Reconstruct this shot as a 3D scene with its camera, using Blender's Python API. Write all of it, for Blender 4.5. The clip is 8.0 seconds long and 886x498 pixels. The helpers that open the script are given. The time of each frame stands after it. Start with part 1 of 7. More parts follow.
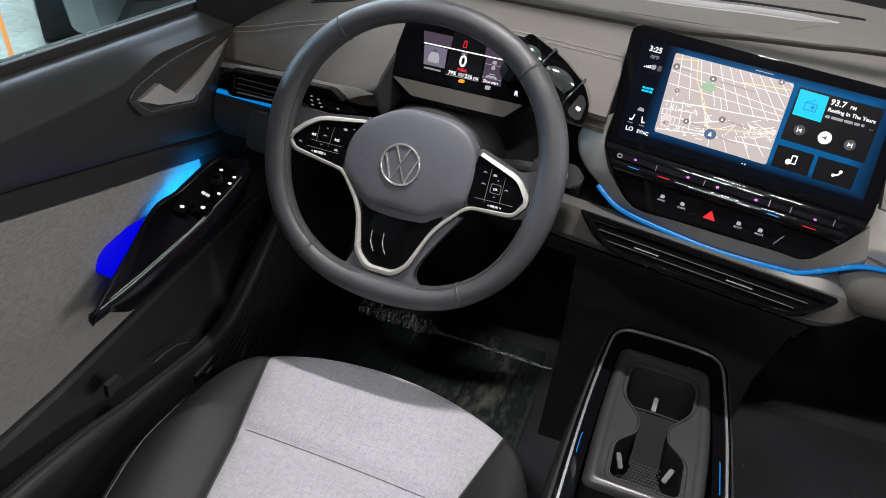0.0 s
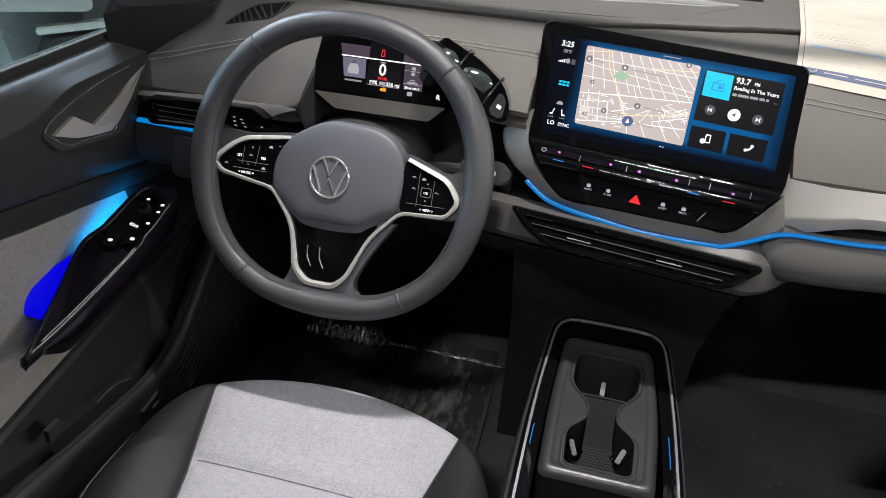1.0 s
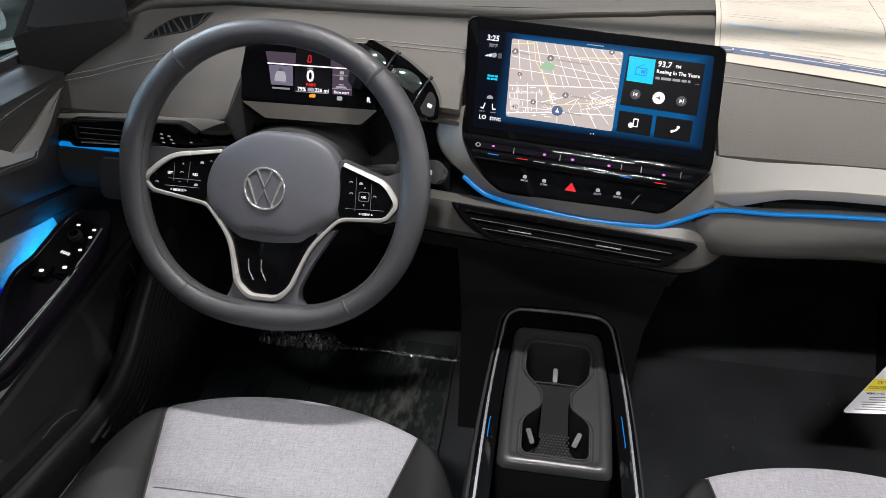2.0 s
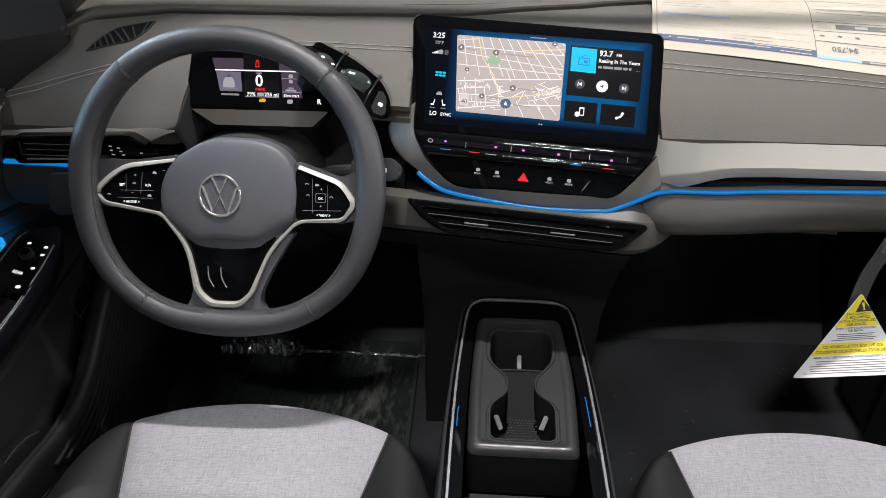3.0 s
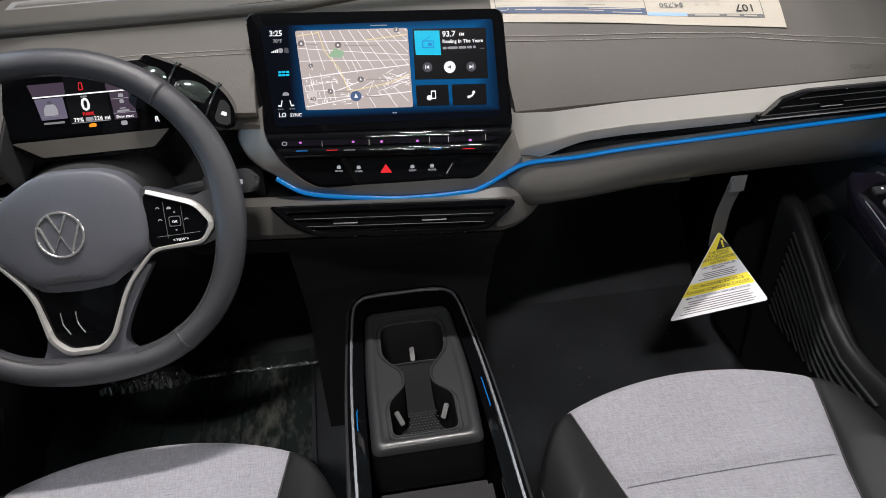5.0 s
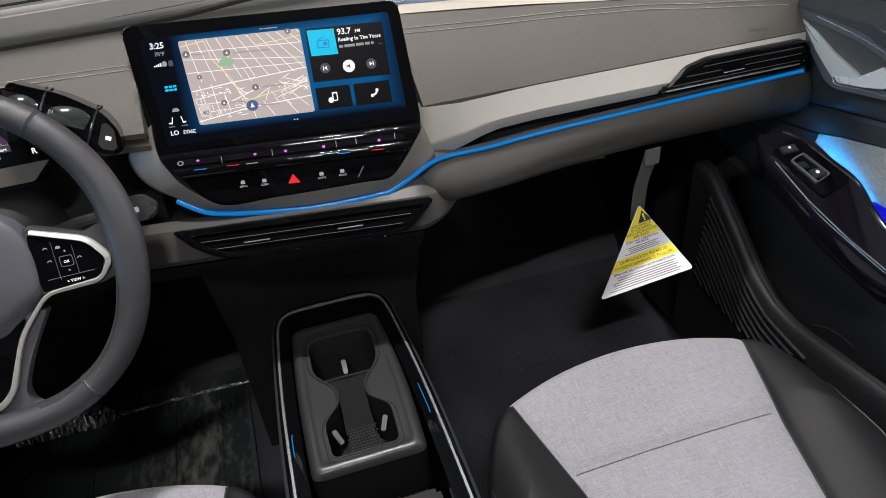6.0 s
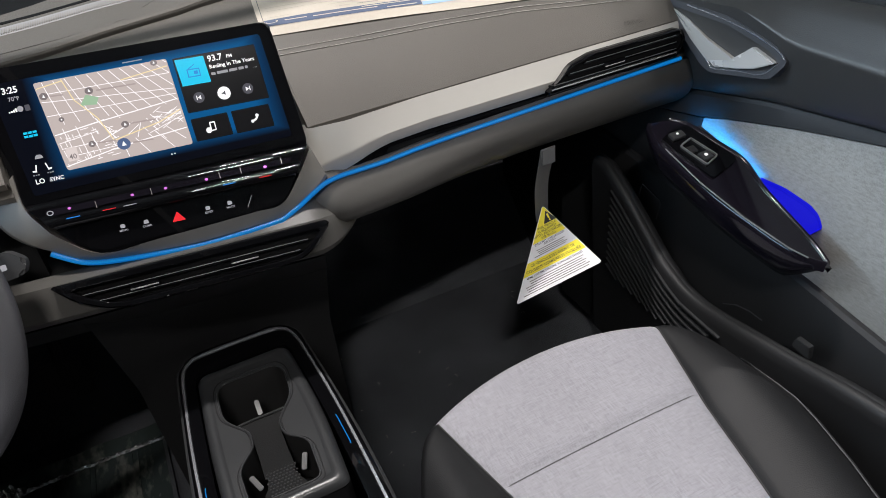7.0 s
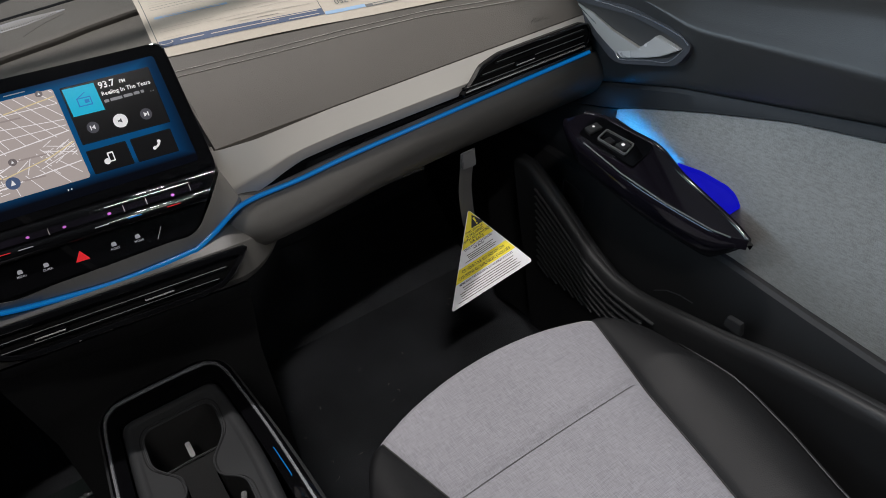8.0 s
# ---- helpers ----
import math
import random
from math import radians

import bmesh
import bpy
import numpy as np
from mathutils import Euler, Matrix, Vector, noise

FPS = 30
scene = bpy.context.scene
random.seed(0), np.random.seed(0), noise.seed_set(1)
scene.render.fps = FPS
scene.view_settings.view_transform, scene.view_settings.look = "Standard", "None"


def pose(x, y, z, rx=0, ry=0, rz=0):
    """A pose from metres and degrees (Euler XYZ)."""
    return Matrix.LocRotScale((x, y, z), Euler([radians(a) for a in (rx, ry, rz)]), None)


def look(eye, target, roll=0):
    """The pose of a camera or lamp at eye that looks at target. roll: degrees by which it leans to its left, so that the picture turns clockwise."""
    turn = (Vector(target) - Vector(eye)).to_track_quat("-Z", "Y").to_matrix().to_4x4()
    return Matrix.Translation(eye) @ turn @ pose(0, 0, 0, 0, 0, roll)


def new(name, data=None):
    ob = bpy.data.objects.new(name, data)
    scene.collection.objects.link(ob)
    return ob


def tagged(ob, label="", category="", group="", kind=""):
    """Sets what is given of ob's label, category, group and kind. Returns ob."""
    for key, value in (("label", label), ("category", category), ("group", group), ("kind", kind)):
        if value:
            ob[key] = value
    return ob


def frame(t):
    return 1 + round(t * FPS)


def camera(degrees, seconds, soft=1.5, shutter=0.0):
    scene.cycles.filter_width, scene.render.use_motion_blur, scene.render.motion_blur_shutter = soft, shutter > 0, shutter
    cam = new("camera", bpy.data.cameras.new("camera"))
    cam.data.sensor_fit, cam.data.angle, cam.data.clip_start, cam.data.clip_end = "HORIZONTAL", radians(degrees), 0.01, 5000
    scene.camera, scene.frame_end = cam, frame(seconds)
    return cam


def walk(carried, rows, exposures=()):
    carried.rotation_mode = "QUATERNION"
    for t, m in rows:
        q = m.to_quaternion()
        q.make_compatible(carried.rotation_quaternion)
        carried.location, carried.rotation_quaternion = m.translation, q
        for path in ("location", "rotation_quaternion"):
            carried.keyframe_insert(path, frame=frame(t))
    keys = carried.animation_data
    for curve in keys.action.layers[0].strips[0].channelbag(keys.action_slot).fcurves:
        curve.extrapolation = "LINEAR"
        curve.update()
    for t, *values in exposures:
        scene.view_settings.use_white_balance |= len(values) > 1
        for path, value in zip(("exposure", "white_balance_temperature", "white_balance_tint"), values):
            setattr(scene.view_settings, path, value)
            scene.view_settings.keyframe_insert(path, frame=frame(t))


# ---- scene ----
cam = camera(64.0, 8.0, soft=0.8)
PATH = [
    (0, (-0.089, -0.712, 1.054), (-0.569, 0.856, -0.091), 6.4),
    (0.5, (-0.078, -0.714, 1.048), (-0.503, 0.888, -0.071), 4.9),
    (1, (-0.069, -0.715, 1.052), (-0.426, 0.911, -0.057), 3.5),
    (1.5, (-0.059, -0.707, 1.056), (-0.347, 0.928, -0.06), 2.2),
    (3, (-0.061, -0.724, 1.063), (-0.16, 0.93, -0.057), 0.3),
    (3.5, (-0.054, -0.73, 1.062), (-0.094, 0.93, -0.053), -0.4),
    (4, (-0.054, -0.721, 1.064), (-0.009, 0.93, -0.064), -0.7),
    (5.5, (-0.037, -0.688, 1.059), (0.268, 0.9, -0.119), -3.6),
    (6, (-0.025, -0.67, 1.057), (0.372, 0.883, -0.14), -4.8),
    (6.5, (-0.002, -0.671, 1.045), (0.488, 0.872, -0.129), -6.2),
    (7, (0.007, -0.665, 1.037), (0.607, 0.845, -0.13), -7.1),
    (7.5, (0.017, -0.66, 1.028), (0.713, 0.815, -0.131), -8.1),
    (8, (0.021, -0.652, 1.023), (0.793, 0.78, -0.14), -8.7),
]
walk(cam, [(t, look(eye, target, roll)) for t, eye, target, roll in PATH], exposures=[(0, 0.32, 6500, 13), (3, 0.21, 6500, 13), (4, 0.08, 6500, 13), (5.5, 0.02, 6500, 13), (6.5, 0.05, 6500, 13), (7.5, 0.15, 6500, 13), (7.8, 0.17, 6500, 13), (8, -0.52, 6500, 13)])

# ---- world and lights ----
world = bpy.data.worlds.new("garage_air")
scene.world = world
world.use_nodes = True
world.node_tree.nodes["Background"].inputs[0].default_value = (0.75, 0.85, 1.0, 1)
world.node_tree.nodes["Background"].inputs[1].default_value = 0.03
scene.view_settings.exposure = 0.0


def strip_lamp(x, y, z, sx, sy, watts, color, tip=0.0, turn=0.0):
    """An unseen area lamp's light, just under its added fitting; tip and turn: degrees by which it faces ahead and
    sideways.
    """
    data = bpy.data.lights.new("unseen_lamp", "AREA")
    data.shape, data.size, data.size_y, data.energy, data.color = "RECTANGLE", sx, sy, watts, color
    ob = new("unseen_lamp", data)
    ob.matrix_world = pose(x, y, z, tip, turn)
    return tagged(ob, "unseen area lamp lighting the cabin from outside", "lamp", kind="structure")


WARM = (1.0, 0.97, 0.93)
LAMPS = [
    # overhead pair, placed by the twin glints and the wheel's shadow
    (-0.01, 0.26, 3.05, 0.14, 0.07, 44, WARM, 0, 0),
    (0.22, 0.26, 3.05, 0.14, 0.07, 44, WARM, 0, 0),
    # unseen lamps added behind, to light the tag, tray and footwell
    (1.75, -3.3, 2.05, 0.9, 0.12, 30, WARM, 65, 20),
    (-0.35, -1.75, 2.65, 0.4, 0.06, 28, WARM, 35, -8),
    # unseen fills added beside and over the car for the doors
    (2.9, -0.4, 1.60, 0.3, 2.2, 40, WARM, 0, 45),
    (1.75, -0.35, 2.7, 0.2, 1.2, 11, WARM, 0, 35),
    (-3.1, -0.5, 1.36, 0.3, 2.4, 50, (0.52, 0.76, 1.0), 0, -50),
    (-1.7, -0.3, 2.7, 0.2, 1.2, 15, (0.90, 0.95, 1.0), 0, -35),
    # unseen fills added ahead for door sheen and the hall floor outside
    (-3.0, 2.4, 2.7, 0.6, 2.2, 150, (0.66, 0.83, 1.0), 0, -40),
    (-4.9, 3.2, 2.9, 0.3, 2.4, 180, (0.9, 0.98, 1.0), 0, 0),
]
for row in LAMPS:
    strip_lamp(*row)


# ---- materials ----
def mat(name, color, rough=0.5, metal=0.0, grain=0.0, scale=400.0, bump=0.0, wear=0.0, wear_scale=9.0, coat=0.0, emit=None, power=0.0, spec=0.5):
    """A principled surface with colour variation at two scales and a fine relief."""
    m = bpy.data.materials.new(name)
    m.use_nodes = True
    nt = m.node_tree
    b = nt.nodes["Principled BSDF"]
    b.inputs["Roughness"].default_value, b.inputs["Metallic"].default_value = rough, metal
    b.inputs["Coat Weight"].default_value, b.inputs["Coat Roughness"].default_value = coat, 0.05
    b.inputs["Specular IOR Level"].default_value = spec
    b.inputs["Base Color"].default_value = (*color, 1)
    if emit:
        b.inputs["Emission Color"].default_value, b.inputs["Emission Strength"].default_value = (*emit, 1), power
    if grain or wear or bump:
        tc = nt.nodes.new("ShaderNodeTexCoord")
        n1, n2 = nt.nodes.new("ShaderNodeTexNoise"), nt.nodes.new("ShaderNodeTexNoise")
        n1.inputs["Scale"].default_value, n2.inputs["Scale"].default_value = scale, wear_scale
        n1.inputs["Detail"].default_value, n2.inputs["Detail"].default_value = 3, 5
        for n in (n1, n2):
            nt.links.new(tc.outputs["Object"], n.inputs["Vector"])
        last = None
        for n, k in ((n1, grain), (n2, wear)):
            if not k:
                continue
            mr = nt.nodes.new("ShaderNodeMapRange")
            mr.inputs["From Min"].default_value, mr.inputs["From Max"].default_value = 0.3, 0.7
            mr.inputs["To Min"].default_value, mr.inputs["To Max"].default_value = 1 - k, 1 + k
            nt.links.new(n.outputs["Fac"], mr.inputs["Value"])
            mx = nt.nodes.new("ShaderNodeVectorMath")
            mx.operation = "SCALE"
            if last is None:
                mx.inputs[0].default_value = color
            else:
                nt.links.new(last, mx.inputs[0])
            nt.links.new(mr.outputs["Result"], mx.inputs["Scale"])
            last = mx.outputs["Vector"]
        if last is not None:
            nt.links.new(last, b.inputs["Base Color"])
        if wear:
            rr = nt.nodes.new("ShaderNodeMapRange")
            rr.inputs["To Min"].default_value, rr.inputs["To Max"].default_value = max(0.02, rough - 0.08), min(1, rough + 0.08)
            nt.links.new(n2.outputs["Fac"], rr.inputs["Value"])
            nt.links.new(rr.outputs["Result"], b.inputs["Roughness"])
        if bump:
            bp = nt.nodes.new("ShaderNodeBump")
            bp.inputs["Strength"].default_value, bp.inputs["Distance"].default_value = bump, 0.0006
            nt.links.new(n1.outputs["Fac"], bp.inputs["Height"])
            nt.links.new(bp.outputs["Normal"], b.inputs["Normal"])
    return m


def woven(name, dark, light, scale=620.0, relief=0.5):
    """Melange cloth: long uneven yarns in two directions over a fine weave."""
    m = bpy.data.materials.new(name)
    m.use_nodes = True
    nt = m.node_tree
    b = nt.nodes["Principled BSDF"]
    b.inputs["Roughness"].default_value = 0.95
    b.inputs["Specular IOR Level"].default_value = 0.15
    b.inputs["Sheen Weight"].default_value = 0.25
    tc = nt.nodes.new("ShaderNodeTexCoord")
    outs = []
    for sx, sy in ((1.0, 0.09), (0.09, 1.0)):
        mp = nt.nodes.new("ShaderNodeMapping")
        mp.inputs["Scale"].default_value = (scale * sx, scale * sy, scale * 0.3)
        n = nt.nodes.new("ShaderNodeTexNoise")
        n.inputs["Scale"].default_value, n.inputs["Detail"].default_value = 1.0, 2.0
        nt.links.new(tc.outputs["Object"], mp.inputs["Vector"])
        nt.links.new(mp.outputs["Vector"], n.inputs["Vector"])
        outs.append(n.outputs["Fac"])
    add = nt.nodes.new("ShaderNodeMath")
    add.operation = "ADD"
    nt.links.new(outs[0], add.inputs[0])
    nt.links.new(outs[1], add.inputs[1])
    big = nt.nodes.new("ShaderNodeTexNoise")
    big.inputs["Scale"].default_value, big.inputs["Detail"].default_value = 11.0, 4.0
    nt.links.new(tc.outputs["Object"], big.inputs["Vector"])
    mul = nt.nodes.new("ShaderNodeMath")
    mul.operation = "MULTIPLY_ADD"
    nt.links.new(big.outputs["Fac"], mul.inputs[0])
    mul.inputs[1].default_value = 0.32
    nt.links.new(add.outputs[0], mul.inputs[2])
    mr = nt.nodes.new("ShaderNodeMapRange")
    mr.inputs["From Min"].default_value, mr.inputs["From Max"].default_value = 0.85, 1.4
    nt.links.new(mul.outputs[0], mr.inputs["Value"])
    mix = nt.nodes.new("ShaderNodeMix")
    mix.data_type = "RGBA"
    mix.inputs[6].default_value, mix.inputs[7].default_value = (*dark, 1), (*light, 1)
    nt.links.new(mr.outputs["Result"], mix.inputs[0])
    nt.links.new(mix.outputs[2], b.inputs["Base Color"])
    bp = nt.nodes.new("ShaderNodeBump")
    bp.inputs["Strength"].default_value, bp.inputs["Distance"].default_value = relief, 0.0007
    nt.links.new(add.outputs[0], bp.inputs["Height"])
    nt.links.new(bp.outputs["Normal"], b.inputs["Normal"])
    return m


def glow(name, color, power):
    """A lit screen element or light guide: it gives off light, under a glossy cover."""
    return mat(name, (0.006, 0.006, 0.006), 0.15, emit=color, power=power, spec=0.12)


def glass(name, tint=(1, 1, 1), rough=0.0):
    m = bpy.data.materials.new(name)
    m.use_nodes = True
    nt = m.node_tree
    nt.nodes.remove(nt.nodes["Principled BSDF"])
    tr, gl, mix = (nt.nodes.new(k) for k in ("ShaderNodeBsdfTransparent", "ShaderNodeBsdfGlossy", "ShaderNodeMixShader"))
    tr.inputs[0].default_value = (*tint, 1)
    gl.inputs["Roughness"].default_value = rough
    mix.inputs[0].default_value = 0.05
    nt.links.new(tr.outputs[0], mix.inputs[1])
    nt.links.new(gl.outputs[0], mix.inputs[2])
    nt.links.new(mix.outputs[0], nt.nodes["Material Output"].inputs[0])
    return m


PAD = mat("dash_skin", (0.061, 0.0545, 0.0465), 0.62, grain=0.15, scale=900, bump=0.6, wear=0.07)
DEFR = mat("defroster_plastic", (0.20, 0.20, 0.205), 0.5, grain=0.1, scale=900, bump=0.2, wear=0.06)
TOPP = mat("dash_top_plastic", (0.056, 0.051, 0.044), 0.7, grain=0.14, scale=1100, bump=0.4, wear=0.06)
LOWER = mat("lower_dash_plastic", (0.043, 0.041, 0.037), 0.5, grain=0.10, scale=1000, bump=0.3, wear=0.06)
DARK = mat("black_plastic", (0.021, 0.022, 0.0235), 0.6, grain=0.15, scale=1100, bump=0.35, wear=0.1, spec=0.3)
# darker copy of the dash plastic, holding the shade below and behind it
UNDERC = mat("shaded_dash_plastic", (0.019, 0.0193, 0.020), 0.6, grain=0.12, scale=1000, bump=0.3, wear=0.1, spec=0.25)
# near-black for the shade of uncut openings, and for the black windshield foot
VOID = mat("shade_and_base_black", (0.0025, 0.0025, 0.0027), 0.7, grain=0.1, scale=900, spec=0.1)
UNDER = mat("under_dash_plastic", (0.034, 0.0342, 0.0348), 0.6, grain=0.12, scale=1000, bump=0.3, wear=0.1, spec=0.3)
POCK = mat("door_pocket_plastic", (0.0155, 0.016, 0.017), 0.5, grain=0.15, scale=1100, bump=0.3, wear=0.1, spec=0.4)
BLACKP = mat("deep_black_plastic", (0.011, 0.011, 0.012), 0.55, grain=0.15, scale=1100, bump=0.3, spec=0.25)
ARMP = mat("armrest_gloss", (0.0065, 0.0055, 0.0085), 0.12, wear=0.2, wear_scale=14, spec=0.35)
BOWL = mat("satin_dark_bowl", (0.060, 0.058, 0.055), 0.40, metal=0.3, wear=0.05)
HSUR = mat("satin_handle_surround", (0.062, 0.064, 0.070), 0.38, metal=0.3, wear=0.05)
HRIM = mat("satin_dark_rim", (0.16, 0.16, 0.16), 0.36, metal=0.4, wear=0.04)
LINEM = mat("brushed_line", (0.60, 0.62, 0.66), 0.24, metal=0.85, wear=0.05)
DOORP = mat("door_skin", (0.034, 0.0335, 0.0325), 0.45, grain=0.12, scale=900, bump=0.3, wear=0.06, spec=0.55)
GLOSS = mat("piano_black", (0.0025, 0.0025, 0.003), 0.03, grain=0.05, scale=300, spec=0.36)
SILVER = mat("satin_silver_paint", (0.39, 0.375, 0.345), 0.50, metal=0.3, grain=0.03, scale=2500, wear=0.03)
# darker tone than SILVER, used for the stack surround
SGREY = mat("satin_grey_tone", (0.168, 0.160, 0.146), 0.46, metal=0.25, grain=0.03, scale=2500, wear=0.03)
SATIN = mat("satin_silver_bezel", (0.66, 0.65, 0.64), 0.24, metal=0.8, wear=0.04)
BEZEL = mat("bright_satin_bezel", (0.50, 0.485, 0.46), 0.28, metal=0.35, wear=0.04)
SELG = mat("smoked_glass", (0.17, 0.20, 0.185), 0.06, metal=0.85, wear=0.06, wear_scale=30)
CHROME = mat("chrome", (0.75, 0.76, 0.78), 0.08, metal=1.0, wear=0.05, wear_scale=40)
LEATHER = mat("wheel_leather", (0.039, 0.0395, 0.044), 0.38, grain=0.14, scale=1300, bump=0.6, wear=0.10)
WHEELP = mat("wheel_plastic", (0.070, 0.073, 0.086), 0.55, grain=0.10, scale=1300, bump=0.35, wear=0.06)
SKIN = mat("black_leatherette", (0.0105, 0.0110, 0.0120), 0.55, grain=0.12, scale=700, bump=0.5, wear=0.08, spec=0.25)
CLOTH = woven("grey_melange_cloth", (0.215, 0.213, 0.235), (0.312, 0.308, 0.338), scale=950, relief=0.5)
DCLOTH = woven("door_cloth", (0.205, 0.199, 0.184), (0.300, 0.292, 0.272), scale=1300, relief=0.3)
CARPET = mat("black_carpet", (0.066, 0.070, 0.076), 0.95, grain=0.45, scale=650, bump=1.0, wear=0.3, wear_scale=5, spec=0.1)
FLOCK = mat("matt_black_rubber", (0.011, 0.0112, 0.0115), 0.9, grain=0.2, scale=700, bump=0.3, spec=0.12)
RUBBER = mat("black_rubber", (0.012, 0.012, 0.012), 0.7, grain=0.2, scale=500, bump=0.3)
CONS = mat("console_plastic", (0.026, 0.027, 0.0285), 0.30, grain=0.08, scale=1200, bump=0.25, wear=0.05)
PIPING = mat("grey_piping", (0.085, 0.085, 0.09), 0.6, grain=0.1, scale=900)
THREAD = mat("stitch_thread", (0.30, 0.285, 0.255), 0.8, grain=0.2, scale=1500)
SEAMT = mat("grey_seam", (0.10, 0.10, 0.105), 0.9)
BTHREAD = mat("dark_thread", (0.03, 0.03, 0.03), 0.8)
PAPER = mat("white_paper", (0.335, 0.300, 0.250), 0.75, grain=0.03, scale=300, wear=0.03)
FAINT = mat("faint_ink", (0.28, 0.255, 0.22), 0.8)
GREYINK = mat("dark_grey_ink", (0.10, 0.10, 0.10), 0.8)
INK = mat("grey_ink", (0.17, 0.16, 0.15), 0.8)
NAVY = mat("navy_ink", (0.045, 0.065, 0.115), 0.7)
SKYINK = mat("light_blue_ink", (0.20, 0.30, 0.42), 0.7)
BLACKINK = mat("black_ink", (0.02, 0.02, 0.02), 0.7)
YELLOW = mat("yellow_card", (0.80, 0.66, 0.02), 0.55, wear=0.04)
WHITEC = mat("white_card", (0.72, 0.72, 0.74), 0.5, wear=0.03)
STRAP = mat("grey_strap", (0.10, 0.10, 0.10), 0.6, grain=0.1, scale=900)
FILM = mat("clear_film", (0.022, 0.028, 0.028), 0.20, coat=0.5, bump=0.8, scale=60)
nt = FILM.node_tree
pb = nt.nodes["Principled BSDF"]
tc = nt.nodes.new("ShaderNodeTexCoord")
mp = nt.nodes.new("ShaderNodeMapping")
mp.inputs["Scale"].default_value = (1.0, 0.42, 1.0)
nt.links.new(tc.outputs["Object"], mp.inputs[0])
nz = [nt.nodes.new("ShaderNodeTexNoise") for k in range(2)]
for n, (sc, de) in zip(nz, ((85.0, 9.0), (13.0, 2.0))):
    n.inputs["Scale"].default_value, n.inputs["Detail"].default_value = sc, de
    nt.links.new(mp.outputs[0], n.inputs["Vector"])
mul = nt.nodes.new("ShaderNodeMath")
mul.operation = "MULTIPLY"
nt.links.new(nz[0].outputs["Fac"], mul.inputs[0])
nt.links.new(nz[1].outputs["Fac"], mul.inputs[1])
dust = nt.nodes.new("ShaderNodeMapRange")
dust.inputs["From Min"].default_value, dust.inputs["From Max"].default_value = 0.24, 0.52
nt.links.new(mul.outputs[0], dust.inputs["Value"])
mixd = nt.nodes.new("ShaderNodeMix")
mixd.data_type = "RGBA"
mixd.inputs[6].default_value, mixd.inputs[7].default_value = (0.040, 0.052, 0.050, 1), (0.26, 0.255, 0.23, 1)
sx = nt.nodes.new("ShaderNodeSeparateXYZ")
nt.links.new(tc.outputs["Object"], sx.inputs[0])
side = nt.nodes.new("ShaderNodeMapRange")
side.inputs["From Min"].default_value, side.inputs["From Max"].default_value = -0.12, 0.10
side.inputs["To Min"].default_value, side.inputs["To Max"].default_value = 0.12, 1.0
nt.links.new(sx.outputs["X"], side.inputs["Value"])
worn = nt.nodes.new("ShaderNodeMath")
worn.operation = "MULTIPLY"
nt.links.new(dust.outputs["Result"], worn.inputs[0])
nt.links.new(side.outputs["Result"], worn.inputs[1])
nt.links.new(worn.outputs[0], mixd.inputs[0])
nt.links.new(mixd.outputs[2], pb.inputs["Base Color"])
BLUE = glow("ambient_blue", (0.0, 0.165, 0.47), 1.0)
BLUED = glow("ambient_blue_edge", (0.0, 0.105, 0.33), 1.0)
CYAN = glow("ambient_cyan", (0.0, 0.36, 1.0), 36.0)
DEEP = mat("ambient_deep_blue", (0.01, 0.01, 0.02), 0.7, emit=(0.0004, 0.0004, 0.48), power=1.15, spec=0.0)
WHITEG = glow("lit_white", (1, 1, 1), 1.0)
GREYG = glow("lit_grey", (0.42, 0.42, 0.45), 0.8)
DIMW = glow("lit_soft", (0.26, 0.26, 0.27), 0.8)
DIMG = glow("lit_dim", (0.10, 0.10, 0.12), 0.8)
CYANG = glow("lit_cyan", (0.0, 0.58, 0.88), 0.95)
BLUEG = glow("lit_blue", (0.02, 0.25, 0.75), 0.9)
REDG = glow("lit_red", (1.0, 0.03, 0.04), 0.8)
PINKG = glow("lit_pink", (0.75, 0.20, 0.75), 0.9)
AMBERG = glow("lit_amber", (1.0, 0.35, 0.02), 0.9)
MAPG = glow("map_land", (0.54, 0.47, 0.44), 0.95)
ROADG = glow("map_road", (1.0, 0.95, 0.95), 1.0)
YROADG = glow("map_main_road", (0.90, 0.74, 0.42), 0.95)
MLABEL = glow("map_label", (0.44, 0.37, 0.35), 0.9)
SIGNG = glow("map_sign", (0.72, 0.64, 0.61), 0.95)
PARKG = glow("map_park", (0.36, 0.55, 0.36), 0.9)
PINBG = glow("map_pin", (0.22, 0.19, 0.19), 0.9)
ARROWG = glow("map_arrow", (0.09, 0.14, 0.27), 0.9)
TILEG = glow("tile_black", (0.002, 0.002, 0.004), 0.5)
LILAC = glow("lit_lilac", (0.17, 0.15, 0.22), 0.8)
MAUVE = glow("lit_mauve", (0.075, 0.052, 0.080), 0.8)
GLASS = glass("window_glass", (0.80, 0.88, 0.86))
ROOFG = glass("roof_glass", (0.9, 0.93, 0.93))
CONCRETE = mat("concrete", (0.38, 0.40, 0.39), 0.7, grain=0.2, scale=30, wear=0.2, wear_scale=2)
WALLP = mat("hall_wall_paint", (0.42, 0.43, 0.43), 0.8, grain=0.05, scale=40, wear=0.1, wear_scale=1.5)
CEILP = mat("hall_ceiling_paint", (0.30, 0.31, 0.31), 0.8, grain=0.05, scale=40, wear=0.1, wear_scale=1.5)
CARPAINT = mat("dark_car_paint", (0.13, 0.14, 0.148), 0.32, coat=0.5, wear=0.08)
ORANGE = mat("orange_paint", (0.75, 0.22, 0.03), 0.5, wear=0.1)
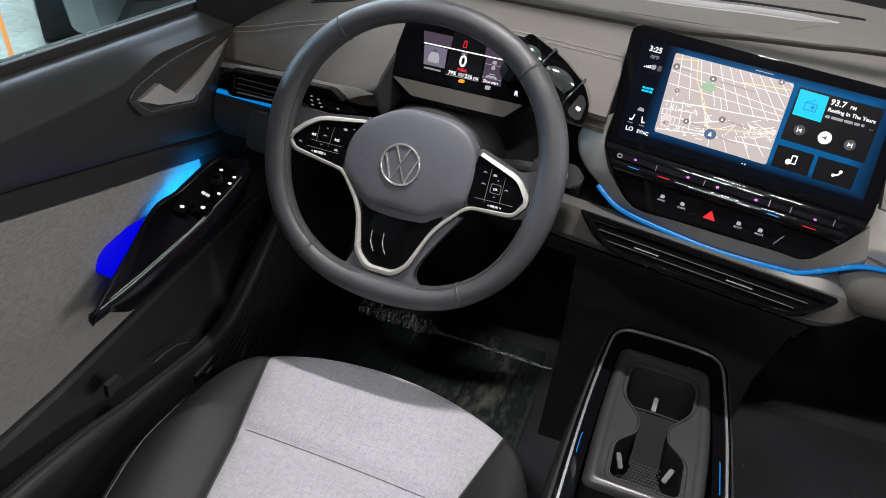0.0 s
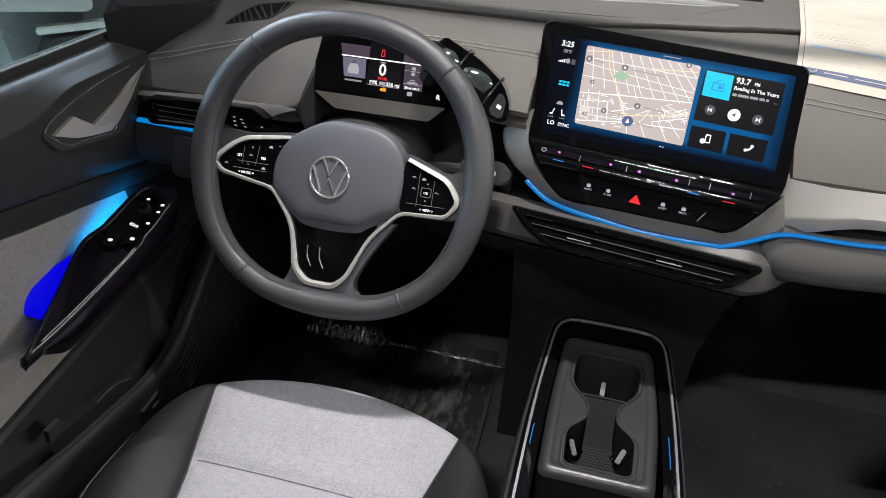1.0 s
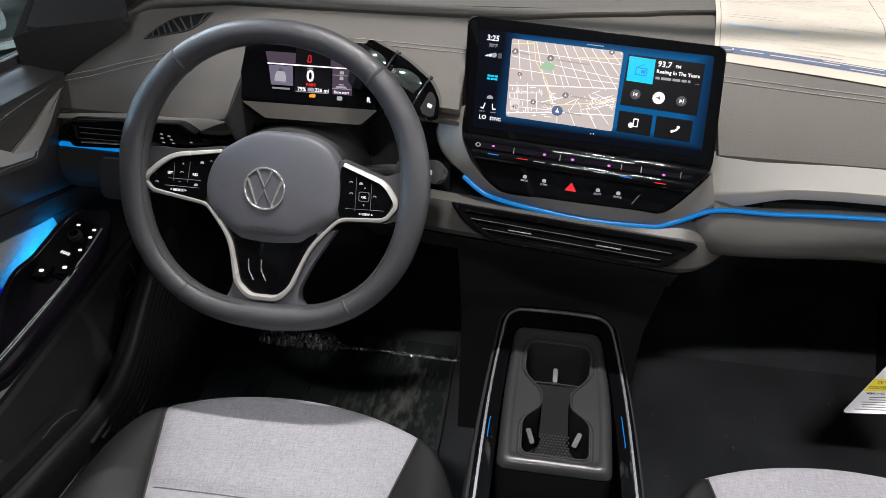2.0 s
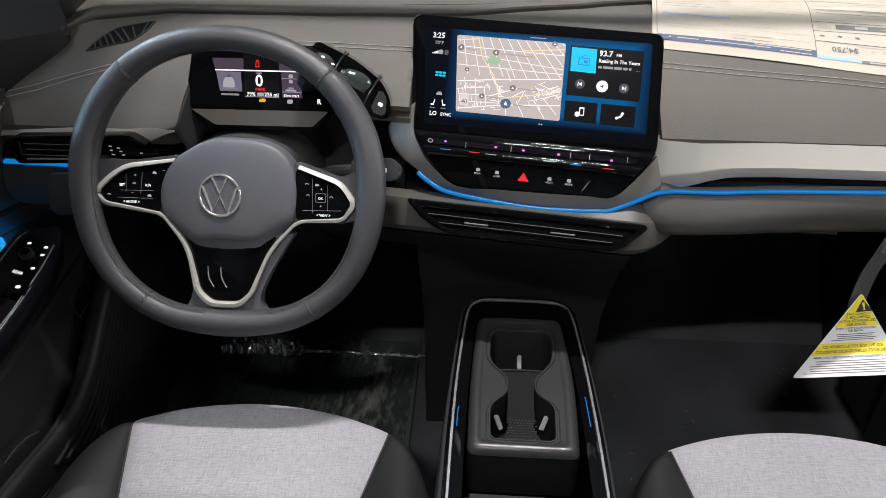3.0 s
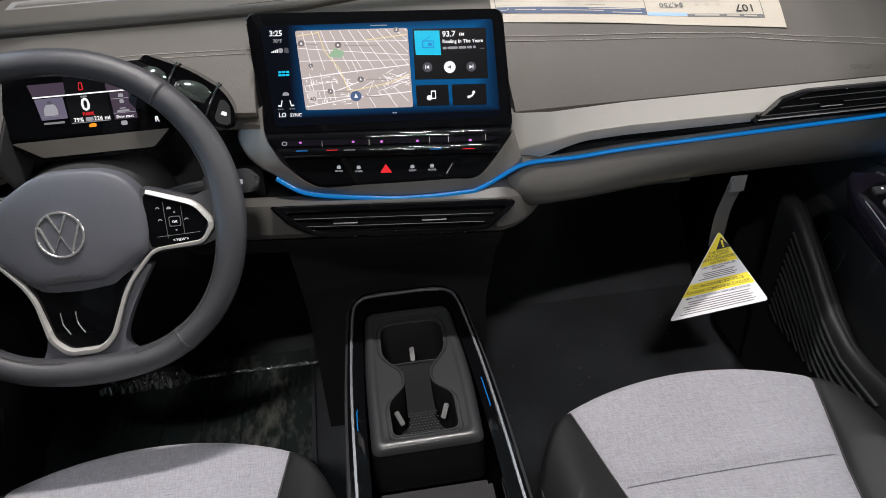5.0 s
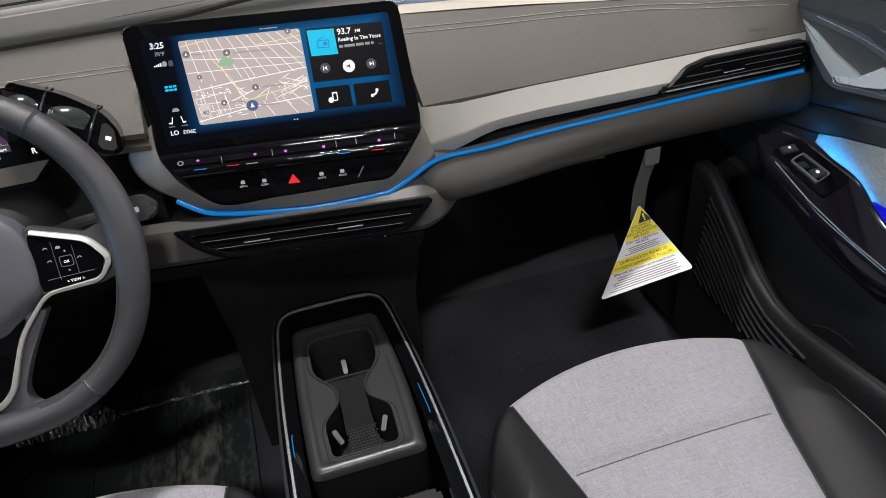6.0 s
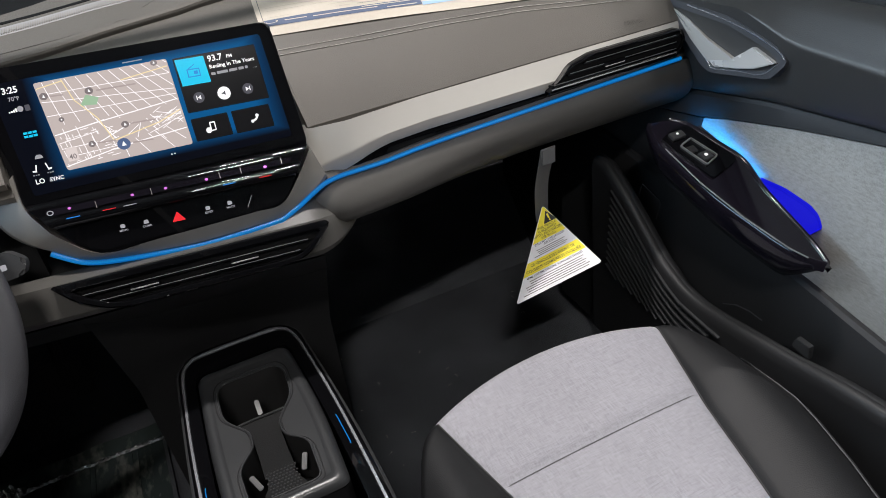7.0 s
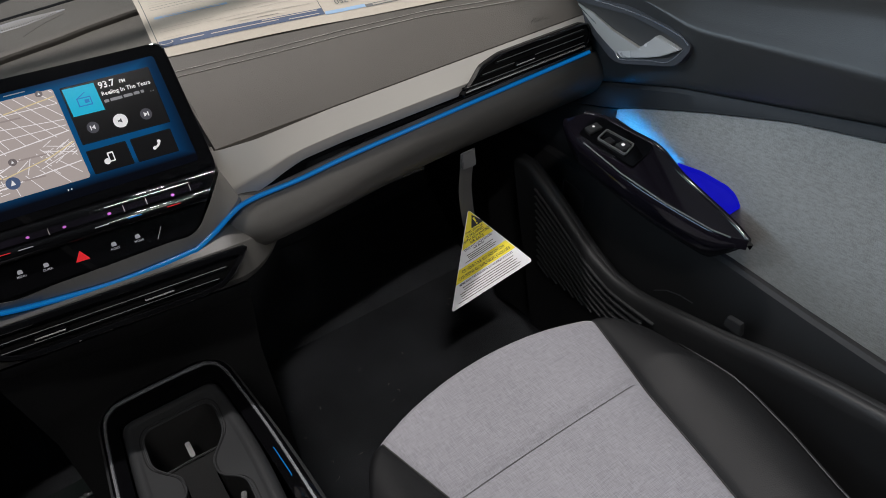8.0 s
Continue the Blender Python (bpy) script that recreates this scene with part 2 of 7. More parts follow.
LINER = mat("head_lining", (0.06, 0.06, 0.06), 0.95, grain=0.1, scale=600, bump=0.3)


# ---- building helpers ----
def frame_matrix(o, u, v):
    u, v = Vector(u).normalized(), Vector(v).normalized()
    n = u.cross(v)
    m = Matrix((u, v, n)).transposed().to_4x4()
    m.translation = Vector(o)
    return m


def thing(name, label, category, at=(0, 0, 0), group="", kind=""):
    ob = new(name)
    ob.location = at
    ob.empty_display_size = 0.02
    return tagged(ob, label, category, group, kind)


def part(name, bm, material, parent=None, label="", sharp=28):
    """Links a bmesh, given in world places, as one mesh under a thing."""
    bmesh.ops.recalc_face_normals(bm, faces=bm.faces)
    me = bpy.data.meshes.new(name)
    bm.to_mesh(me)
    bm.free()
    for p in me.polygons:
        p.use_smooth = True
    me.set_sharp_from_angle(angle=radians(sharp))
    me.materials.append(material)
    ob = new(name, me)
    if parent:
        ob.parent = parent
        o = parent
        shift = Vector((0, 0, 0))
        while o:
            shift += o.location
            o = o.parent
        me.transform(Matrix.Translation(-shift))
    if label:
        ob["label"] = label
    return ob


def rpoly(pts, r, seg=5):
    """A polygon with rounded corners; r is one radius or one for each corner."""
    out, n = [], len(pts)
    for i, p in enumerate(pts):
        p = Vector(p)
        a, b = Vector(pts[i - 1]) - p, Vector(pts[(i + 1) % n]) - p
        rad = r[i] if isinstance(r, (list, tuple)) else r
        if rad <= 0:
            out.append(tuple(p))
            continue
        d = min(rad, a.length * 0.48, b.length * 0.48)
        s, e = p + a.normalized() * d, p + b.normalized() * d
        for k in range(seg + 1):
            t = k / seg
            out.append(tuple(s * (1 - t) ** 2 + p * 2 * t * (1 - t) + e * t**2))
    return out


def prism(bm, pts, z0, z1, m=Matrix(), bevel=0.0, seg=2):
    lo = [bm.verts.new(m @ Vector((x, y, z0))) for x, y in pts]
    hi = [bm.verts.new(m @ Vector((x, y, z1))) for x, y in pts]
    n = len(pts)
    bm.faces.new(lo)
    top = bm.faces.new(hi)
    for i in range(n):
        bm.faces.new((lo[i], lo[(i + 1) % n], hi[(i + 1) % n], hi[i]))
    if bevel:
        bmesh.ops.bevel(bm, geom=list(top.edges), offset=bevel, segments=seg, affect="EDGES", clamp_overlap=True)
    return bm


def resample(pts, n):
    p = [Vector(q) for q in pts] + [Vector(pts[0])]
    acc = [0.0]
    for a, b in zip(p, p[1:]):
        acc.append(acc[-1] + (b - a).length)
    out, k = [], 0
    for i in range(n):
        s = acc[-1] * i / n
        while acc[k + 1] < s:
            k += 1
        f = (s - acc[k]) / max(1e-9, acc[k + 1] - acc[k])
        out.append(p[k].lerp(p[k + 1], f))
    return out


def ring(bm, outer, inner, z0, z1, m=Matrix(), n=72, bevel=0.0):
    """A flat frame between two outlines that start at like corners."""
    o, i = resample(outer, n), resample(inner, n)
    rows = [[bm.verts.new(m @ Vector((p.x, p.y, z))) for p in ps] for ps, z in ((o, z0), (o, z1 - bevel), (o if not bevel else [a.lerp(b, 0.2) for a, b in zip(o, i)], z1), (i if not bevel else [b.lerp(a, 0.2) for a, b in zip(o, i)], z1), (i, z1 - bevel), (i, z0))]
    for a, b in zip(rows, rows[1:] + rows[:1]):
        for k in range(n):
            bm.faces.new((a[k], a[(k + 1) % n], b[(k + 1) % n], b[k]))
    bmesh.ops.remove_doubles(bm, verts=bm.verts, dist=1e-7)
    return bm


def box(bm, x0, x1, y0, y1, z0, z1, m=Matrix(), bevel=0.0, seg=2):
    made = bmesh.ops.create_cube(bm, size=1, matrix=m @ Matrix.Translation(((x0 + x1) / 2, (y0 + y1) / 2, (z0 + z1) / 2)) @ Matrix.Diagonal((x1 - x0, y1 - y0, z1 - z0, 1)))
    if bevel:
        es = {e for v in made["verts"] for e in v.link_edges}
        bmesh.ops.bevel(bm, geom=list(es), offset=bevel, segments=seg, affect="EDGES", clamp_overlap=True)
    return bm


def sweep(bm, pts, section, up=(0, 0, 1), closed=False, caps=True, scales=None):
    """A section (side, up) carried along a line of places."""
    pts, up = [Vector(p) for p in pts], Vector(up)
    n, rows = len(pts), []
    for i, p in enumerate(pts):
        a = pts[i - 1] if i or closed else p
        b = pts[(i + 1) % n] if i < n - 1 or closed else p
        t = (b - a).normalized()
        s = t.cross(up).normalized()
        w = s.cross(t)
        k = scales[i] if scales else 1.0
        rows.append([bm.verts.new(p + s * x * k + w * y * k) for x, y in section])
    k = len(section)
    for i in range(n if closed else n - 1):
        a, b = rows[i], rows[(i + 1) % n]
        for j in range(k):
            bm.faces.new((a[j], a[(j + 1) % k], b[(j + 1) % k], b[j]))
    if caps and not closed:
        bm.faces.new(rows[0])
        bm.faces.new(rows[-1])
    return bm


def disc(rx, ry=None, n=10):
    ry = ry or rx
    return [(rx * math.cos(2 * math.pi * i / n), ry * math.sin(2 * math.pi * i / n)) for i in range(n)]


def smooth_line(pts, n=8, closed=False):
    """A line through the places, rounded (Catmull-Rom)."""
    p = [Vector(q) for q in pts]
    m, out = len(p), []
    for i in range(m if closed else m - 1):
        a, b, c, d = (p[(i + k) % m] if closed else p[min(max(i + k, 0), m - 1)] for k in (-1, 0, 1, 2))
        for k in range(n):
            t = k / n
            out.append(0.5 * (2 * b + (c - a) * t + (2 * a - 5 * b + 4 * c - d) * t * t + (3 * b - a - 3 * c + d) * t**3))
    return out if closed else out + [p[-1]]


def grid(bm, rows):
    """A surface from rows of places of equal number."""
    vs = [[bm.verts.new(p) for p in r] for r in rows]
    for a, b in zip(vs, vs[1:]):
        for i in range(len(a) - 1):
            bm.faces.new((a[i], a[i + 1], b[i + 1], b[i]))
    return bm


def shell(bm, rows, thick):
    """A surface with thickness: thick is a vector to its back."""
    t = Vector(thick)
    f = [[bm.verts.new(p) for p in r] for r in rows]
    g = [[bm.verts.new(Vector(p) + t) for p in r] for r in rows]
    R, C = len(rows), len(rows[0])
    for i in range(R - 1):
        for j in range(C - 1):
            bm.faces.new((f[i][j], f[i][j + 1], f[i + 1][j + 1], f[i + 1][j]))
            bm.faces.new((g[i][j], g[i + 1][j], g[i + 1][j + 1], g[i][j + 1]))
    for i in range(R - 1):
        bm.faces.new((f[i][0], f[i + 1][0], g[i + 1][0], g[i][0]))
        bm.faces.new((f[i][C - 1], g[i][C - 1], g[i + 1][C - 1], f[i + 1][C - 1]))
    for j in range(C - 1):
        bm.faces.new((f[0][j], g[0][j], g[0][j + 1], f[0][j + 1]))
        bm.faces.new((f[R - 1][j], f[R - 1][j + 1], g[R - 1][j + 1], g[R - 1][j]))
    return bm


def lettering(name, text, size, m, material, parent, thick=0.0001, align="LEFT", bold=0.012):
    """Raised lettering in the built-in font as a mesh; m: its left end on the base line."""
    cu = bpy.data.curves.new(name, "FONT")
    cu.body, cu.size, cu.extrude, cu.align_x, cu.resolution_u = text, size, thick, align, 2
    cu.offset = bold * size
    tmp = bpy.data.objects.new(name, cu)
    scene.collection.objects.link(tmp)
    dg = bpy.context.evaluated_depsgraph_get()
    me = bpy.data.meshes.new_from_object(tmp.evaluated_get(dg))
    bpy.data.objects.remove(tmp)
    bpy.data.curves.remove(cu)
    bm = bmesh.new()
    bm.from_mesh(me)
    bpy.data.meshes.remove(me)
    bm.transform(m)
    return part(name, bm, material, parent)


def interp(table, v):
    for (a, fa), (b, fb) in zip(table, table[1:]):
        if v <= b:
            return fa + (fb - fa) * max(0.0, (v - a)) / (b - a)
    return table[-1][1]


def B():
    return bmesh.new()

# ---- the dashboard's shape ----
PADLINE = [(0.078, 0.694), (0.088, 0.705), (0.12, 0.733), (0.16, 0.760), (0.20, 0.780), (0.25, 0.793), (0.30, 0.798), (0.36, 0.800)]


def pad_z(y):
    return interp(PADLINE, y)


def pad_edge(x):
    """How far ahead the padded skin of the dashboard reaches."""
    return interp([(-0.70, 0.15), (-0.625, 0.182), (-0.59, 0.207), (-0.49, 0.228), (-0.29, 0.230), (-0.21, 0.232), (-0.155, 0.233), (-0.09, 0.237), (-0.05, 0.244), (0.03, 0.260), (0.069, 0.267), (0.10, 0.277), (0.157, 0.288), (0.30, 0.282), (0.50, 0.25), (0.70, 0.20)], x)


def pad_front(x):
    """Where the padded skin begins: it stands back round the driver display and behind the screen."""
    return interp([(-0.70, 0.078), (-0.446, 0.078), (-0.4415, 0.100), (-0.436, 0.125), (-0.426, 0.160), (-0.27, 0.165), (-0.25, 0.105), (-0.1535, 0.100), (-0.1505, 0.185), (0.150, 0.185), (0.156, 0.078), (0.70, 0.078)], x)


def on_pad(x, y, lift=0.0):
    s = (pad_z(y + 0.004) - pad_z(y - 0.004)) / 0.008
    n = Vector((0, -s, 1)).normalized()
    return Vector((x, y, pad_z(y))) + n * lift


def front_y(x):
    """The dashboard's front face."""
    return interp([(0.0, 0.085), (0.13, 0.082), (0.16, 0.064), (0.20, 0.058), (0.30, 0.066), (0.8, 0.066)], abs(x))


# ---- garage hall and car body (setting) ----
g = part("ground", box(B(), -9, 9, -9, 9, -0.46, -0.36), CONCRETE)
tagged(g, "grey concrete hall floor", "floor", kind="structure")
c = part("ceiling", box(B(), -9, 9, -9, 9, 3.2, 3.3), CEILP)
tagged(c, "dark painted hall ceiling", "ceiling", kind="structure")
for nm, b in (("wall_north", (-9, 9, 8.9, 9, -0.36, 3.2)), ("wall_south", (-9, 9, -9, -8.9, -0.36, 3.2)), ("wall_west", (-9, -8.9, -8.9, 8.9, -0.36, 3.2)), ("wall_east", (8.9, 9, -8.9, 8.9, -0.36, 3.2))):
    tagged(part(nm, box(B(), *b), WALLP), "painted hall wall", "wall", kind="structure")
# housings and hangers added to the unseen lamps
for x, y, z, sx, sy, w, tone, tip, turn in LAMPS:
    t = thing("unseen_lamp_fitting", "added fitting of an unseen lamp, hung from the hall ceiling", "ceiling light", (x, y, z), "hall ceiling lights")
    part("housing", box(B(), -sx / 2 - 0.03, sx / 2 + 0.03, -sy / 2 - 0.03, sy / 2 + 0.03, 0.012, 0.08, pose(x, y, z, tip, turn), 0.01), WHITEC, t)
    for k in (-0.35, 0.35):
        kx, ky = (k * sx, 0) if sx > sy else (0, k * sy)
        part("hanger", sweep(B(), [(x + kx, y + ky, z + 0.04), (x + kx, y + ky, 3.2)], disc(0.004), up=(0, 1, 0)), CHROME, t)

floor = part("floor", box(B(), -0.72, 0.72, -1.9, 0.75, -0.06, 0.0, bevel=0.004), CARPET)
tagged(floor, "black carpet of the car floor with small litter", "car floor", kind="structure")
# firewall and toe board
bm = B()
shell(bm, [[(x, 0.52, 0.0) for x in (-0.72, 0.72)], [(x, 0.66, 0.16) for x in (-0.72, 0.72)], [(x, 0.70, 0.72) for x in (-0.72, 0.72)]], (0, 0.04, 0))
tagged(part("wall_firewall", bm, CARPET), "black carpeted toe board under the dashboard", "bulkhead", kind="structure")
tagged(part("wall_rear", box(B(), -0.74, 0.74, -1.95, -1.9, -0.06, 0.78, bevel=0.01), LINER), "rear wall of the cabin", "cabin wall", kind="structure")
for s in (-1, 1):
    tagged(part("wall_kick", box(B(), s * 0.73 - 0.015, s * 0.73 + 0.015, 0.18, 0.78, -0.05, 0.76, bevel=0.004), DARK), "black kick panel beside the footwell", "side panel", kind="structure")
body = thing("car_shell", "dark car body shell with pillars, unseen glass roof shaped to shade the doors", "car body", (0, 0, 0), kind="structure")
# unseen roof: glass lets the lamps in, off-centre opening shades the doors
bm = B()
ring(bm, rpoly([(-0.66, -1.9), (0.66, -1.9), (0.66, 0.25), (-0.66, 0.25)], 0.04), rpoly([(-0.39, -1.5), (0.51, -1.5), (0.51, 0.23), (-0.39, 0.23)], 0.04), 1.24, 1.27)
part("roof_shade_frame", bm, LINER, body)
p = part("roof_pane", box(B(), -0.58, 0.58, -1.52, 0.24, 1.272, 1.278), ROOFG, body, "tinted glass roof panel")
p.visible_shadow = False
bm = B()
shell(bm, [[(-0.66, 0.86, 0.83), (0.0, 0.95, 0.83), (0.66, 0.86, 0.83)], [(-0.60, 0.25, 1.245), (0, 0.27, 1.25), (0.60, 0.25, 1.245)]], (0, 0.003, 0.005))
p = part("windshield", bm, GLASS, body, "clear windshield pane")
p.visible_shadow = False
for s in (-1, 1):
    bm = B()
    sweep(bm, smooth_line([(s * 0.70, 0.80, 0.76), (s * 0.675, 0.55, 1.0), (s * 0.63, 0.22, 1.23)]), rpoly([(-0.04, -0.03), (0.04, -0.03), (0.04, 0.03), (-0.04, 0.03)], 0.015))
    part("windshield_pillar", bm, DOORP, body)
    bm = B()
    shell(bm, [[(s * 0.69, 0.19, 0.70), (s * 0.69, 0.85, 0.70)], [(s * 0.70, 0.21, 0.79), (s * 0.70, 0.85, 0.80)], [(s * 0.71, 0.34, 0.90), (s * 0.71, 0.80, 0.86)], [(s * 0.70, 0.40, 0.99), (s * 0.70, 0.50, 0.98)]], (s * 0.02, 0, 0))
    part("pillar_trim", bm, DARK, body)
    bm = B()
    sweep(bm, smooth_line([(s * 0.70, -0.98, 0.0), (s * 0.71, -1.0, 0.7), (s * 0.62, -0.95, 1.24)]), rpoly([(-0.05, -0.03), (0.05, -0.03), (0.05, 0.03), (-0.05, 0.03)], 0.015), up=(0, 1, 0))
    part("centre_pillar", bm, DOORP, body)
    part("rear_side_wall", box(B(), s * 0.72 - 0.02, s * 0.72 + 0.02, -1.9, -1.0, -0.06, 0.78, bevel=0.01), DOORP, body)

bm = B()
PF = rpoly([(-0.715, 0.085), (-0.668, 0.110), (-0.618, 0.150), (-0.604, 0.172), (-0.626, 0.198), (-0.645, 0.30), (-0.66, 0.50), (-0.715, 0.50)], [0.0, 0.02, 0.012, 0.012, 0.012, 0.03, 0.0, 0.0], 4)
prism(bm, PF, 0.70, 0.81, Matrix(), 0.010, 3)
for v in bm.verts:
    if v.co.z > 0.75:
        v.co.z += 0.95 * max(0.0, v.co.y - 0.17) - 0.028
part("pillar_foot", bm, BLACKP, body, "black trim at the foot of the windshield pillar")

# ---- dashboard ----
dash = thing("dashboard", "warm grey stitched dashboard with satin silver trim and blue light line", "dashboard", (0, 0.2, 0.6))


def span(a, b, step=0.03):
    n = max(2, int(abs(b - a) / step) + 1)
    return [a + (b - a) * i / (n - 1) for i in range(n)]


bm = B()
rows = []
for x in sorted(span(-0.69, 0.69, 0.01) + [-0.446, -0.4435, -0.441, -0.4355, -0.1535, -0.152, -0.1505, 0.1505, 0.1535, 0.1565]):
    e, a = pad_edge(x), pad_front(x)
    deep = 0.004 if a > 0.085 else 0.008
    r = [Vector((x, a + 0.012, pad_z(a) - deep)), Vector((x, a + 0.0005, pad_z(a) - 0.006)), Vector((x, a + 0.0005, pad_z(a) - 0.003))]
    r += [Vector((x, a + (e - a) * k / 16, pad_z(a + (e - a) * k / 16))) for k in range(17)]
    drop = 0.0085 * max(0.0, min(1.0, (-0.43 - x) / 0.03))
    r = [p - Vector((0, 0, drop * max(0.0, min(1.0, 1 - (p.y - 0.078) / 0.06)))) for p in r]
    r += [Vector((x, e + 0.004, pad_z(e) - 0.003)), Vector((x, e + 0.005, pad_z(e) - 0.012))]
    rows.append(r)
shell(bm, rows, (0, 0.01, -0.02))
part("upper_pad", bm, PAD, dash)
# the harder top towards the windshield: its lip hangs over the pad's edge
def strip_y(x):
    """Where the defroster strip runs across the top."""
    return interp([(-0.70, 0.29), (-0.50, 0.320), (-0.21, 0.331), (-0.16, 0.332), (-0.077, 0.341), (0.034, 0.353), (0.091, 0.358), (0.20, 0.365), (0.45, 0.350), (0.70, 0.31)], x)


def top_at(x, y, lift=0.0):
    e = pad_edge(x)
    return Vector((x, y, pad_z(e) + 0.0085 + 0.06 * (y - e) + lift))


bm, bb = B(), B()
rows, back = [], []
for x in span(-0.70, 0.70, 0.01):
    e = pad_edge(x)
    z, far = pad_z(e), interp([(-0.70, 0.34), (-0.50, 0.370), (-0.22, 0.391), (-0.15, 0.396), (0.0, 0.446), (0.054, 0.470), (0.115, 0.466), (0.20, 0.450), (0.70, 0.38)], x)
    r = [Vector((x, e + 0.012, z - 0.012)), Vector((x, e + 0.006, z - 0.002)), Vector((x, e + 0.0035, z + 0.0035)), Vector((x, e + 0.004, z + 0.0062)), Vector((x, e + 0.0065, z + 0.0080))]
    r += [top_at(x, e + 0.010 + (far - e - 0.010) * k / 10) for k in range(11)]
    rows.append(r + [top_at(x, far + 0.003, -0.003), top_at(x, far + 0.003, -0.012)])
    q = top_at(x, far + 0.001, -0.006)
    back.append([q, q + Vector((0, 0.02, -0.004)), q + Vector((0, 0.10, 0.0)), Vector((x, 0.86, 0.836))])
part("top_panel", shell(bm, rows, (0, 0.01, -0.02)), TOPP, dash, "grey grained plastic dashboard top")
part("windshield_base", shell(bb, back, (0, 0.0, -0.02)), VOID, dash, "black panel at the foot of the windshield")
# pale ribbed defroster strip; behind it a flat black strip for slot shade
xs = span(-0.47, 0.092, 0.012)
strip = part("defroster_strip", shell(B(), [[top_at(x, strip_y(x) + w * min(1.0, (0.100 - x) / 0.06), lf) for w, lf in ((-0.0155, -0.001), (-0.014, 0.0008), (0.014, 0.0008), (0.0155, -0.001))] for x in xs], (0, 0, -0.002)), DEFR, dash, "pale grey defroster strip with fine ribs")
bm = B()
for k in range(200):
    x = -0.46 + 0.54 * k / 199
    p = top_at(x, strip_y(x), 0.0009)
    w = 0.0130 * min(1.0, (0.100 - x) / 0.06)
    box(bm, x - 0.0006, x + 0.0006, p.y - w, p.y + w, p.z - 0.0006 - 0.06 * w, p.z + 0.0004)
tagged(part("strip_rib", bm, SGREY, strip), kind="stuff")
xs = span(-0.50, 0.127, 0.012)
part("defroster_slot", shell(B(), [[top_at(x, strip_y(x) + 0.032 + w, lf) for w, lf in ((-0.0055, -0.001), (-0.0045, 0.0005), (0.0045, 0.0005), (0.0055, -0.001))] for x in xs], (0, 0, -0.002)), VOID, dash, "flat black strip standing in for the open defroster slot")
for line in ([(-0.18, 0.254), (-0.06, 0.260), (0.011, 0.272)], [(0.035, 0.300), (0.06, 0.326), (0.088, 0.345)]):
    part("top_crease", sweep(B(), [top_at(x, y, 0.0001) for x, y in line], [(-0.0006, -0.0004), (0.0006, -0.0004), (0.0004, 0.0003), (-0.0004, 0.0003)]), LOWER, dash)


# twin stitching along the pad
def stitch_y(x):
    return interp([(-0.70, 0.092), (-0.634, 0.106), (-0.593, 0.118), (-0.546, 0.132), (-0.45, 0.154), (-0.37, 0.170), (-0.29, 0.172), (-0.157, 0.167), (0.162, 0.153), (0.26, 0.146), (0.364, 0.140), (0.473, 0.131), (0.548, 0.120), (0.70, 0.104)], x)


def stitched(a, b, yf, name="stitch"):
    for off in (0.0, 0.0062):
        bm = B()
        x = a
        while x < b:
            if pad_front(x) > yf(x) - 0.006:
                x += 0.006
                continue
            p, q = on_pad(x, yf(x) + off, 0.0006), on_pad(x + 0.0057, yf(x + 0.0057) + off, 0.0006)
            sweep(bm, [p, (p + q) / 2 + Vector((0, 0, 0.0005)), q], disc(0.00042, n=5), up=(0, 1, 0))
            x += 0.006
        tagged(part("stitching", bm, THREAD, dash), kind="stuff")


stitched(-0.67, 0.67, stitch_y)
p0, pu, pv = on_pad(0.602, 0.0860, 0.0003), on_pad(0.642, 0.0845, 0.0003), on_pad(0.602, 0.0940, 0.0003)
lettering("pad_lettering", "AIRBAG", 0.009, frame_matrix(p0, pu - p0, pv - p0), TOPP, dash, 0.0002)

# silver trim, black strip, light line, lower panel: from the wheel side and the passenger side
for a, b in ((-0.685, -0.447), (0.136, 0.685)):
    s = -1 if a < 0 else 1
    bm = B()
    rows = []
    for x in span(a, b, 0.006):
        fy = front_y(x)
        zt = 0.6925
        if s > 0:
            zb = 0.651 - 0.030 * max(0.0, (0.25 - x) / 0.10) ** 1.5
        else:
            zt = interp([(-0.685, 0.6765), (-0.66, 0.6785), (-0.582, 0.6848), (-0.548, 0.6850), (-0.51, 0.6850), (-0.4974, 0.6858), (-0.470, 0.6865), (-0.449, 0.6850)], x)
            zb = interp([(-0.685, 0.670), (-0.66, 0.672), (-0.582, 0.6772), (-0.5435, 0.6765), (-0.515, 0.6780), (-0.500, 0.6755), (-0.493, 0.6712), (-0.487, 0.6662), (-0.470, 0.6750), (-0.449, 0.6840)], x)
        h = zt - zb
        if s < 0:
            rows.append([Vector((x, fy + 0.034, zt - min(0.011, 0.5 * h))), Vector((x, fy + 0.017, zt - min(0.008, 0.4 * h))), Vector((x, fy + 0.013, zt - 0.0005)), Vector((x, fy + 0.0115, zt)), Vector((x, fy + 0.0105, zt - 0.3 * h)), Vector((x, fy + 0.0095, zb + 0.12 * h)), Vector((x, fy + 0.0105, zb)), Vector((x, fy + 0.020, zb))])
            continue
        rows.append([Vector((x, fy + 0.034, zt - min(0.011, 0.5 * h))), Vector((x, fy + 0.017, zt - min(0.008, 0.4 * h))), Vector((x, fy + 0.013, zt - 0.0005)), Vector((x, fy + 0.0115, zt)), Vector((x, fy + 0.0012, zb + 0.40 * h)), Vector((x, fy + 0.0002, zb + 0.35 * h)), Vector((x, fy + 0.0003, zb + 0.31 * h)), Vector((x, fy + 0.0026, zb + 0.03 * h)), Vector((x, fy + 0.0036, zb)), Vector((x, fy + 0.020, zb))])
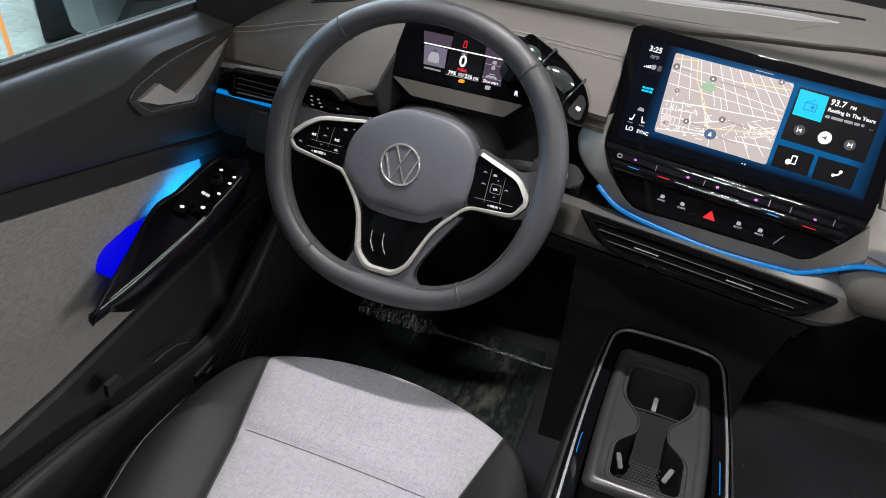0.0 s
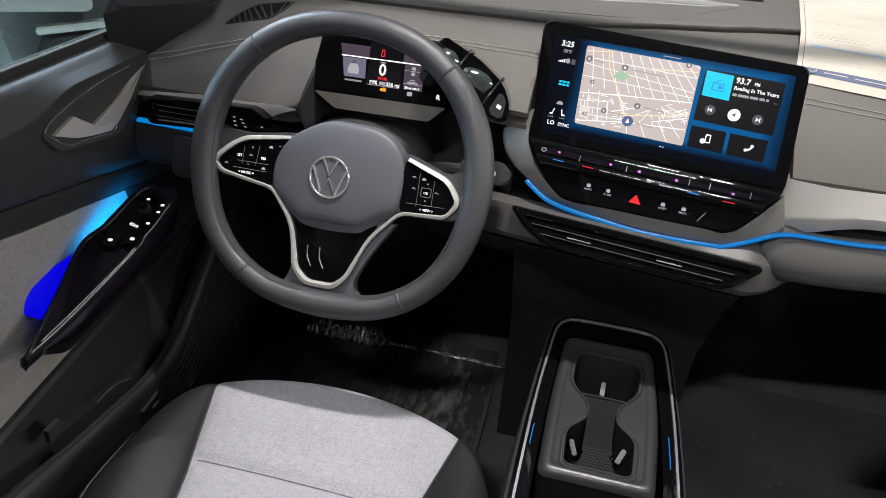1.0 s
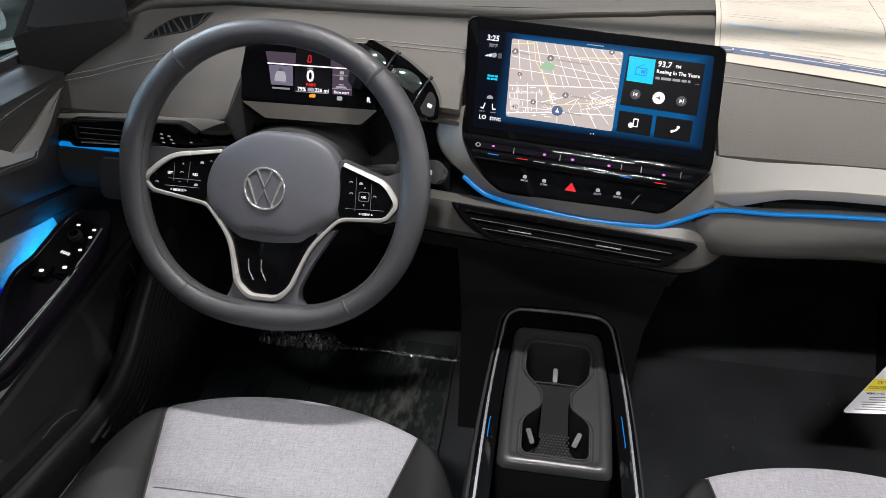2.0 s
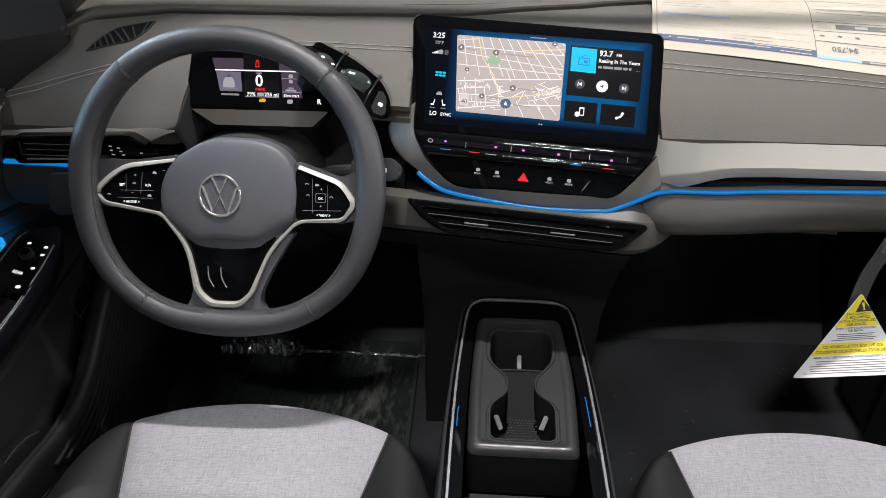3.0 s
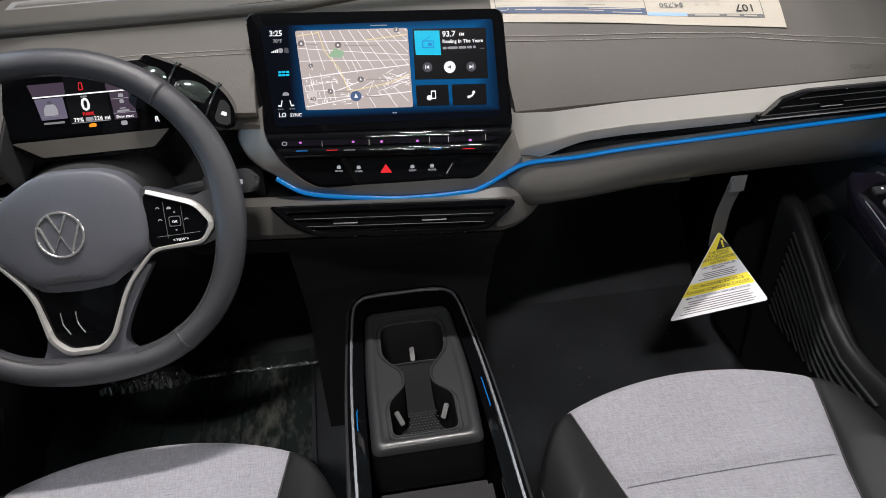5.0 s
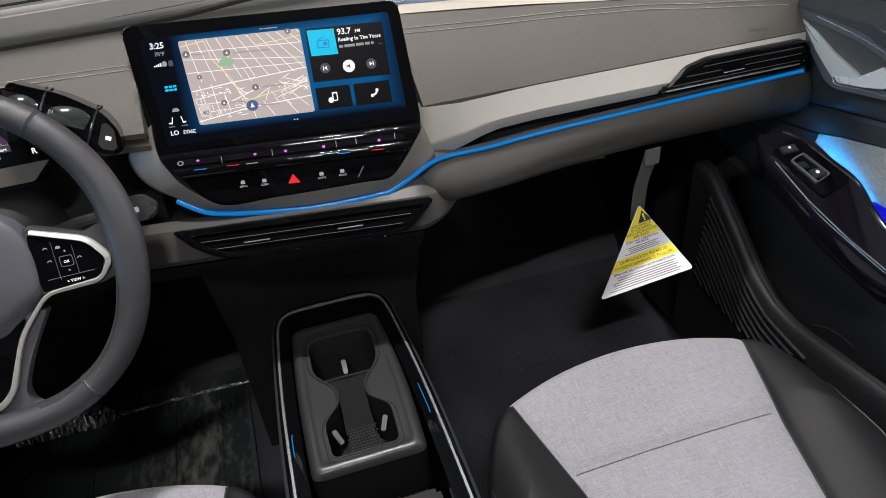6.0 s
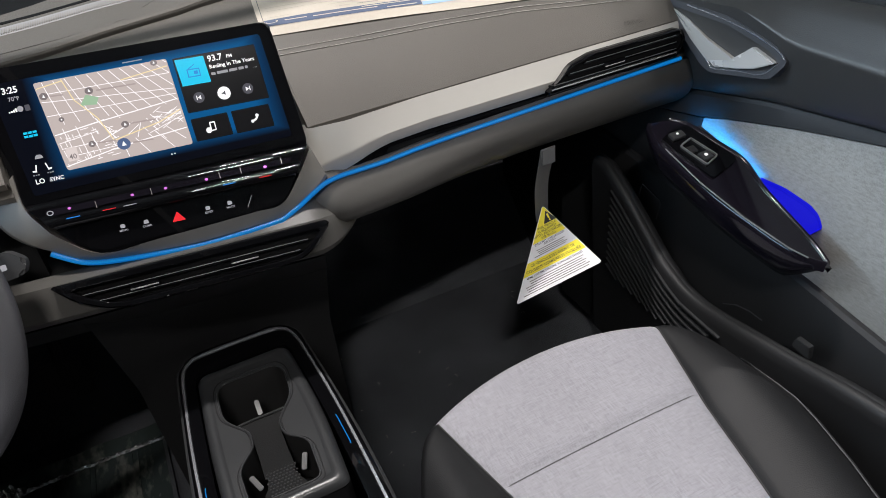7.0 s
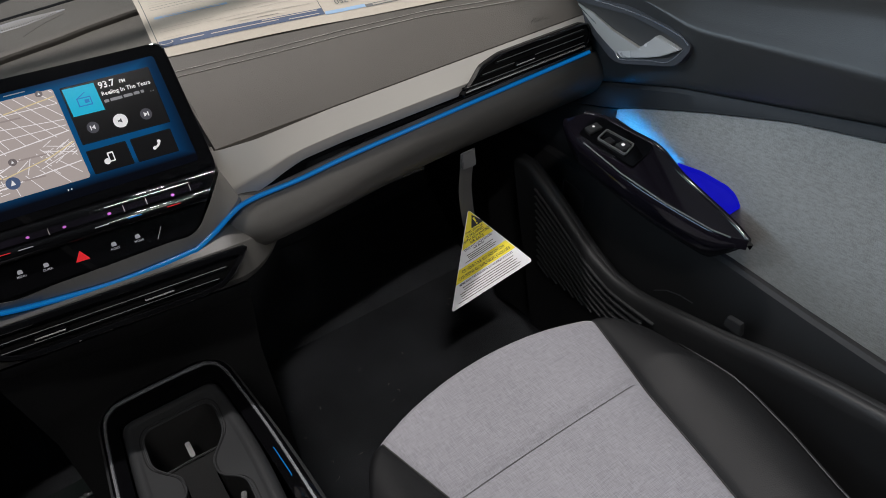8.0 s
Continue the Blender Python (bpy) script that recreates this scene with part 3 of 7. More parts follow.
    shell(bm, rows, (0, 0.012, 0))
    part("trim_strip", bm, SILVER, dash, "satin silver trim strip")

for a, b in ((-0.685, -0.40), (0.142, 0.708)):
    s = -1 if a < 0 else 1
    bm, bm2, bm3 = B(), B(), B()
    r1, r2, r3 = [], [], []
    for x in span(a, b, 0.015):
        fy = front_y(x)
        zl = 0.631 + 0.025 * (abs(x) - 0.16) - (0.007 if s < 0 else 0.0)
        r1.append([Vector((x, fy + 0.012, 0.656)), Vector((x, fy + 0.008, 0.648)), Vector((x, fy + 0.006, zl + 0.004)), Vector((x, fy + 0.014, zl + 0.003))])
        if s < 0:
            r2.append([Vector((x, fy + 0.012, zl + 0.0010)), Vector((x, fy + 0.005, zl + 0.0006)), Vector((x, fy + 0.003, zl - 0.0028)), Vector((x, fy + 0.012, zl - 0.0035))])
        lo = 0.560 + 0.002 * math.sin(3 * x)
        k = max(0.0, min(1.0, (0.46 - x) / 0.315)) if s > 0 else 0.0
        k = k * k * (3 - 2 * k)
        if s > 0:
            ly = interp([(0.142, 0.0458), (0.148, 0.0465), (0.161, 0.0500), (0.179, 0.0550), (0.205, 0.0575), (0.236, front_y(0.236))], x) if x < 0.236 else fy
            lz = interp([(0.142, 0.630), (0.148, 0.633), (0.161, 0.6353), (0.179, 0.6345), (0.205, 0.6332), (0.236, 0.6319)], x) if x < 0.236 else zl - 0.001
        else:
            ly, lz = fy, zl
        tuck = 13.0 * max(0.0, 0.174 - x) ** 2 if s > 0 else 0.0
        top = Vector((x, ly + 0.001, lz - 0.0045))
        foot = Vector((x, (fy + 0.022) * (1 - k) + 0.040 * k, (lo + 0.004) * (1 - k) + 0.580 * k))
        mid = []
        for f in (0.12, 0.3, 0.5, 0.7, 0.87):
            mid.append(top.lerp(foot, f) - Vector((0, (0.017 - 0.004 * k) * 4 * f * (1 - f), 0.004 * math.sin(math.pi * f))))
        tail = [Vector((x, y * (1 - k) + y2 * k, z * (1 - k) + z2 * k)) for (y, z), (y2, z2) in (((fy + 0.036, lo - 0.001), (0.052, 0.577)), ((fy + 0.056, lo - 0.004), (0.072, 0.574)))]
        r3.append([p + Vector((0, tuck, 0)) for p in [Vector((x, ly + 0.016, lz - 0.0045)), top] + mid + [foot] + tail] + [Vector((x, fy + 0.10, lo - 0.03)), Vector((x, fy + 0.2, lo - 0.06))])
    shell(bm, r1, (0, 0.012, 0))
    part("black_strip", bm, GLOSS, dash, "gloss black strip")
    if s < 0:
        part("light_line", shell(bm2, r2, (0, 0.008, 0)), BLUE, dash, "glowing blue light line")
    shell(bm3, r3, (0, 0.012, 0.012))
    part("lower_panel", bm3, LOWER if s > 0 else UNDER, dash)

# glove box and the dark underside
bm = B()
rows = [[(x, 0.13, 0.548), (x, 0.20, 0.525), (x, 0.32, 0.505), (x, 0.45, 0.495), (x, 0.66, 0.49)] for x in span(0.13, 0.68, 0.05)]
shell(bm, [[Vector(p) for p in r] for r in rows], (0, 0.02, 0.02))
part("glove_box", bm, UNDER, dash, "black glove box underside")
bm = B()
sweep(bm, smooth_line([(0.30, 0.115, 0.548), (0.36, 0.112, 0.551), (0.42, 0.115, 0.548)]), disc(0.006, 0.004))
part("glove_box_handle", bm, DARK, dash)
bm = B()
rows = [[(x, 0.12, 0.55), (x, 0.25, 0.515), (x, 0.40, 0.495), (x, 0.66, 0.49)] for x in span(-0.68, -0.13, 0.05)]
shell(bm, [[Vector(p) for p in r] for r in rows], (0, 0.02, 0.02))
part("knee_panel", bm, UNDER, dash, "black panel over the driver's footwell")


# side vents: gloss black housing with slats
def side_vent(s):
    bm = B()
    m = frame_matrix((s * 0.57, 0.064, 0.668), (1, 0, 0), (0, 0.10, 1))
    inn = [(-0.106, -0.0145), (0.100, -0.0145), (0.112, 0.004), (0.106, 0.0175), (-0.034, 0.0180), (-0.066, 0.0120)] if s > 0 else [(-0.082, -0.024), (0.000, -0.021), (0.070, -0.010), (0.086, 0.001), (0.066, 0.012), (-0.080, 0.007), (-0.088, -0.004)]
    out = [(x * 1.03, y * 1.13) for x, y in inn] if s > 0 else [(x * 1.05, (y + 0.006) * 1.2 - 0.006) for x, y in inn]
    ring(bm, rpoly(out, 0.006), rpoly(inn, 0.005), -0.02, 0.005, m, bevel=0.0012)
    v = part("side_vent", bm, GLOSS, dash, "gloss black side air vent")
    # shallow back, the depth's shade put in as near-black
    part("vent_back", prism(B(), rpoly(inn, 0.004), -0.03, 0.0012, m), VOID, v)
    for k in range(3):
        yy = (-0.007 + 0.009 * k) if s > 0 else (-0.016 + 0.0075 * k)
        x0 = -0.100 + 0.025 * k if s > 0 else -0.080
        x1 = 0.104 if s > 0 else 0.030 + 0.020 * k
        sl = part("slat", box(B(), x0, x1, yy - 0.0012, yy + 0.0012, -0.018, 0.0042, m, bevel=0.0008), GLOSS, v)
        part("slat_edge", box(B(), x0 + 0.004, x1 - 0.004, yy + 0.0008, yy + 0.0015, 0.0030, 0.0044, m, bevel=0.0002), HRIM, sl, "grey edge line")
    if s > 0:
        part("vent_line", box(B(), -0.10, 0.10, -0.0115, -0.0100, 0.0, 0.0052, m), SATIN, v, "thin silver line")
        part("vent_tab", box(B(), -0.02, 0.015, -0.001, 0.004, 0.0, 0.0062, m, bevel=0.001), GLOSS, v, "gloss black vent tab")
        part("tab_edge", box(B(), -0.018, 0.013, -0.0012, 0.0002, 0.004, 0.0068, m, bevel=0.0004), SATIN, v)
    else:
        part("vent_line", box(B(), -0.072, 0.020, -0.0190, -0.0174, 0.0, 0.0052, m @ pose(0, 0, 0, 0, 0, 1.5)), SATIN, v, "thin silver line")
        part("vent_wheel", sweep(B(), [m @ Vector((-0.076, 0.004, 0.001)), m @ Vector((-0.076, -0.014, 0.001))], disc(0.006, 0.006, 12), up=(0, 1, 0)), GLOSS, v, "gloss black vent thumbwheel")


side_vent(1)
side_vent(-1)

# corner air outlet on the dashboard top at the driver's end
DV = [(-0.583, 0.1545), (-0.570, 0.175), (-0.552, 0.1930), (-0.5015, 0.2085), (-0.507, 0.192), (-0.523, 0.1725)]
DR = rpoly(DV, [0.004, 0.008, 0.010, 0.004, 0.004, 0.008], 4)
cen = Vector((-0.540, 0.180))
bm = B()
loops = []
for f, h in ((1.0, 0.0000), (0.985, 0.0016), (0.93, 0.0018), (0.90, 0.0004)):
    r = [on_pad(cen.x + (x - cen.x) * f, cen.y + (y - cen.y) * f, h) for x, y in DR]
    loops.append(r + r[:1])
dv = part("corner_vent", grid(bm, loops), DARK, dash, "dark corner air outlet with slats")
# no hole is cut: a near-black sheet holds the outlet's shade
bm = B()
bm.faces.new([bm.verts.new(on_pad(cen.x + (x - cen.x) * 0.92, cen.y + (y - cen.y) * 0.92, 0.0006)) for x, y in DR])
part("vent_back", bm, VOID, dv)
up_, lo_ = smooth_line([(x, y, 0) for x, y in DV[:4]], 8), smooth_line([(x, y, 0) for x, y in (DV[0], (-0.553, 0.1635), DV[5], DV[4])], 8)
for k in range(8):
    f = 0.18 + 0.092 * k
    a, b = lo_[int(f * 24)], up_[min(24, int((f + 0.10) * 24))]
    a, b = a.lerp(b, 0.10), a.lerp(b, 0.88)
    part("slat", sweep(B(), [on_pad(a.x, a.y, 0.0006), on_pad((a.x + b.x) / 2, (a.y + b.y) / 2, 0.0006), on_pad(b.x, b.y, 0.0006)], [(-0.0011, -0.0002), (0.0011, 0.0002), (0.0011, 0.0012), (-0.0011, 0.0008)]), DARK, dv)

# steering column cover and lower column, dark recess round it
bm = B()
MW = frame_matrix((-0.37, 0, 0.64), (1, 0, 0), (0, math.sin(radians(25)), math.cos(radians(25))))
rows = []
for n, rx, ry, v in ((-0.015, 0.05, 0.045, -0.005), (-0.05, 0.075, 0.055, 0.01), (-0.10, 0.085, 0.06, 0.02), (-0.16, 0.09, 0.07, 0.02), (-0.30, 0.09, 0.08, 0.0)):
    rows.append([MW @ Vector((rx * math.cos(a), v + ry * math.sin(a), n)) for a in [2 * math.pi * k / 24 for k in range(25)]])
grid(bm, rows)
col = part("steering_column", bm, UNDER)
tagged(col, "black steering column cover behind the wheel", "steering column")
bm = B()
rows = [[(x, 0.190, 0.752), (x, 0.185, 0.70), (x, 0.17, 0.62), (x, 0.16, 0.53)] for x in span(-0.455, -0.17, 0.05)]
shell(bm, [[Vector(p) for p in r] for r in rows], (0, 0.02, 0))
part("column_recess", bm, UNDERC, dash)
# dark sheet added before the pad's cut flank, in place of shade
bm = B()
edge = smooth_line([(-0.4495, 0.0755, 0.6865), (-0.4435, 0.096, 0.7085), (-0.4385, 0.118, 0.7285), (-0.4330, 0.140, 0.744)], 5)
shell(bm, [[p + Vector((0.0022, -0.002, 0.0)), p + Vector((0.006, 0.004, -0.016)), p + Vector((0.012, 0.014, -0.05))] for p in edge], (0.002, 0.002, 0))
part("flank_shade", bm, UNDERC, dash)
# light switch panel beside the wheel
m = frame_matrix((-0.49, 0.055, 0.664), (1, 0, -0.10), (0, 0.35, 1))
ls = part("light_switch_panel", prism(B(), rpoly([(-0.047, -0.006), (-0.022, -0.013), (0.020, -0.006), (0.029, 0.001), (0.020, 0.005), (-0.045, 0.009)], 0.003), -0.01, 0.004, m, 0.001), GLOSS, dash, "gloss black light switch panel")
for k, (x, y) in enumerate([(-0.034, 0.004), (-0.033, -0.001), (-0.031, -0.006), (-0.024, 0.003), (-0.021, -0.001), (-0.018, -0.005), (0.005, 0.0)]):
    part("switch_symbol", prism(B(), rpoly([(x - 0.0022, y - 0.0008), (x + 0.0022, y - 0.0008), (x + 0.0016, y + 0.0008), (x - 0.0016, y + 0.0008)], 0.0006, 2), 0.004, 0.0044, m), DIMW, ls)
part("knee_switch", prism(B(), rpoly([(-0.03, -0.03), (0.02, -0.03), (0.03, 0.03), (-0.02, 0.03)], 0.01), 0, 0.006, frame_matrix((-0.60, 0.057, 0.60), (1, 0, 0), (0, 0.05, 1)), 0.002), UNDER, dash, "small black side panel")

# ---- centre stack: screen, touch sliders, buttons, vent ----
YAW, TILT = radians(8), radians(28)
SU = Vector((math.cos(YAW), -math.sin(YAW), 0))
SB = Vector((math.sin(YAW), math.cos(YAW), 0))
SV = SB * math.sin(TILT) + Vector((0, 0, 1)) * math.cos(TILT)
MS = frame_matrix((-0.03, 0.127, 0.748), SU, SV)

stack = thing("infotainment_screen", "large black centre touchscreen showing a map, with touch slider bar below", "touchscreen", (-0.03, 0.127, 0.748))
OUT = rpoly([(-0.1300, 0.0685), (0.178, 0.063), (0.187, -0.076), (0.150, -0.128), (0.138, -0.1375), (-0.055, -0.1415), (-0.075, -0.128), (-0.1160, -0.076)], [0.012, 0.012, 0.012, 0.012, 0.01, 0.01, 0.012, 0.012])
part("housing", prism(B(), OUT, -0.022, -0.001, MS, 0.003), GLOSS, stack, "gloss black screen housing")
FACE = rpoly([(-0.1258, 0.0628), (0.1735, 0.0575), (0.1815, -0.0735), (-0.1095, -0.0735)], [0.010, 0.010, 0.004, 0.004])
disp = part("display", prism(B(), FACE, -0.004, 0.002, MS, 0.001), GLOSS, stack, "dark glass display")
# chrome rim line along the top of the housing
bm = B()
sweep(bm, [MS @ Vector((x, 0.0677 - 0.0055 * (x + 0.12) / 0.3, -0.004)) for x in span(-0.118, 0.170, 0.02)], disc(0.0016))
part("rim", bm, GLOSS, stack, "polished top rim")
# short chrome arcs added as the glints on the rim's corners
for cx, cy, a0 in ((-0.1180, 0.0562, 95), (0.1662, 0.0512, 10)):
    arc = [MS @ Vector((cx + 0.0122 * math.cos(radians(a0 + 9 * k)), cy + 0.0122 * math.sin(radians(a0 + 9 * k)), -0.002)) for k in range(8)]
    part("corner_glint", sweep(B(), arc, disc(0.0013, n=8), scales=[0.4, 0.8, 1, 1, 1, 1, 0.8, 0.4]), CHROME, stack, "chrome arc standing in for a glint on the rim")
# the screen's picture: blue-lit ground, map, tiles
SCR = bpy.data.materials.new("lit_ground")
SCR.use_nodes = True
nt = SCR.node_tree
pb = nt.nodes["Principled BSDF"]
pb.inputs["Base Color"].default_value, pb.inputs["Roughness"].default_value = (0.003, 0.003, 0.004, 1), 0.08
pb.inputs["Specular IOR Level"].default_value = 0.12
tc, sp, mx_, cr = (nt.nodes.new(k) for k in ("ShaderNodeTexCoord", "ShaderNodeSeparateXYZ", "ShaderNodeMath", "ShaderNodeValToRGB"))
steps = [nt.nodes.new("ShaderNodeVectorMath") for k in range(3)]
for n, op in zip(steps, ("SUBTRACT", "ABSOLUTE", "MULTIPLY")):
    n.operation = op
steps[0].inputs[1].default_value, steps[2].inputs[1].default_value = (0.048, 0.001, 0.0), (1 / 0.128, 1 / 0.058, 0.0)
nt.links.new(tc.outputs["UV"], steps[0].inputs[0])
nt.links.new(steps[0].outputs[0], steps[1].inputs[0])
nt.links.new(steps[1].outputs[0], steps[2].inputs[0])
nt.links.new(steps[2].outputs[0], sp.inputs[0])
mx_.operation = "MAXIMUM"
nt.links.new(sp.outputs["X"], mx_.inputs[0])
nt.links.new(sp.outputs["Y"], mx_.inputs[1])
nt.links.new(mx_.outputs[0], cr.inputs[0])
cr.color_ramp.elements[0].position, cr.color_ramp.elements[0].color = 0.74, (0.0, 0.095, 0.27, 1)
cr.color_ramp.elements[1].position, cr.color_ramp.elements[1].color = 1.0, (0.0, 0.001, 0.004, 1)
e = cr.color_ramp.elements.new(0.87)
e.color = (0.0, 0.033, 0.10, 1)
nt.links.new(cr.outputs[0], pb.inputs["Emission Color"])
pb.inputs["Emission Strength"].default_value = 0.9


def on_screen(name, pts, z, material, parent, label="", thick=0.00012):
    return part(name, prism(B(), pts, z, z + thick, MS), material, parent, label)


LIT = rpoly([(-0.112, 0.053), (0.1655, 0.051), (0.172, -0.064), (-0.102, -0.066)], 0.004)
bm = B()
vs = [bm.verts.new(MS @ Vector((x, y, 0.0022))) for x, y in LIT]
f = bm.faces.new(vs)
uv = bm.loops.layers.uv.new("UVMap")
for lp, (x, y) in zip(f.loops, LIT):
    lp[uv].uv = (x, y)
part("lit_screen", bm, SCR, disp, "blue-glowing screen picture")
MAPQ = [(-0.0705, 0.0462), (0.0640, 0.0445), (0.0668, -0.0487), (-0.0632, -0.0474)]
mp_ = on_screen("map", rpoly(MAPQ, 0.003), 0.0024, MAPG, disp, "pale street map")
rnd = random.Random(5)


def map_at(u, v):
    a = Vector(MAPQ[3]).lerp(Vector(MAPQ[2]), u)
    b = Vector(MAPQ[0]).lerp(Vector(MAPQ[1]), u)
    return a.lerp(b, v)


def clip01(p, q):
    """The part of the line p-q within the unit square."""
    t0, t1 = 0.0, 1.0
    d = (q[0] - p[0], q[1] - p[1])
    for k in (0, 1):
        if abs(d[k]) < 1e-9:
            if not 0 <= p[k] <= 1:
                return None
            continue
        a, b = sorted(((0.01 - p[k]) / d[k], (0.99 - p[k]) / d[k]))
        t0, t1 = max(t0, a), min(t1, b)
    return None if t0 >= t1 else [(p[0] + d[0] * t, p[1] + d[1] * t) for t in (t0, t1)]


def roads(lines, width, material, name, z):
    bm = B()
    for p, q in lines:
        c2 = clip01(p, q)
        if not c2:
            continue
        a, b = map_at(*c2[0]), map_at(*c2[1])
        t = (b - a)
        if t.length < 1e-5:
            continue
        n = Vector((-t.y, t.x)).normalized() * width / 2
        vs = [bm.verts.new(MS @ Vector((w.x, w.y, z))) for w in (a + n, a - n, b - n, b + n)]
        bm.faces.new(vs)
    return tagged(part(name, bm, material, mp_), kind="stuff")


minor, major = [], []
for k in range(13):
    x = 0.06 + 0.082 * k
    minor.append(((x, 1.0), (x + 0.05 + 0.030 * k, 0.50)))
for y0, y1 in ((0.86, 0.84), (0.78, 0.66), (0.62, 0.60)):
    minor.append(((0.0, y0), (1.0, y1)))
for a, b in (((0.02, 0.40), (0.40, 0.47)), ((0.0, 0.30), (0.33, 0.36)), ((0.08, 0.46), (0.10, 0.20)), ((0.18, 0.46), (0.20, 0.10)), ((0.27, 0.36), (0.29, 0.12)), ((0.02, 0.24), (0.30, 0.24)), ((0.36, 0.44), (0.46, 0.30)), ((0.47, 0.62), (0.52, 0.45)), ((0.52, 0.24), (0.64, 0.34)), ((0.60, 0.20), (0.66, 0.36)), ((0.66, 0.0), (0.58, 0.20)), ((0.86, 0.0), (0.74, 0.24)), ((0.96, 0.08), (0.84, 0.26)), ((0.70, 0.22), (0.98, 0.34)), ((0.74, 0.28), (0.98, 0.42)), ((0.76, 0.40), (0.98, 0.30)), ((0.80, 0.44), (0.98, 0.36)), ((0.06, 0.14), (0.46, 0.16)), ((0.48, 0.15), (0.49, 0.0))):
    minor.append((a, b))
for k in range(44):
    x, y = 0.02 + 0.40 * rnd.random(), 0.05 + 0.36 * rnd.random()
    minor.append(((x, y), (x + 0.03 + 0.04 * rnd.random(), y + 0.007)) if k % 2 else ((x, y), (x + 0.004, y - 0.03 - 0.05 * rnd.random())))
for k in range(26):
    x, y = 0.66 + 0.30 * rnd.random(), 0.14 + 0.30 * rnd.random()
    minor.append(((x, y), (x + 0.07, y + 0.05)) if k % 2 else ((x, y), (x + 0.03, y - 0.06)))
major += [((0.0, 0.40), (0.38, 0.46)), ((0.38, 0.46), (1.0, 0.54)), ((0.0, 0.04), (0.46, 0.14)), ((0.46, 0.14), (1.0, 0.20)), ((0.34, 0.50), (0.44, 0.24)), ((0.24, 0.20), (0.60, 0.38))]
yellow = [((0.20, 1.0), (0.24, 0.74)), ((0.24, 0.74), (0.36, 0.50)), ((0.36, 0.50), (0.42, 0.22)), ((0.0, 0.93), (0.20, 0.97)), ((0.42, 0.22), (0.80, 0.32)), ((0.80, 0.32), (1.0, 0.42)), ((0.62, 0.86), (1.0, 0.92))]
roads(minor, 0.00075, ROADG, "street_net", 0.00256)
roads(major, 0.0011, ROADG, "avenue_net", 0.00260)
roads(yellow, 0.0011, YROADG, "main_road_net", 0.00264)
a = map_at(0.36, 0.70)
on_screen("map_park", [(a.x - 0.012, a.y - 0.003), (a.x + 0.004, a.y - 0.005), (a.x + 0.008, a.y + 0.002), (a.x - 0.004, a.y + 0.007)], 0.00253, PARKG, mp_, thick=0.00004)
for u, v, r, mt in ((0.04, 0.84, 0.0042, PINBG), (0.368, 0.81, 0.0042, PINBG), (0.54, 0.37, 0.0040, PINBG), (0.90, 0.98, 0.0035, PINBG), (0.25, 0.23, 0.0036, PINBG), (0.10, 0.56, 0.0028, PINBG), (0.48, 0.16, 0.0068, ARROWG)):
    a = map_at(u, v)
    pin = on_screen("map_pin", [(a.x + x, a.y + y) for x, y in disc(r, r * 0.9, 14)], 0.0027, mt, mp_)
    on_screen("pin_symbol", [(a.x - r * 0.35, a.y - r * 0.3), (a.x + r * 0.35, a.y - r * 0.3), (a.x, a.y + r * 0.5)], 0.0029, WHITEG, pin, thick=0.00005)
for u, v, w in ((0.42, 0.80, 0.30), (0.08, 0.83, 0.10), (0.58, 0.37, 0.20), (0.29, 0.23, 0.14), (0.55, 0.155, 0.16)):
    a, b = map_at(u, v), map_at(u + w, v - 0.01)
    on_screen("map_label", [(a.x, a.y - 0.0008), (b.x, b.y - 0.0008), (b.x, b.y + 0.0008), (a.x, a.y + 0.0008)], 0.00268, MLABEL, mp_, thick=0.00004)
a = map_at(0.035, 0.09)
sg = on_screen("speed_sign", rpoly([(a.x, a.y), (a.x + 0.011, a.y), (a.x + 0.011, a.y + 0.014), (a.x, a.y + 0.014)], 0.001, 2), 0.0027, SIGNG, mp_, "pale speed limit sign")
lettering("sign_lettering", "40", 0.0075, MS @ Matrix.Translation((a.x + 0.0055, a.y + 0.002, 0.0029)), PINBG, sg, 0.00003, "CENTER")
# tiles
for nm, q in (("radio_tile", [(0.0699, 0.0428), (0.1572, 0.0412), (0.1585, -0.0182), (0.0706, -0.0165)]), ("charge_tile", [(0.0709, -0.0232), (0.1100, -0.0237), (0.1108, -0.0484), (0.0714, -0.0478)]), ("phone_tile", [(0.1143, -0.0238), (0.1556, -0.0243), (0.1563, -0.0492), (0.1150, -0.0486)])):
    on_screen(nm, rpoly(q, 0.0012, 3), 0.0024, TILEG, disp)
cov = on_screen("cover_square", [(0.0716, 0.0408), (0.1018, 0.0398), (0.1030, 0.0114), (0.0727, 0.0124)], 0.0027, CYANG, disp, "bright cyan cover square")
for q in (((0.081, 0.020), (0.0945, 0.0196), (0.0945, 0.0285), (0.081, 0.029)),):
    on_screen("radio_symbol", q, 0.0029, BLUEG, cov, thick=0.00005)
    on_screen("radio_symbol", [(0.0822, 0.0211), (0.0935, 0.0208), (0.0935, 0.0274), (0.0822, 0.0278)], 0.0030, CYANG, cov, thick=0.00005)
    on_screen("radio_symbol", [(0.088, 0.0225), (0.0922, 0.0225), (0.0922, 0.026), (0.088, 0.026)], 0.0031, BLUEG, cov, thick=0.00005)
    on_screen("radio_symbol", [(0.082, 0.029), (0.0905, 0.0335), (0.091, 0.0329), (0.084, 0.029)], 0.0030, BLUEG, cov, thick=0.00005)


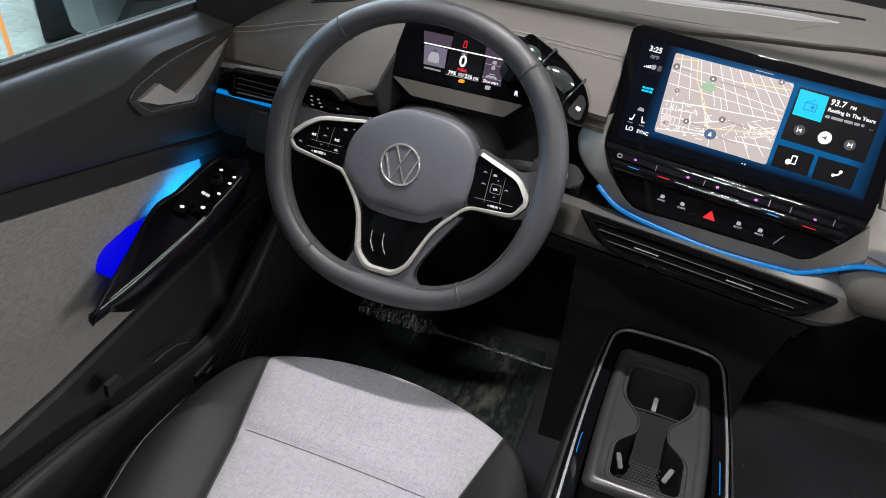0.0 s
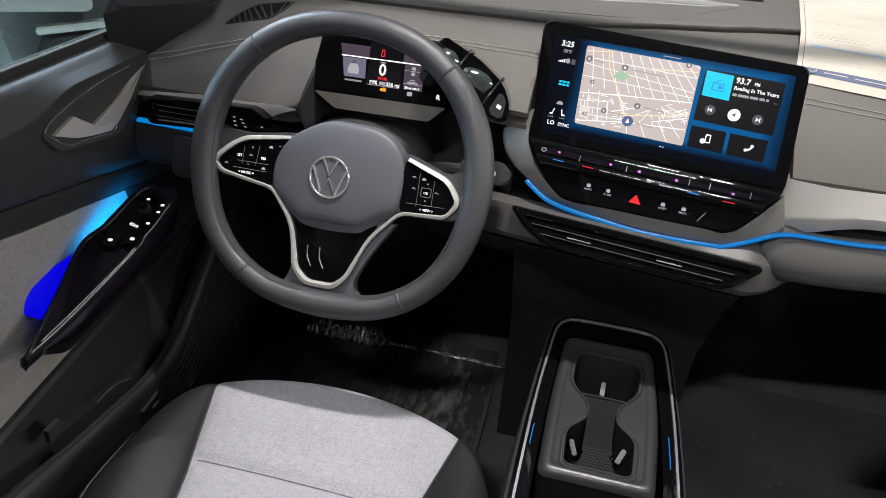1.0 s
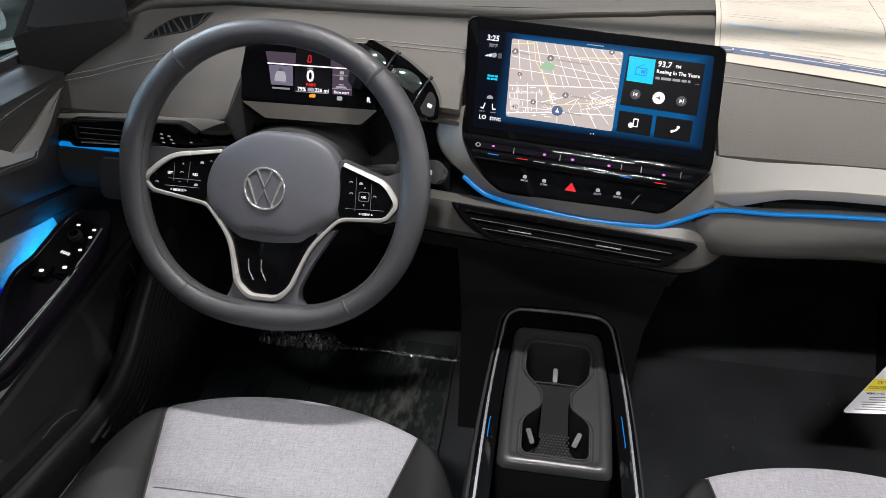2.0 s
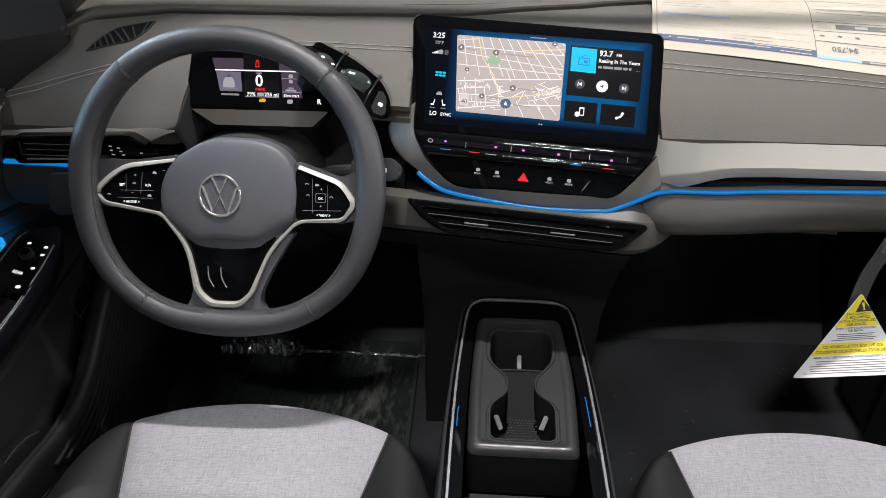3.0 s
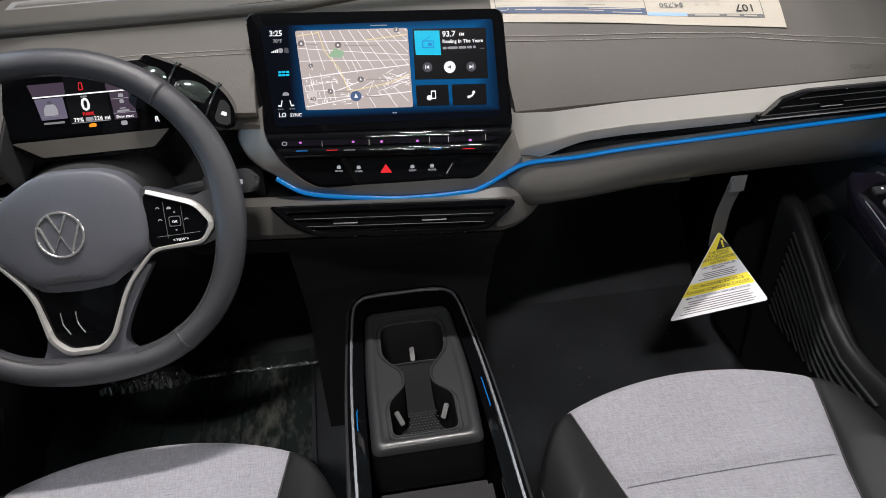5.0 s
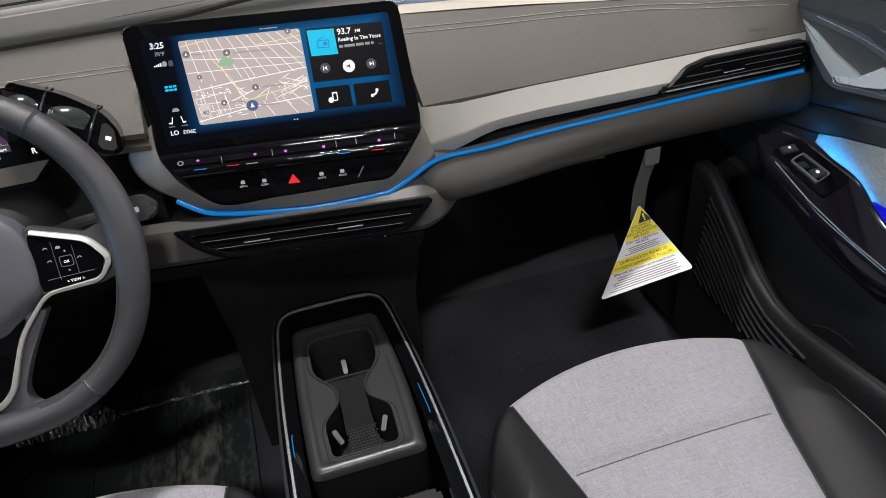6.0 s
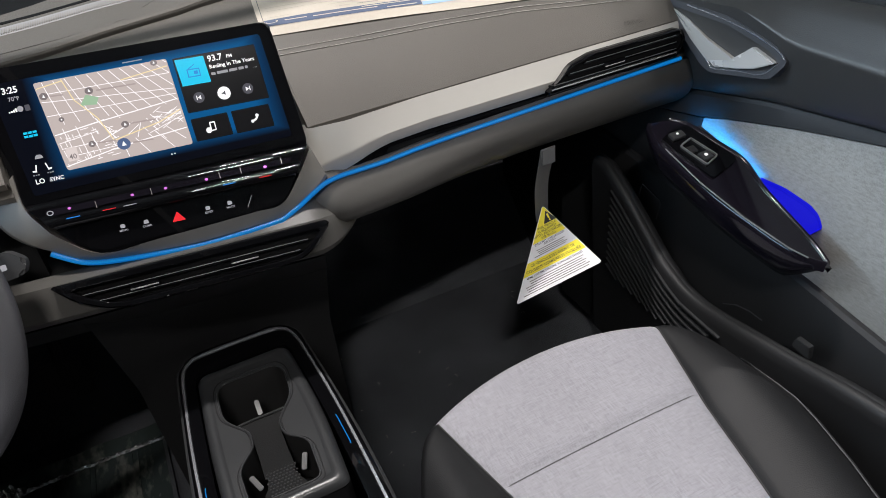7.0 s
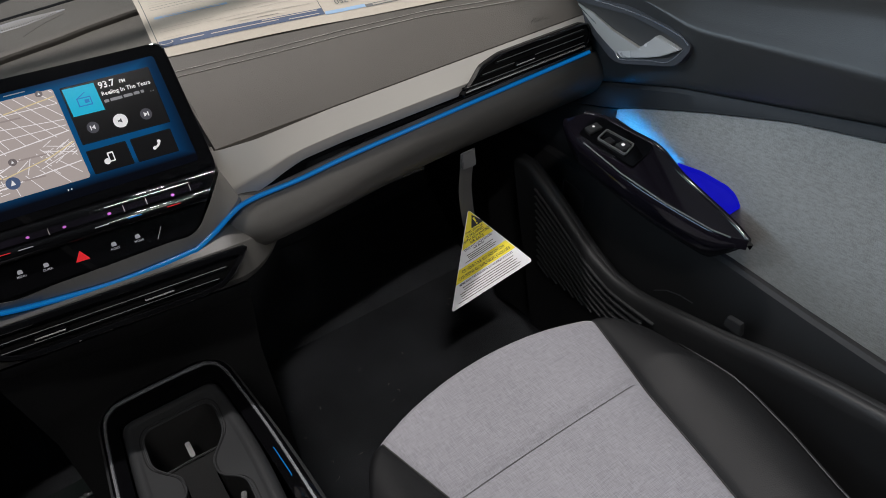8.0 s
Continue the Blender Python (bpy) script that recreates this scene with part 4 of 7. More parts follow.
def screen_text(text, x, y, size, material=WHITEG, align="LEFT", m=None):
    return lettering("screen_lettering", text, size, MS @ Matrix.Translation((x, y, 0.0030)) @ pose(0, 0, 0, 0, 0, -0.6), material, disp, 0.00003, align, 0.022)


screen_text("93.7", 0.1050, 0.0325, 0.0092)
screen_text("FM", 0.1252, 0.0328, 0.0050)
screen_text("Reeling In The Years", 0.1050, 0.0250, 0.0058, WHITEG)
for x0, x1 in ((0.1052, 0.1098), (0.1112, 0.1230), (0.1244, 0.1332), (0.1346, 0.1402), (0.1416, 0.1446)):
    on_screen("text_bar", rpoly([(x0, 0.0178), (x1, 0.0177), (x1, 0.0206), (x0, 0.0207)], 0.0005, 2), 0.0027, GREYG, disp)
for k in range(3):
    on_screen("text_dot", [(0.1505 + 0.0015 * k, 0.0168), (0.1512 + 0.0015 * k, 0.0168), (0.1512 + 0.0015 * k, 0.0175), (0.1505 + 0.0015 * k, 0.0175)], 0.0027, GREYG, disp)
screen_text("3:25", -0.1015, 0.0410, 0.0092)
screen_text("70°F", -0.0975, 0.0330, 0.0058, GREYG)
screen_text("LO", -0.0965, -0.0545, 0.0072)
screen_text("SYNC", -0.0825, -0.0545, 0.0056)
for x, y, r, mt in ((0.0860, -0.0023, 0.0058, DIMG), (0.1128, -0.0032, 0.0070, WHITEG), (0.1386, -0.0037, 0.0058, DIMG)):
    b = on_screen("round_button", [(x + p, y + q) for p, q in disc(r, r, 24)], 0.0027, mt, disp)
    if mt is DIMG:
        d = 1 if x > 0.1 else -1
        on_screen("skip_symbol", [(x - d * 0.0022, y - 0.0024), (x + d * 0.0014, y), (x - d * 0.0022, y + 0.0024)], 0.0029, WHITEG, b, thick=0.00005)
        on_screen("skip_symbol", [(x + d * 0.0016, y - 0.0024), (x + d * 0.0026, y - 0.0024), (x + d * 0.0026, y + 0.0024), (x + d * 0.0016, y + 0.0024)], 0.0029, WHITEG, b, thick=0.00005)
    else:
        on_screen("mute_symbol", [(x - 0.0026, y - 0.0007), (x - 0.0008, y - 0.0007), (x + 0.0014, y - 0.0024), (x + 0.0014, y + 0.0024), (x - 0.0008, y + 0.0007), (x - 0.0026, y + 0.0007)], 0.0029, DIMG, b, thick=0.00005)
# phone, charge and status symbols
bm = B()
sweep(bm, [MS @ Vector((0.1352 + 0.0052 * math.cos(a), -0.0335 + 0.0052 * math.sin(a), 0.0029)) for a in span(radians(-100), radians(10), 0.15)], [(-0.0011, 0), (0.0011, 0), (0.0011, 0.0001), (-0.0011, 0.0001)], up=MS.to_3x3() @ Vector((0, 0, 1)))
part("phone_symbol", bm, WHITEG, disp)
for a, b in ((0.1405, -0.0338), (0.1345, -0.0392)):
    on_screen("phone_symbol", [(a + x, b + y) for x, y in disc(0.0019, 0.0019, 8)], 0.0029, WHITEG, disp, thick=0.00008)
on_screen("charge_symbol", rpoly([(0.0888, -0.0400), (0.0950, -0.0400), (0.0950, -0.0300), (0.0888, -0.0300)], 0.001), 0.0028, WHITEG, disp)
on_screen("charge_symbol", [(0.0902, -0.0388), (0.0938, -0.0388), (0.0938, -0.0316), (0.0902, -0.0316)], 0.0030, TILEG, disp, thick=0.00005)
on_screen("charge_symbol", [(0.0870 + x, -0.0385 + y) for x, y in disc(0.0032, 0.0032, 10)], 0.0031, WHITEG, disp, thick=0.00005)
for k in range(3):
    for j in range(2):
        x, y = -0.0935 + 0.0046 * k, -0.0062 + 0.0036 * j
        on_screen("menu_dot", [(x, y), (x + 0.0038, y), (x + 0.0038, y + 0.0024), (x, y + 0.0024)], 0.0027, CYANG, disp)
for k in range(4):
    on_screen("signal_bar", [(-0.1005 + 0.0022 * k, 0.0215), (-0.0989 + 0.0022 * k, 0.0215), (-0.0989 + 0.0022 * k, 0.0228 + 0.0008 * k), (-0.1005 + 0.0022 * k, 0.0228 + 0.0008 * k)], 0.0027, WHITEG, disp)
on_screen("globe_symbol", [(-0.0890 + x, 0.0238 + y) for x, y in disc(0.0030, 0.0030, 14)], 0.0027, GREYG, disp)
on_screen("user_symbol", rpoly([(-0.0845, 0.0205), (-0.0795, 0.0205), (-0.0795, 0.0268), (-0.0845, 0.0268)], 0.001, 2), 0.0027, DIMG, disp)
on_screen("car_symbol", rpoly([(-0.0905, -0.0292), (-0.0820, -0.0292), (-0.0828, -0.0262), (-0.0850, -0.0250), (-0.0880, -0.0250), (-0.0898, -0.0268)], 0.001, 2), 0.0027, GREYG, disp)
for x in (-0.0935, -0.0795):
    d = -1 if x > -0.085 else 1
    on_screen("seat_symbol", [(x - d * 0.0026, -0.0418), (x + d * 0.0012, -0.0424), (x + d * 0.0030, -0.0350), (x + d * 0.0018, -0.0346), (x + d * 0.0004, -0.0404), (x - d * 0.0026, -0.0402)], 0.0027, WHITEG, disp)
    for k in range(3):
        on_screen("seat_dot", [(x - 0.0032 + 0.0024 * k, -0.0458), (x - 0.0018 + 0.0024 * k, -0.0458), (x - 0.0018 + 0.0024 * k, -0.0446), (x - 0.0032 + 0.0024 * k, -0.0446)], 0.0027, GREYG, disp)
for k in (0, 1):
    on_screen("page_dot", [(0.0425 + 0.0032 * k + x, -0.0546 + y) for x, y in disc(0.0008, 0.0008, 8)], 0.0027, WHITEG, disp)
on_screen("drag_bar", [(0.020, 0.0482), (0.040, 0.0480), (0.040, 0.0490), (0.020, 0.0492)], 0.0027, GREYG, disp)

# touch slider ledge
bm = B()
rows = []
for k in range(31):
    f = k / 30
    r = []
    for v, n in ((-0.0738, 0.0018), (-0.0748, 0.0046), (-0.0762, 0.0068), (-0.0785, 0.0082), (-0.0820, 0.0086), (-0.0925, 0.0080), (-0.0932, 0.0094), (-0.0945, 0.0106), (-0.0970, 0.0112), (-0.1010, 0.0106), (-0.1035, 0.0084), (-0.1048, 0.0050), (-0.1052, 0.0008)):
        x0, x1 = -0.1120 + 0.70 * (-0.076 - v), 0.1840 - 0.70 * (-0.076 - v)
        r.append(MS @ Vector((x0 + (x1 - x0) * f, v - 0.003 * f, n)))
    rows.append(r)
shell(bm, rows, MS.to_3x3() @ Vector((0, 0, -0.006)))
sl = part("slider_bar", bm, GLOSS, stack, "gloss black touch slider bar", sharp=60)
# paler gloss carries the reflection seen on the touch area
part("slider_strip", prism(B(), [(-0.0960, -0.0832), (0.1660, -0.0870), (0.1610, -0.0925), (-0.0900, -0.0900)], 0.0070, 0.0089, MS), ARMP, sl, "touch strip toned paler in place of its reflection")
for x, v in ((-0.0711, -0.0862), (-0.0073, -0.0876), (0.0271, -0.0886), (0.0705, -0.0895), (0.1343, -0.0909)):
    part("slider_light", prism(B(), [(x + p, v + q) for p, q in disc(0.0018, 0.0014, 10)], 0.0084, 0.0094, MS), PINKG, sl)
for x, v, mt in ((-0.0695, -0.0962, BLUEG), (-0.0331, -0.0966, REDG), (-0.012, -0.0972, GREYG), (0.060, -0.0990, GREYG), (0.0924, -0.1000, BLUEG), (0.1318, -0.1012, REDG)):
    part("slider_mark", prism(B(), [(x - 0.0068, v - 0.0004), (x + 0.0068, v - 0.0006), (x + 0.0068, v + 0.0003), (x - 0.0068, v + 0.0005)], 0.0108, 0.0116, MS), mt, sl)
part("power_symbol", ring(B(), [(-0.0905 + p, -0.0868 + q) for p, q in disc(0.0034, 0.0026, 16)], [(-0.0905 + p, -0.0868 + q) for p, q in disc(0.0024, 0.0017, 16)], 0.0084, 0.0094, MS, 16), GREYG, sl)
for x in (-0.045, 0.012, 0.085, 0.108, 0.153):
    part("slider_groove", box(B(), x - 0.0004, x + 0.0004, -0.092, -0.085, 0.0078, 0.0093, MS), SGREY, sl)
# button row under it
btn = part("button_panel", prism(B(), rpoly([(-0.090, -0.1085), (0.160, -0.1105), (0.146, -0.130), (0.136, -0.1345), (-0.053, -0.1385), (-0.070, -0.128)], 0.006), -0.004, 0.0015, MS, 0.001), GLOSS, stack, "gloss black button row")
for x, v, txt in ((-0.0274, -0.1195, "MENU"), (-0.0031, -0.1208, "CLIMA"), (0.0627, -0.1222, "ASSIST"), (0.0868, -0.1222, "MODE")):
    part("button_symbol", prism(B(), rpoly([(x - 0.0026, v), (x + 0.0026, v), (x + 0.0022, v + 0.0042), (x - 0.0022, v + 0.0042)], 0.001, 2), 0.0016, 0.0019, MS), GREYG, btn)
    lettering("button_lettering", txt, 0.0033, MS @ Matrix.Translation((x, v - 0.0036, 0.0017)), GREYG, btn, 0.00005, "CENTER")
part("hazard_button", prism(B(), rpoly([(0.0303 - 0.0072, -0.1262), (0.0303 + 0.0072, -0.1264), (0.0303, -0.1155)], 0.0008, 2), 0.0016, 0.0021, MS), REDG, btn, "red hazard triangle")
part("button_groove", box(B(), -0.0004, 0.0004, -0.007, 0.007, 0.0, 0.0004, MS @ Matrix.Translation((0.108, -0.124, 0.0014)) @ pose(0, 0, 0, 0, 0, -32)), SATIN, btn)

# grey surround that sweeps under the screen, and its light line
LINE = [(-0.1400, -0.0560), (-0.1520, -0.0720), (-0.1443, -0.0957), (-0.126, -0.1147), (-0.1060, -0.1265), (-0.080, -0.1425), (-0.0508, -0.1495), (0.0, -0.154), (0.0507, -0.1565), (0.110, -0.1535), (0.1492, -0.1485), (0.172, -0.137), (0.1939, -0.1224)]
INN = [(-0.116, -0.040), (-0.1165, -0.060), (-0.1145, -0.078), (-0.104, -0.098), (-0.092, -0.114), (-0.055, -0.1405), (0.0, -0.140), (0.05, -0.139), (0.110, -0.137), (0.140, -0.136), (0.160, -0.118), (0.185, -0.085)]
LINE2 = LINE + [(0.199, -0.117)]
INN2 = INN + [(0.1875, -0.080)]


def even(line, n):
    """The line's places at n even steps of its length."""
    acc = [0.0]
    for a, b in zip(line, line[1:]):
        acc.append(acc[-1] + (b - a).length)
    out = []
    for i in range(n):
        d = acc[-1] * i / (n - 1)
        k = min(len(line) - 2, sum(1 for a in acc[1:-1] if a <= d))
        out.append(line[k].lerp(line[k + 1], (d - acc[k]) / max(1e-9, acc[k + 1] - acc[k])))
    return out


o2, i2 = (even(smooth_line([(x, y, 0) for x, y in q], 6), 70) for q in (LINE2, INN2))
bm = B()
shell(bm, [[MS @ Vector((i.x, i.y, 0.002)), MS @ Vector((i.x * 0.7 + o.x * 0.3, i.y * 0.7 + o.y * 0.3, -0.001)), MS @ Vector((i.x * 0.1 + o.x * 0.9, i.y * 0.1 + o.y * 0.9, -0.008)), MS @ Vector((o.x, o.y, -0.012))] for o, i in zip(o2, i2)], MS.to_3x3() @ Vector((0, 0, -0.03)))
part("stack_surround", bm, SGREY, dash, "satin grey surround under the screen, darker than the trim")
bm = B()
low = [MS @ p for p in smooth_line([(x, y - 0.002, -0.006) for x, y in LINE[4:]], 6)]
low = [p for p in low if p.x < 0.098]
low = smooth_line(low[:-1:3] + [low[-1], Vector((0.121, 0.0450, 0.6190)), Vector((0.132, 0.0452, 0.6250)), Vector((0.148, 0.0465, 0.6330)), Vector((0.161, 0.0500, 0.6353)), Vector((0.179, 0.0550, 0.6345)), Vector((0.205, 0.0575, 0.6332))] + [Vector((x, front_y(x) - 0.0005, 0.630 + 0.025 * (x - 0.16))) for x in (0.236, 0.28, 0.33, 0.40, 0.50, 0.60, 0.685)], 5)
sweep(bm, low, rpoly([(-0.0027, -0.004), (0.0027, -0.004), (0.0027, 0.002), (-0.0027, 0.002)], 0.001, 2), up=MS.to_3x3() @ Vector((0, 0, 1)))
ll = part("light_line", bm, BLUED, dash, "glowing blue light line")
part("light_core", sweep(B(), [p + MS.to_3x3() @ Vector((0, 0.0002, 0.0016)) for p in low], disc(0.0015, 0.0009, 8), up=MS.to_3x3() @ Vector((0, 0, 1))), BLUE, ll, "brighter core of the light line")
# lower fascia behind and below the stack
bm = B()
fx = [[MS @ Vector((x, v + 9.0 * max(0.0, x - 0.165) ** 2 * max(0.0, (-0.17 - v) / 0.04), n - 4.0 * max(0.0, -0.165 - x) ** 2 - 15.0 * max(0.0, x - 0.165) ** 2)) for v, n in ((-0.152 + min(0.022, 0.45 * max(0.0, x - 0.098)), -0.016 - min(0.007, 0.14 * max(0.0, x - 0.098))), (-0.162, 0.001), (-0.170, 0.001), (-0.186, -0.001), (-0.198, -0.003), (-0.2035, -0.010), (-0.2055, -0.026), (-0.206, -0.046))] for x in span(-0.265, 0.229, 0.007)]
shell(bm, fx, MS.to_3x3() @ Vector((0, 0, -0.015)))
part("centre_fascia", bm, LOWER, dash)
# underside of the fascia, its shade put into the plastic's colour
bm = B()
shell(bm, [[MS @ Vector((x, v, n)) for v, n in ((-0.208, -0.030), (-0.216, -0.060), (-0.235, -0.12))] for x in span(-0.25, 0.175, 0.03)], MS.to_3x3() @ Vector((0, 0, -0.015)))
part("under_fascia", bm, UNDERC, dash)
# centre vent: broad gloss frame, two blades, two tabs, edge highlights as satin lines
VO = [(-0.1150, -0.1622), (0.1855, -0.1640), (0.1872, -0.1688), (0.1666, -0.1905), (0.1500, -0.2000), (0.1259, -0.2028), (-0.0471, -0.2024), (-0.0660, -0.1980), (-0.0940, -0.1835)]
VI = [(-0.0960, -0.1712), (0.1745, -0.1725), (0.1750, -0.1735), (0.1580, -0.1885), (0.1470, -0.1945), (0.1259, -0.1965), (-0.0460, -0.1962), (-0.0620, -0.1925), (-0.0850, -0.1800)]
bm = B()
ring(bm, rpoly(VO, [0.003, 0.003, 0.002, 0.006, 0.006, 0.006, 0.006, 0.006, 0.006]), rpoly(VI, 0.002), -0.006, 0.0115, MS, 120, bevel=0.0016)
cv = part("centre_vent", bm, GLOSS, dash, "gloss black wide centre air vent")
# back lies shallow; near-black colour replaces the recess's shade
part("vent_back", prism(B(), rpoly(VI, 0.002), -0.014, 0.0015, MS), VOID, cv)
for v, x0, x1 in ((-0.1792, -0.0846, 0.1612), (-0.1890, -0.0745, 0.1500)):
    part("slat", box(B(), x0, x1, v - 0.0022, v + 0.0012, 0.0020, 0.0092, MS @ pose(0, 0, 0, 0, 0, -0.35), bevel=0.0009), GLOSS, cv)
    part("slat_edge", box(B(), x0 + 0.001, x1 - 0.001, v - 0.0004, v + 0.0004, 0.0088, 0.0096, MS @ pose(0, 0, 0, 0, 0, -0.35), bevel=0.0002), HRIM, cv, "satin line put in as the blade's edge highlight")
part("vent_rib", box(B(), -0.062, 0.148, -0.1958, -0.1949, 0.004, 0.0090, MS, bevel=0.0003), GLOSS, cv)
for x in (-0.0215, 0.0867):
    part("vent_tab", box(B(), x - 0.0155, x + 0.0155, -0.1870, -0.1816, 0.0060, 0.0125, MS, bevel=0.0012), GLOSS, cv, "gloss black vent tab")
    part("tab_edge", box(B(), x - 0.0150, x + 0.0150, -0.1862, -0.1846, 0.0118, 0.0131, MS, bevel=0.0004), SATIN, cv, "satin line put in as the vent tab's highlight")
# lower wall of the dashboard down to the console
bm = B()
rows = [[(x, 0.06, 0.57), (x, 0.12, 0.50), (x, 0.16, 0.42), (x, 0.22, 0.30), (x, 0.24, 0.0)] for x in span(-0.15, 0.15, 0.05)]
shell(bm, [[Vector(p) for p in r] for r in rows], (0, 0.03, 0))
part("centre_wall", bm, UNDERC, dash)

# ---- instrument cluster and gear selector ----
MC = frame_matrix((-0.3555, 0.12, 0.735), (1, 0, 0), (0, math.sin(radians(22)), math.cos(radians(22))))
cl = thing("instrument_cluster", "small dark driver display on the steering column", "instrument display", (-0.3555, 0.12, 0.735))
bm = prism(B(), rpoly([(-0.0735, 0.046), (0.086, 0.046), (0.104, -0.034), (0.078, -0.0590), (-0.0510, -0.0590), (-0.0885, -0.0345)], [0.01, 0.01, 0.008, 0.008, 0.008, 0.006]), -0.03, -0.002, MC, 0.003)
part("housing", bm, GLOSS, cl, "gloss black display housing")
part("lower_panel", prism(B(), rpoly([(-0.0795, -0.0352), (0.0985, -0.0342), (0.0775, -0.0540), (-0.0480, -0.0545)], 0.003), -0.004, 0.0005, MC, 0.001), PAD, cl)
cd = part("display", prism(B(), rpoly([(-0.0705, 0.042), (0.082, 0.042), (0.0985, -0.0320), (-0.0845, -0.0322)], 0.004), -0.004, 0.001, MC, 0.0008), GLOSS, cl, "dark glass display")


def on_cluster(name, pts, z, material, label=""):
    return part(name, prism(B(), pts, z, z + 0.0001, MC), material, cd, label)


on_cluster("header_field", [(-0.0487, 0.0285), (0.0575, 0.0285), (0.0600, 0.0150), (-0.0452, 0.0150)], 0.0012, MAUVE, "mauve header field")
on_cluster("assist_picture", rpoly([(-0.0441, 0.0122), (-0.0125, 0.0122), (-0.0112, -0.0120), (-0.0401, -0.0122)], 0.001), 0.0015, LILAC, "lilac picture of a car")
on_cluster("car_picture", rpoly([(-0.0360, -0.0075), (-0.0205, -0.0075), (-0.0208, 0.0000), (-0.0235, 0.0052), (-0.0325, 0.0052), (-0.0355, 0.0000)], 0.002), 0.0017, GREYG)
on_cluster("car_roof", rpoly([(-0.0310, 0.0048), (-0.0250, 0.0048), (-0.0262, 0.0092), (-0.0300, 0.0092)], 0.001), 0.0016, DIMG)
on_cluster("lane_line", [(-0.0390, -0.0090), (-0.0165, -0.0090), (-0.0165, -0.0084), (-0.0390, -0.0084)], 0.0017, DIMW)
on_cluster("centre_field", [(-0.0085, 0.0360), (0.0364, 0.0360), (0.0365, -0.0193), (-0.0096, -0.0194)], 0.0014, TILEG)
on_cluster("top_line", [(-0.0454, 0.0131), (0.0600, 0.0132), (0.0600, 0.0148), (-0.0454, 0.0147)], 0.0017, WHITEG)
on_cluster("side_field", [(0.0390, 0.0128), (0.0640, 0.0128), (0.0655, -0.0185), (0.0401, -0.0185)], 0.0014, MAUVE)


def cluster_text(t, x, y, size, material):
    return lettering("display_lettering", t, size, MC @ Matrix.Translation((x, y, 0.0018)), material, cd, 0.00003, "CENTER", 0.02)


cluster_text("0", 0.0108, -0.0050, 0.0205, WHITEG)
cluster_text("mph", 0.0105, 0.0098, 0.0042, GREYG)
cluster_text("PARK", 0.0122, -0.0108, 0.0054, REDG)
cluster_text("79%", 0.0000, -0.0172, 0.0066, WHITEG)
cluster_text("226 mi", 0.0262, -0.0172, 0.0066, WHITEG)
cluster_text("Slow start", 0.0518, -0.0172, 0.0048, WHITEG)
cluster_text("R", 0.0870, -0.0252, 0.0088, WHITEG)
on_cluster("charge_bar", rpoly([(0.0080, -0.0172), (0.0165, -0.0172), (0.0165, -0.0128), (0.0080, -0.0128)], 0.001, 2), 0.0017, GREYG)
on_cluster("range_line", [(-0.0081, -0.0186), (0.0351, -0.0186), (0.0351, -0.0179), (-0.0081, -0.0179)], 0.0017, GREYG)
on_cluster("speed_bar", [(-0.0385, -0.0172), (-0.0155, -0.0172), (-0.0155, -0.0148), (-0.0385, -0.0148)], 0.0017, DIMW)
on_cluster("belt_warning", rpoly([(0.0100, -0.0245), (0.0180, -0.0245), (0.0188, -0.0208), (0.0145, -0.0196), (0.0100, -0.0215)], 0.001, 2), 0.0017, AMBERG, "amber warning symbol")
on_cluster("red_lamp", [(0.0752 + x, -0.0046 + y) for x, y in disc(0.0022, 0.0018, 8)], 0.0017, REDG)
part("red_symbol", ring(B(), rpoly([(0.0062, 0.0180), (0.0118, 0.0180), (0.0112, 0.0270), (0.0075, 0.0270)], 0.001, 2), rpoly([(0.0072, 0.0190), (0.0108, 0.0190), (0.0102, 0.0260), (0.0083, 0.0260)], 0.001, 2), 0.0016, 0.0018, MC, 24), REDG, cd)
on_cluster("gauge_symbol", rpoly([(0.0460, -0.0256), (0.0530, -0.0256), (0.0534, -0.0205), (0.0462, -0.0205)], 0.0015, 2), 0.0017, GREYG)
for y, w, h in ((0.0085, 0.0030, 0.0020), (0.0018, 0.0026, 0.0022), (-0.0062, 0.0038, 0.0006), (-0.0092, 0.0075, 0.0012)):
    on_cluster("side_symbol", rpoly([(0.0512 - w, y - h), (0.0512 + w, y - h), (0.0512 + w * 0.8, y + h), (0.0512 - w * 0.8, y + h)], h * 0.5, 2), 0.0017, GREYG)
for y in (0.0048, -0.0115):
    on_cluster("side_line", [(0.0395, y), (0.0645, y), (0.0645, y + 0.0006), (0.0395, y + 0.0006)], 0.0017, GREYG)

gs = thing("gear_selector", "gloss black gear selector with chrome ring beside the driver display", "gear selector", (-0.22, 0.10, 0.745))
MG = frame_matrix((-0.223, 0.10, 0.747), (0.90, -0.1, -0.43), (0.40, 0.30, 0.85)) @ Matrix.Diagonal((1, 0.88, 1, 1))
GP = rpoly([(-0.062, -0.024), (-0.055, 0.029), (-0.004, 0.030), (0.034, 0.021), (0.054, 0.003), (0.060, -0.020), (0.050, -0.0270), (-0.02, -0.027)], [0.008, 0.008, 0.012, 0.01, 0.01, 0.01, 0.01, 0.012])
part("knob", prism(B(), GP, -0.018, 0.018, MG, 0.006, 4), GLOSS, gs)
def selector_glass(x0, x1, lean):
    """A bowed glass plate across the knob."""
    rows = []
    for i in range(9):
        f = i / 8
        x = x0 + (x1 - x0) * f
        rows.append([MG @ Vector((x + lean * y, y, 0.0208 - 0.010 * (abs(y) / 0.031) ** 2.6 - 0.0022 * (2 * f - 1) ** 2)) for y in (-0.004 + 0.00135 * k for k in range(21))])
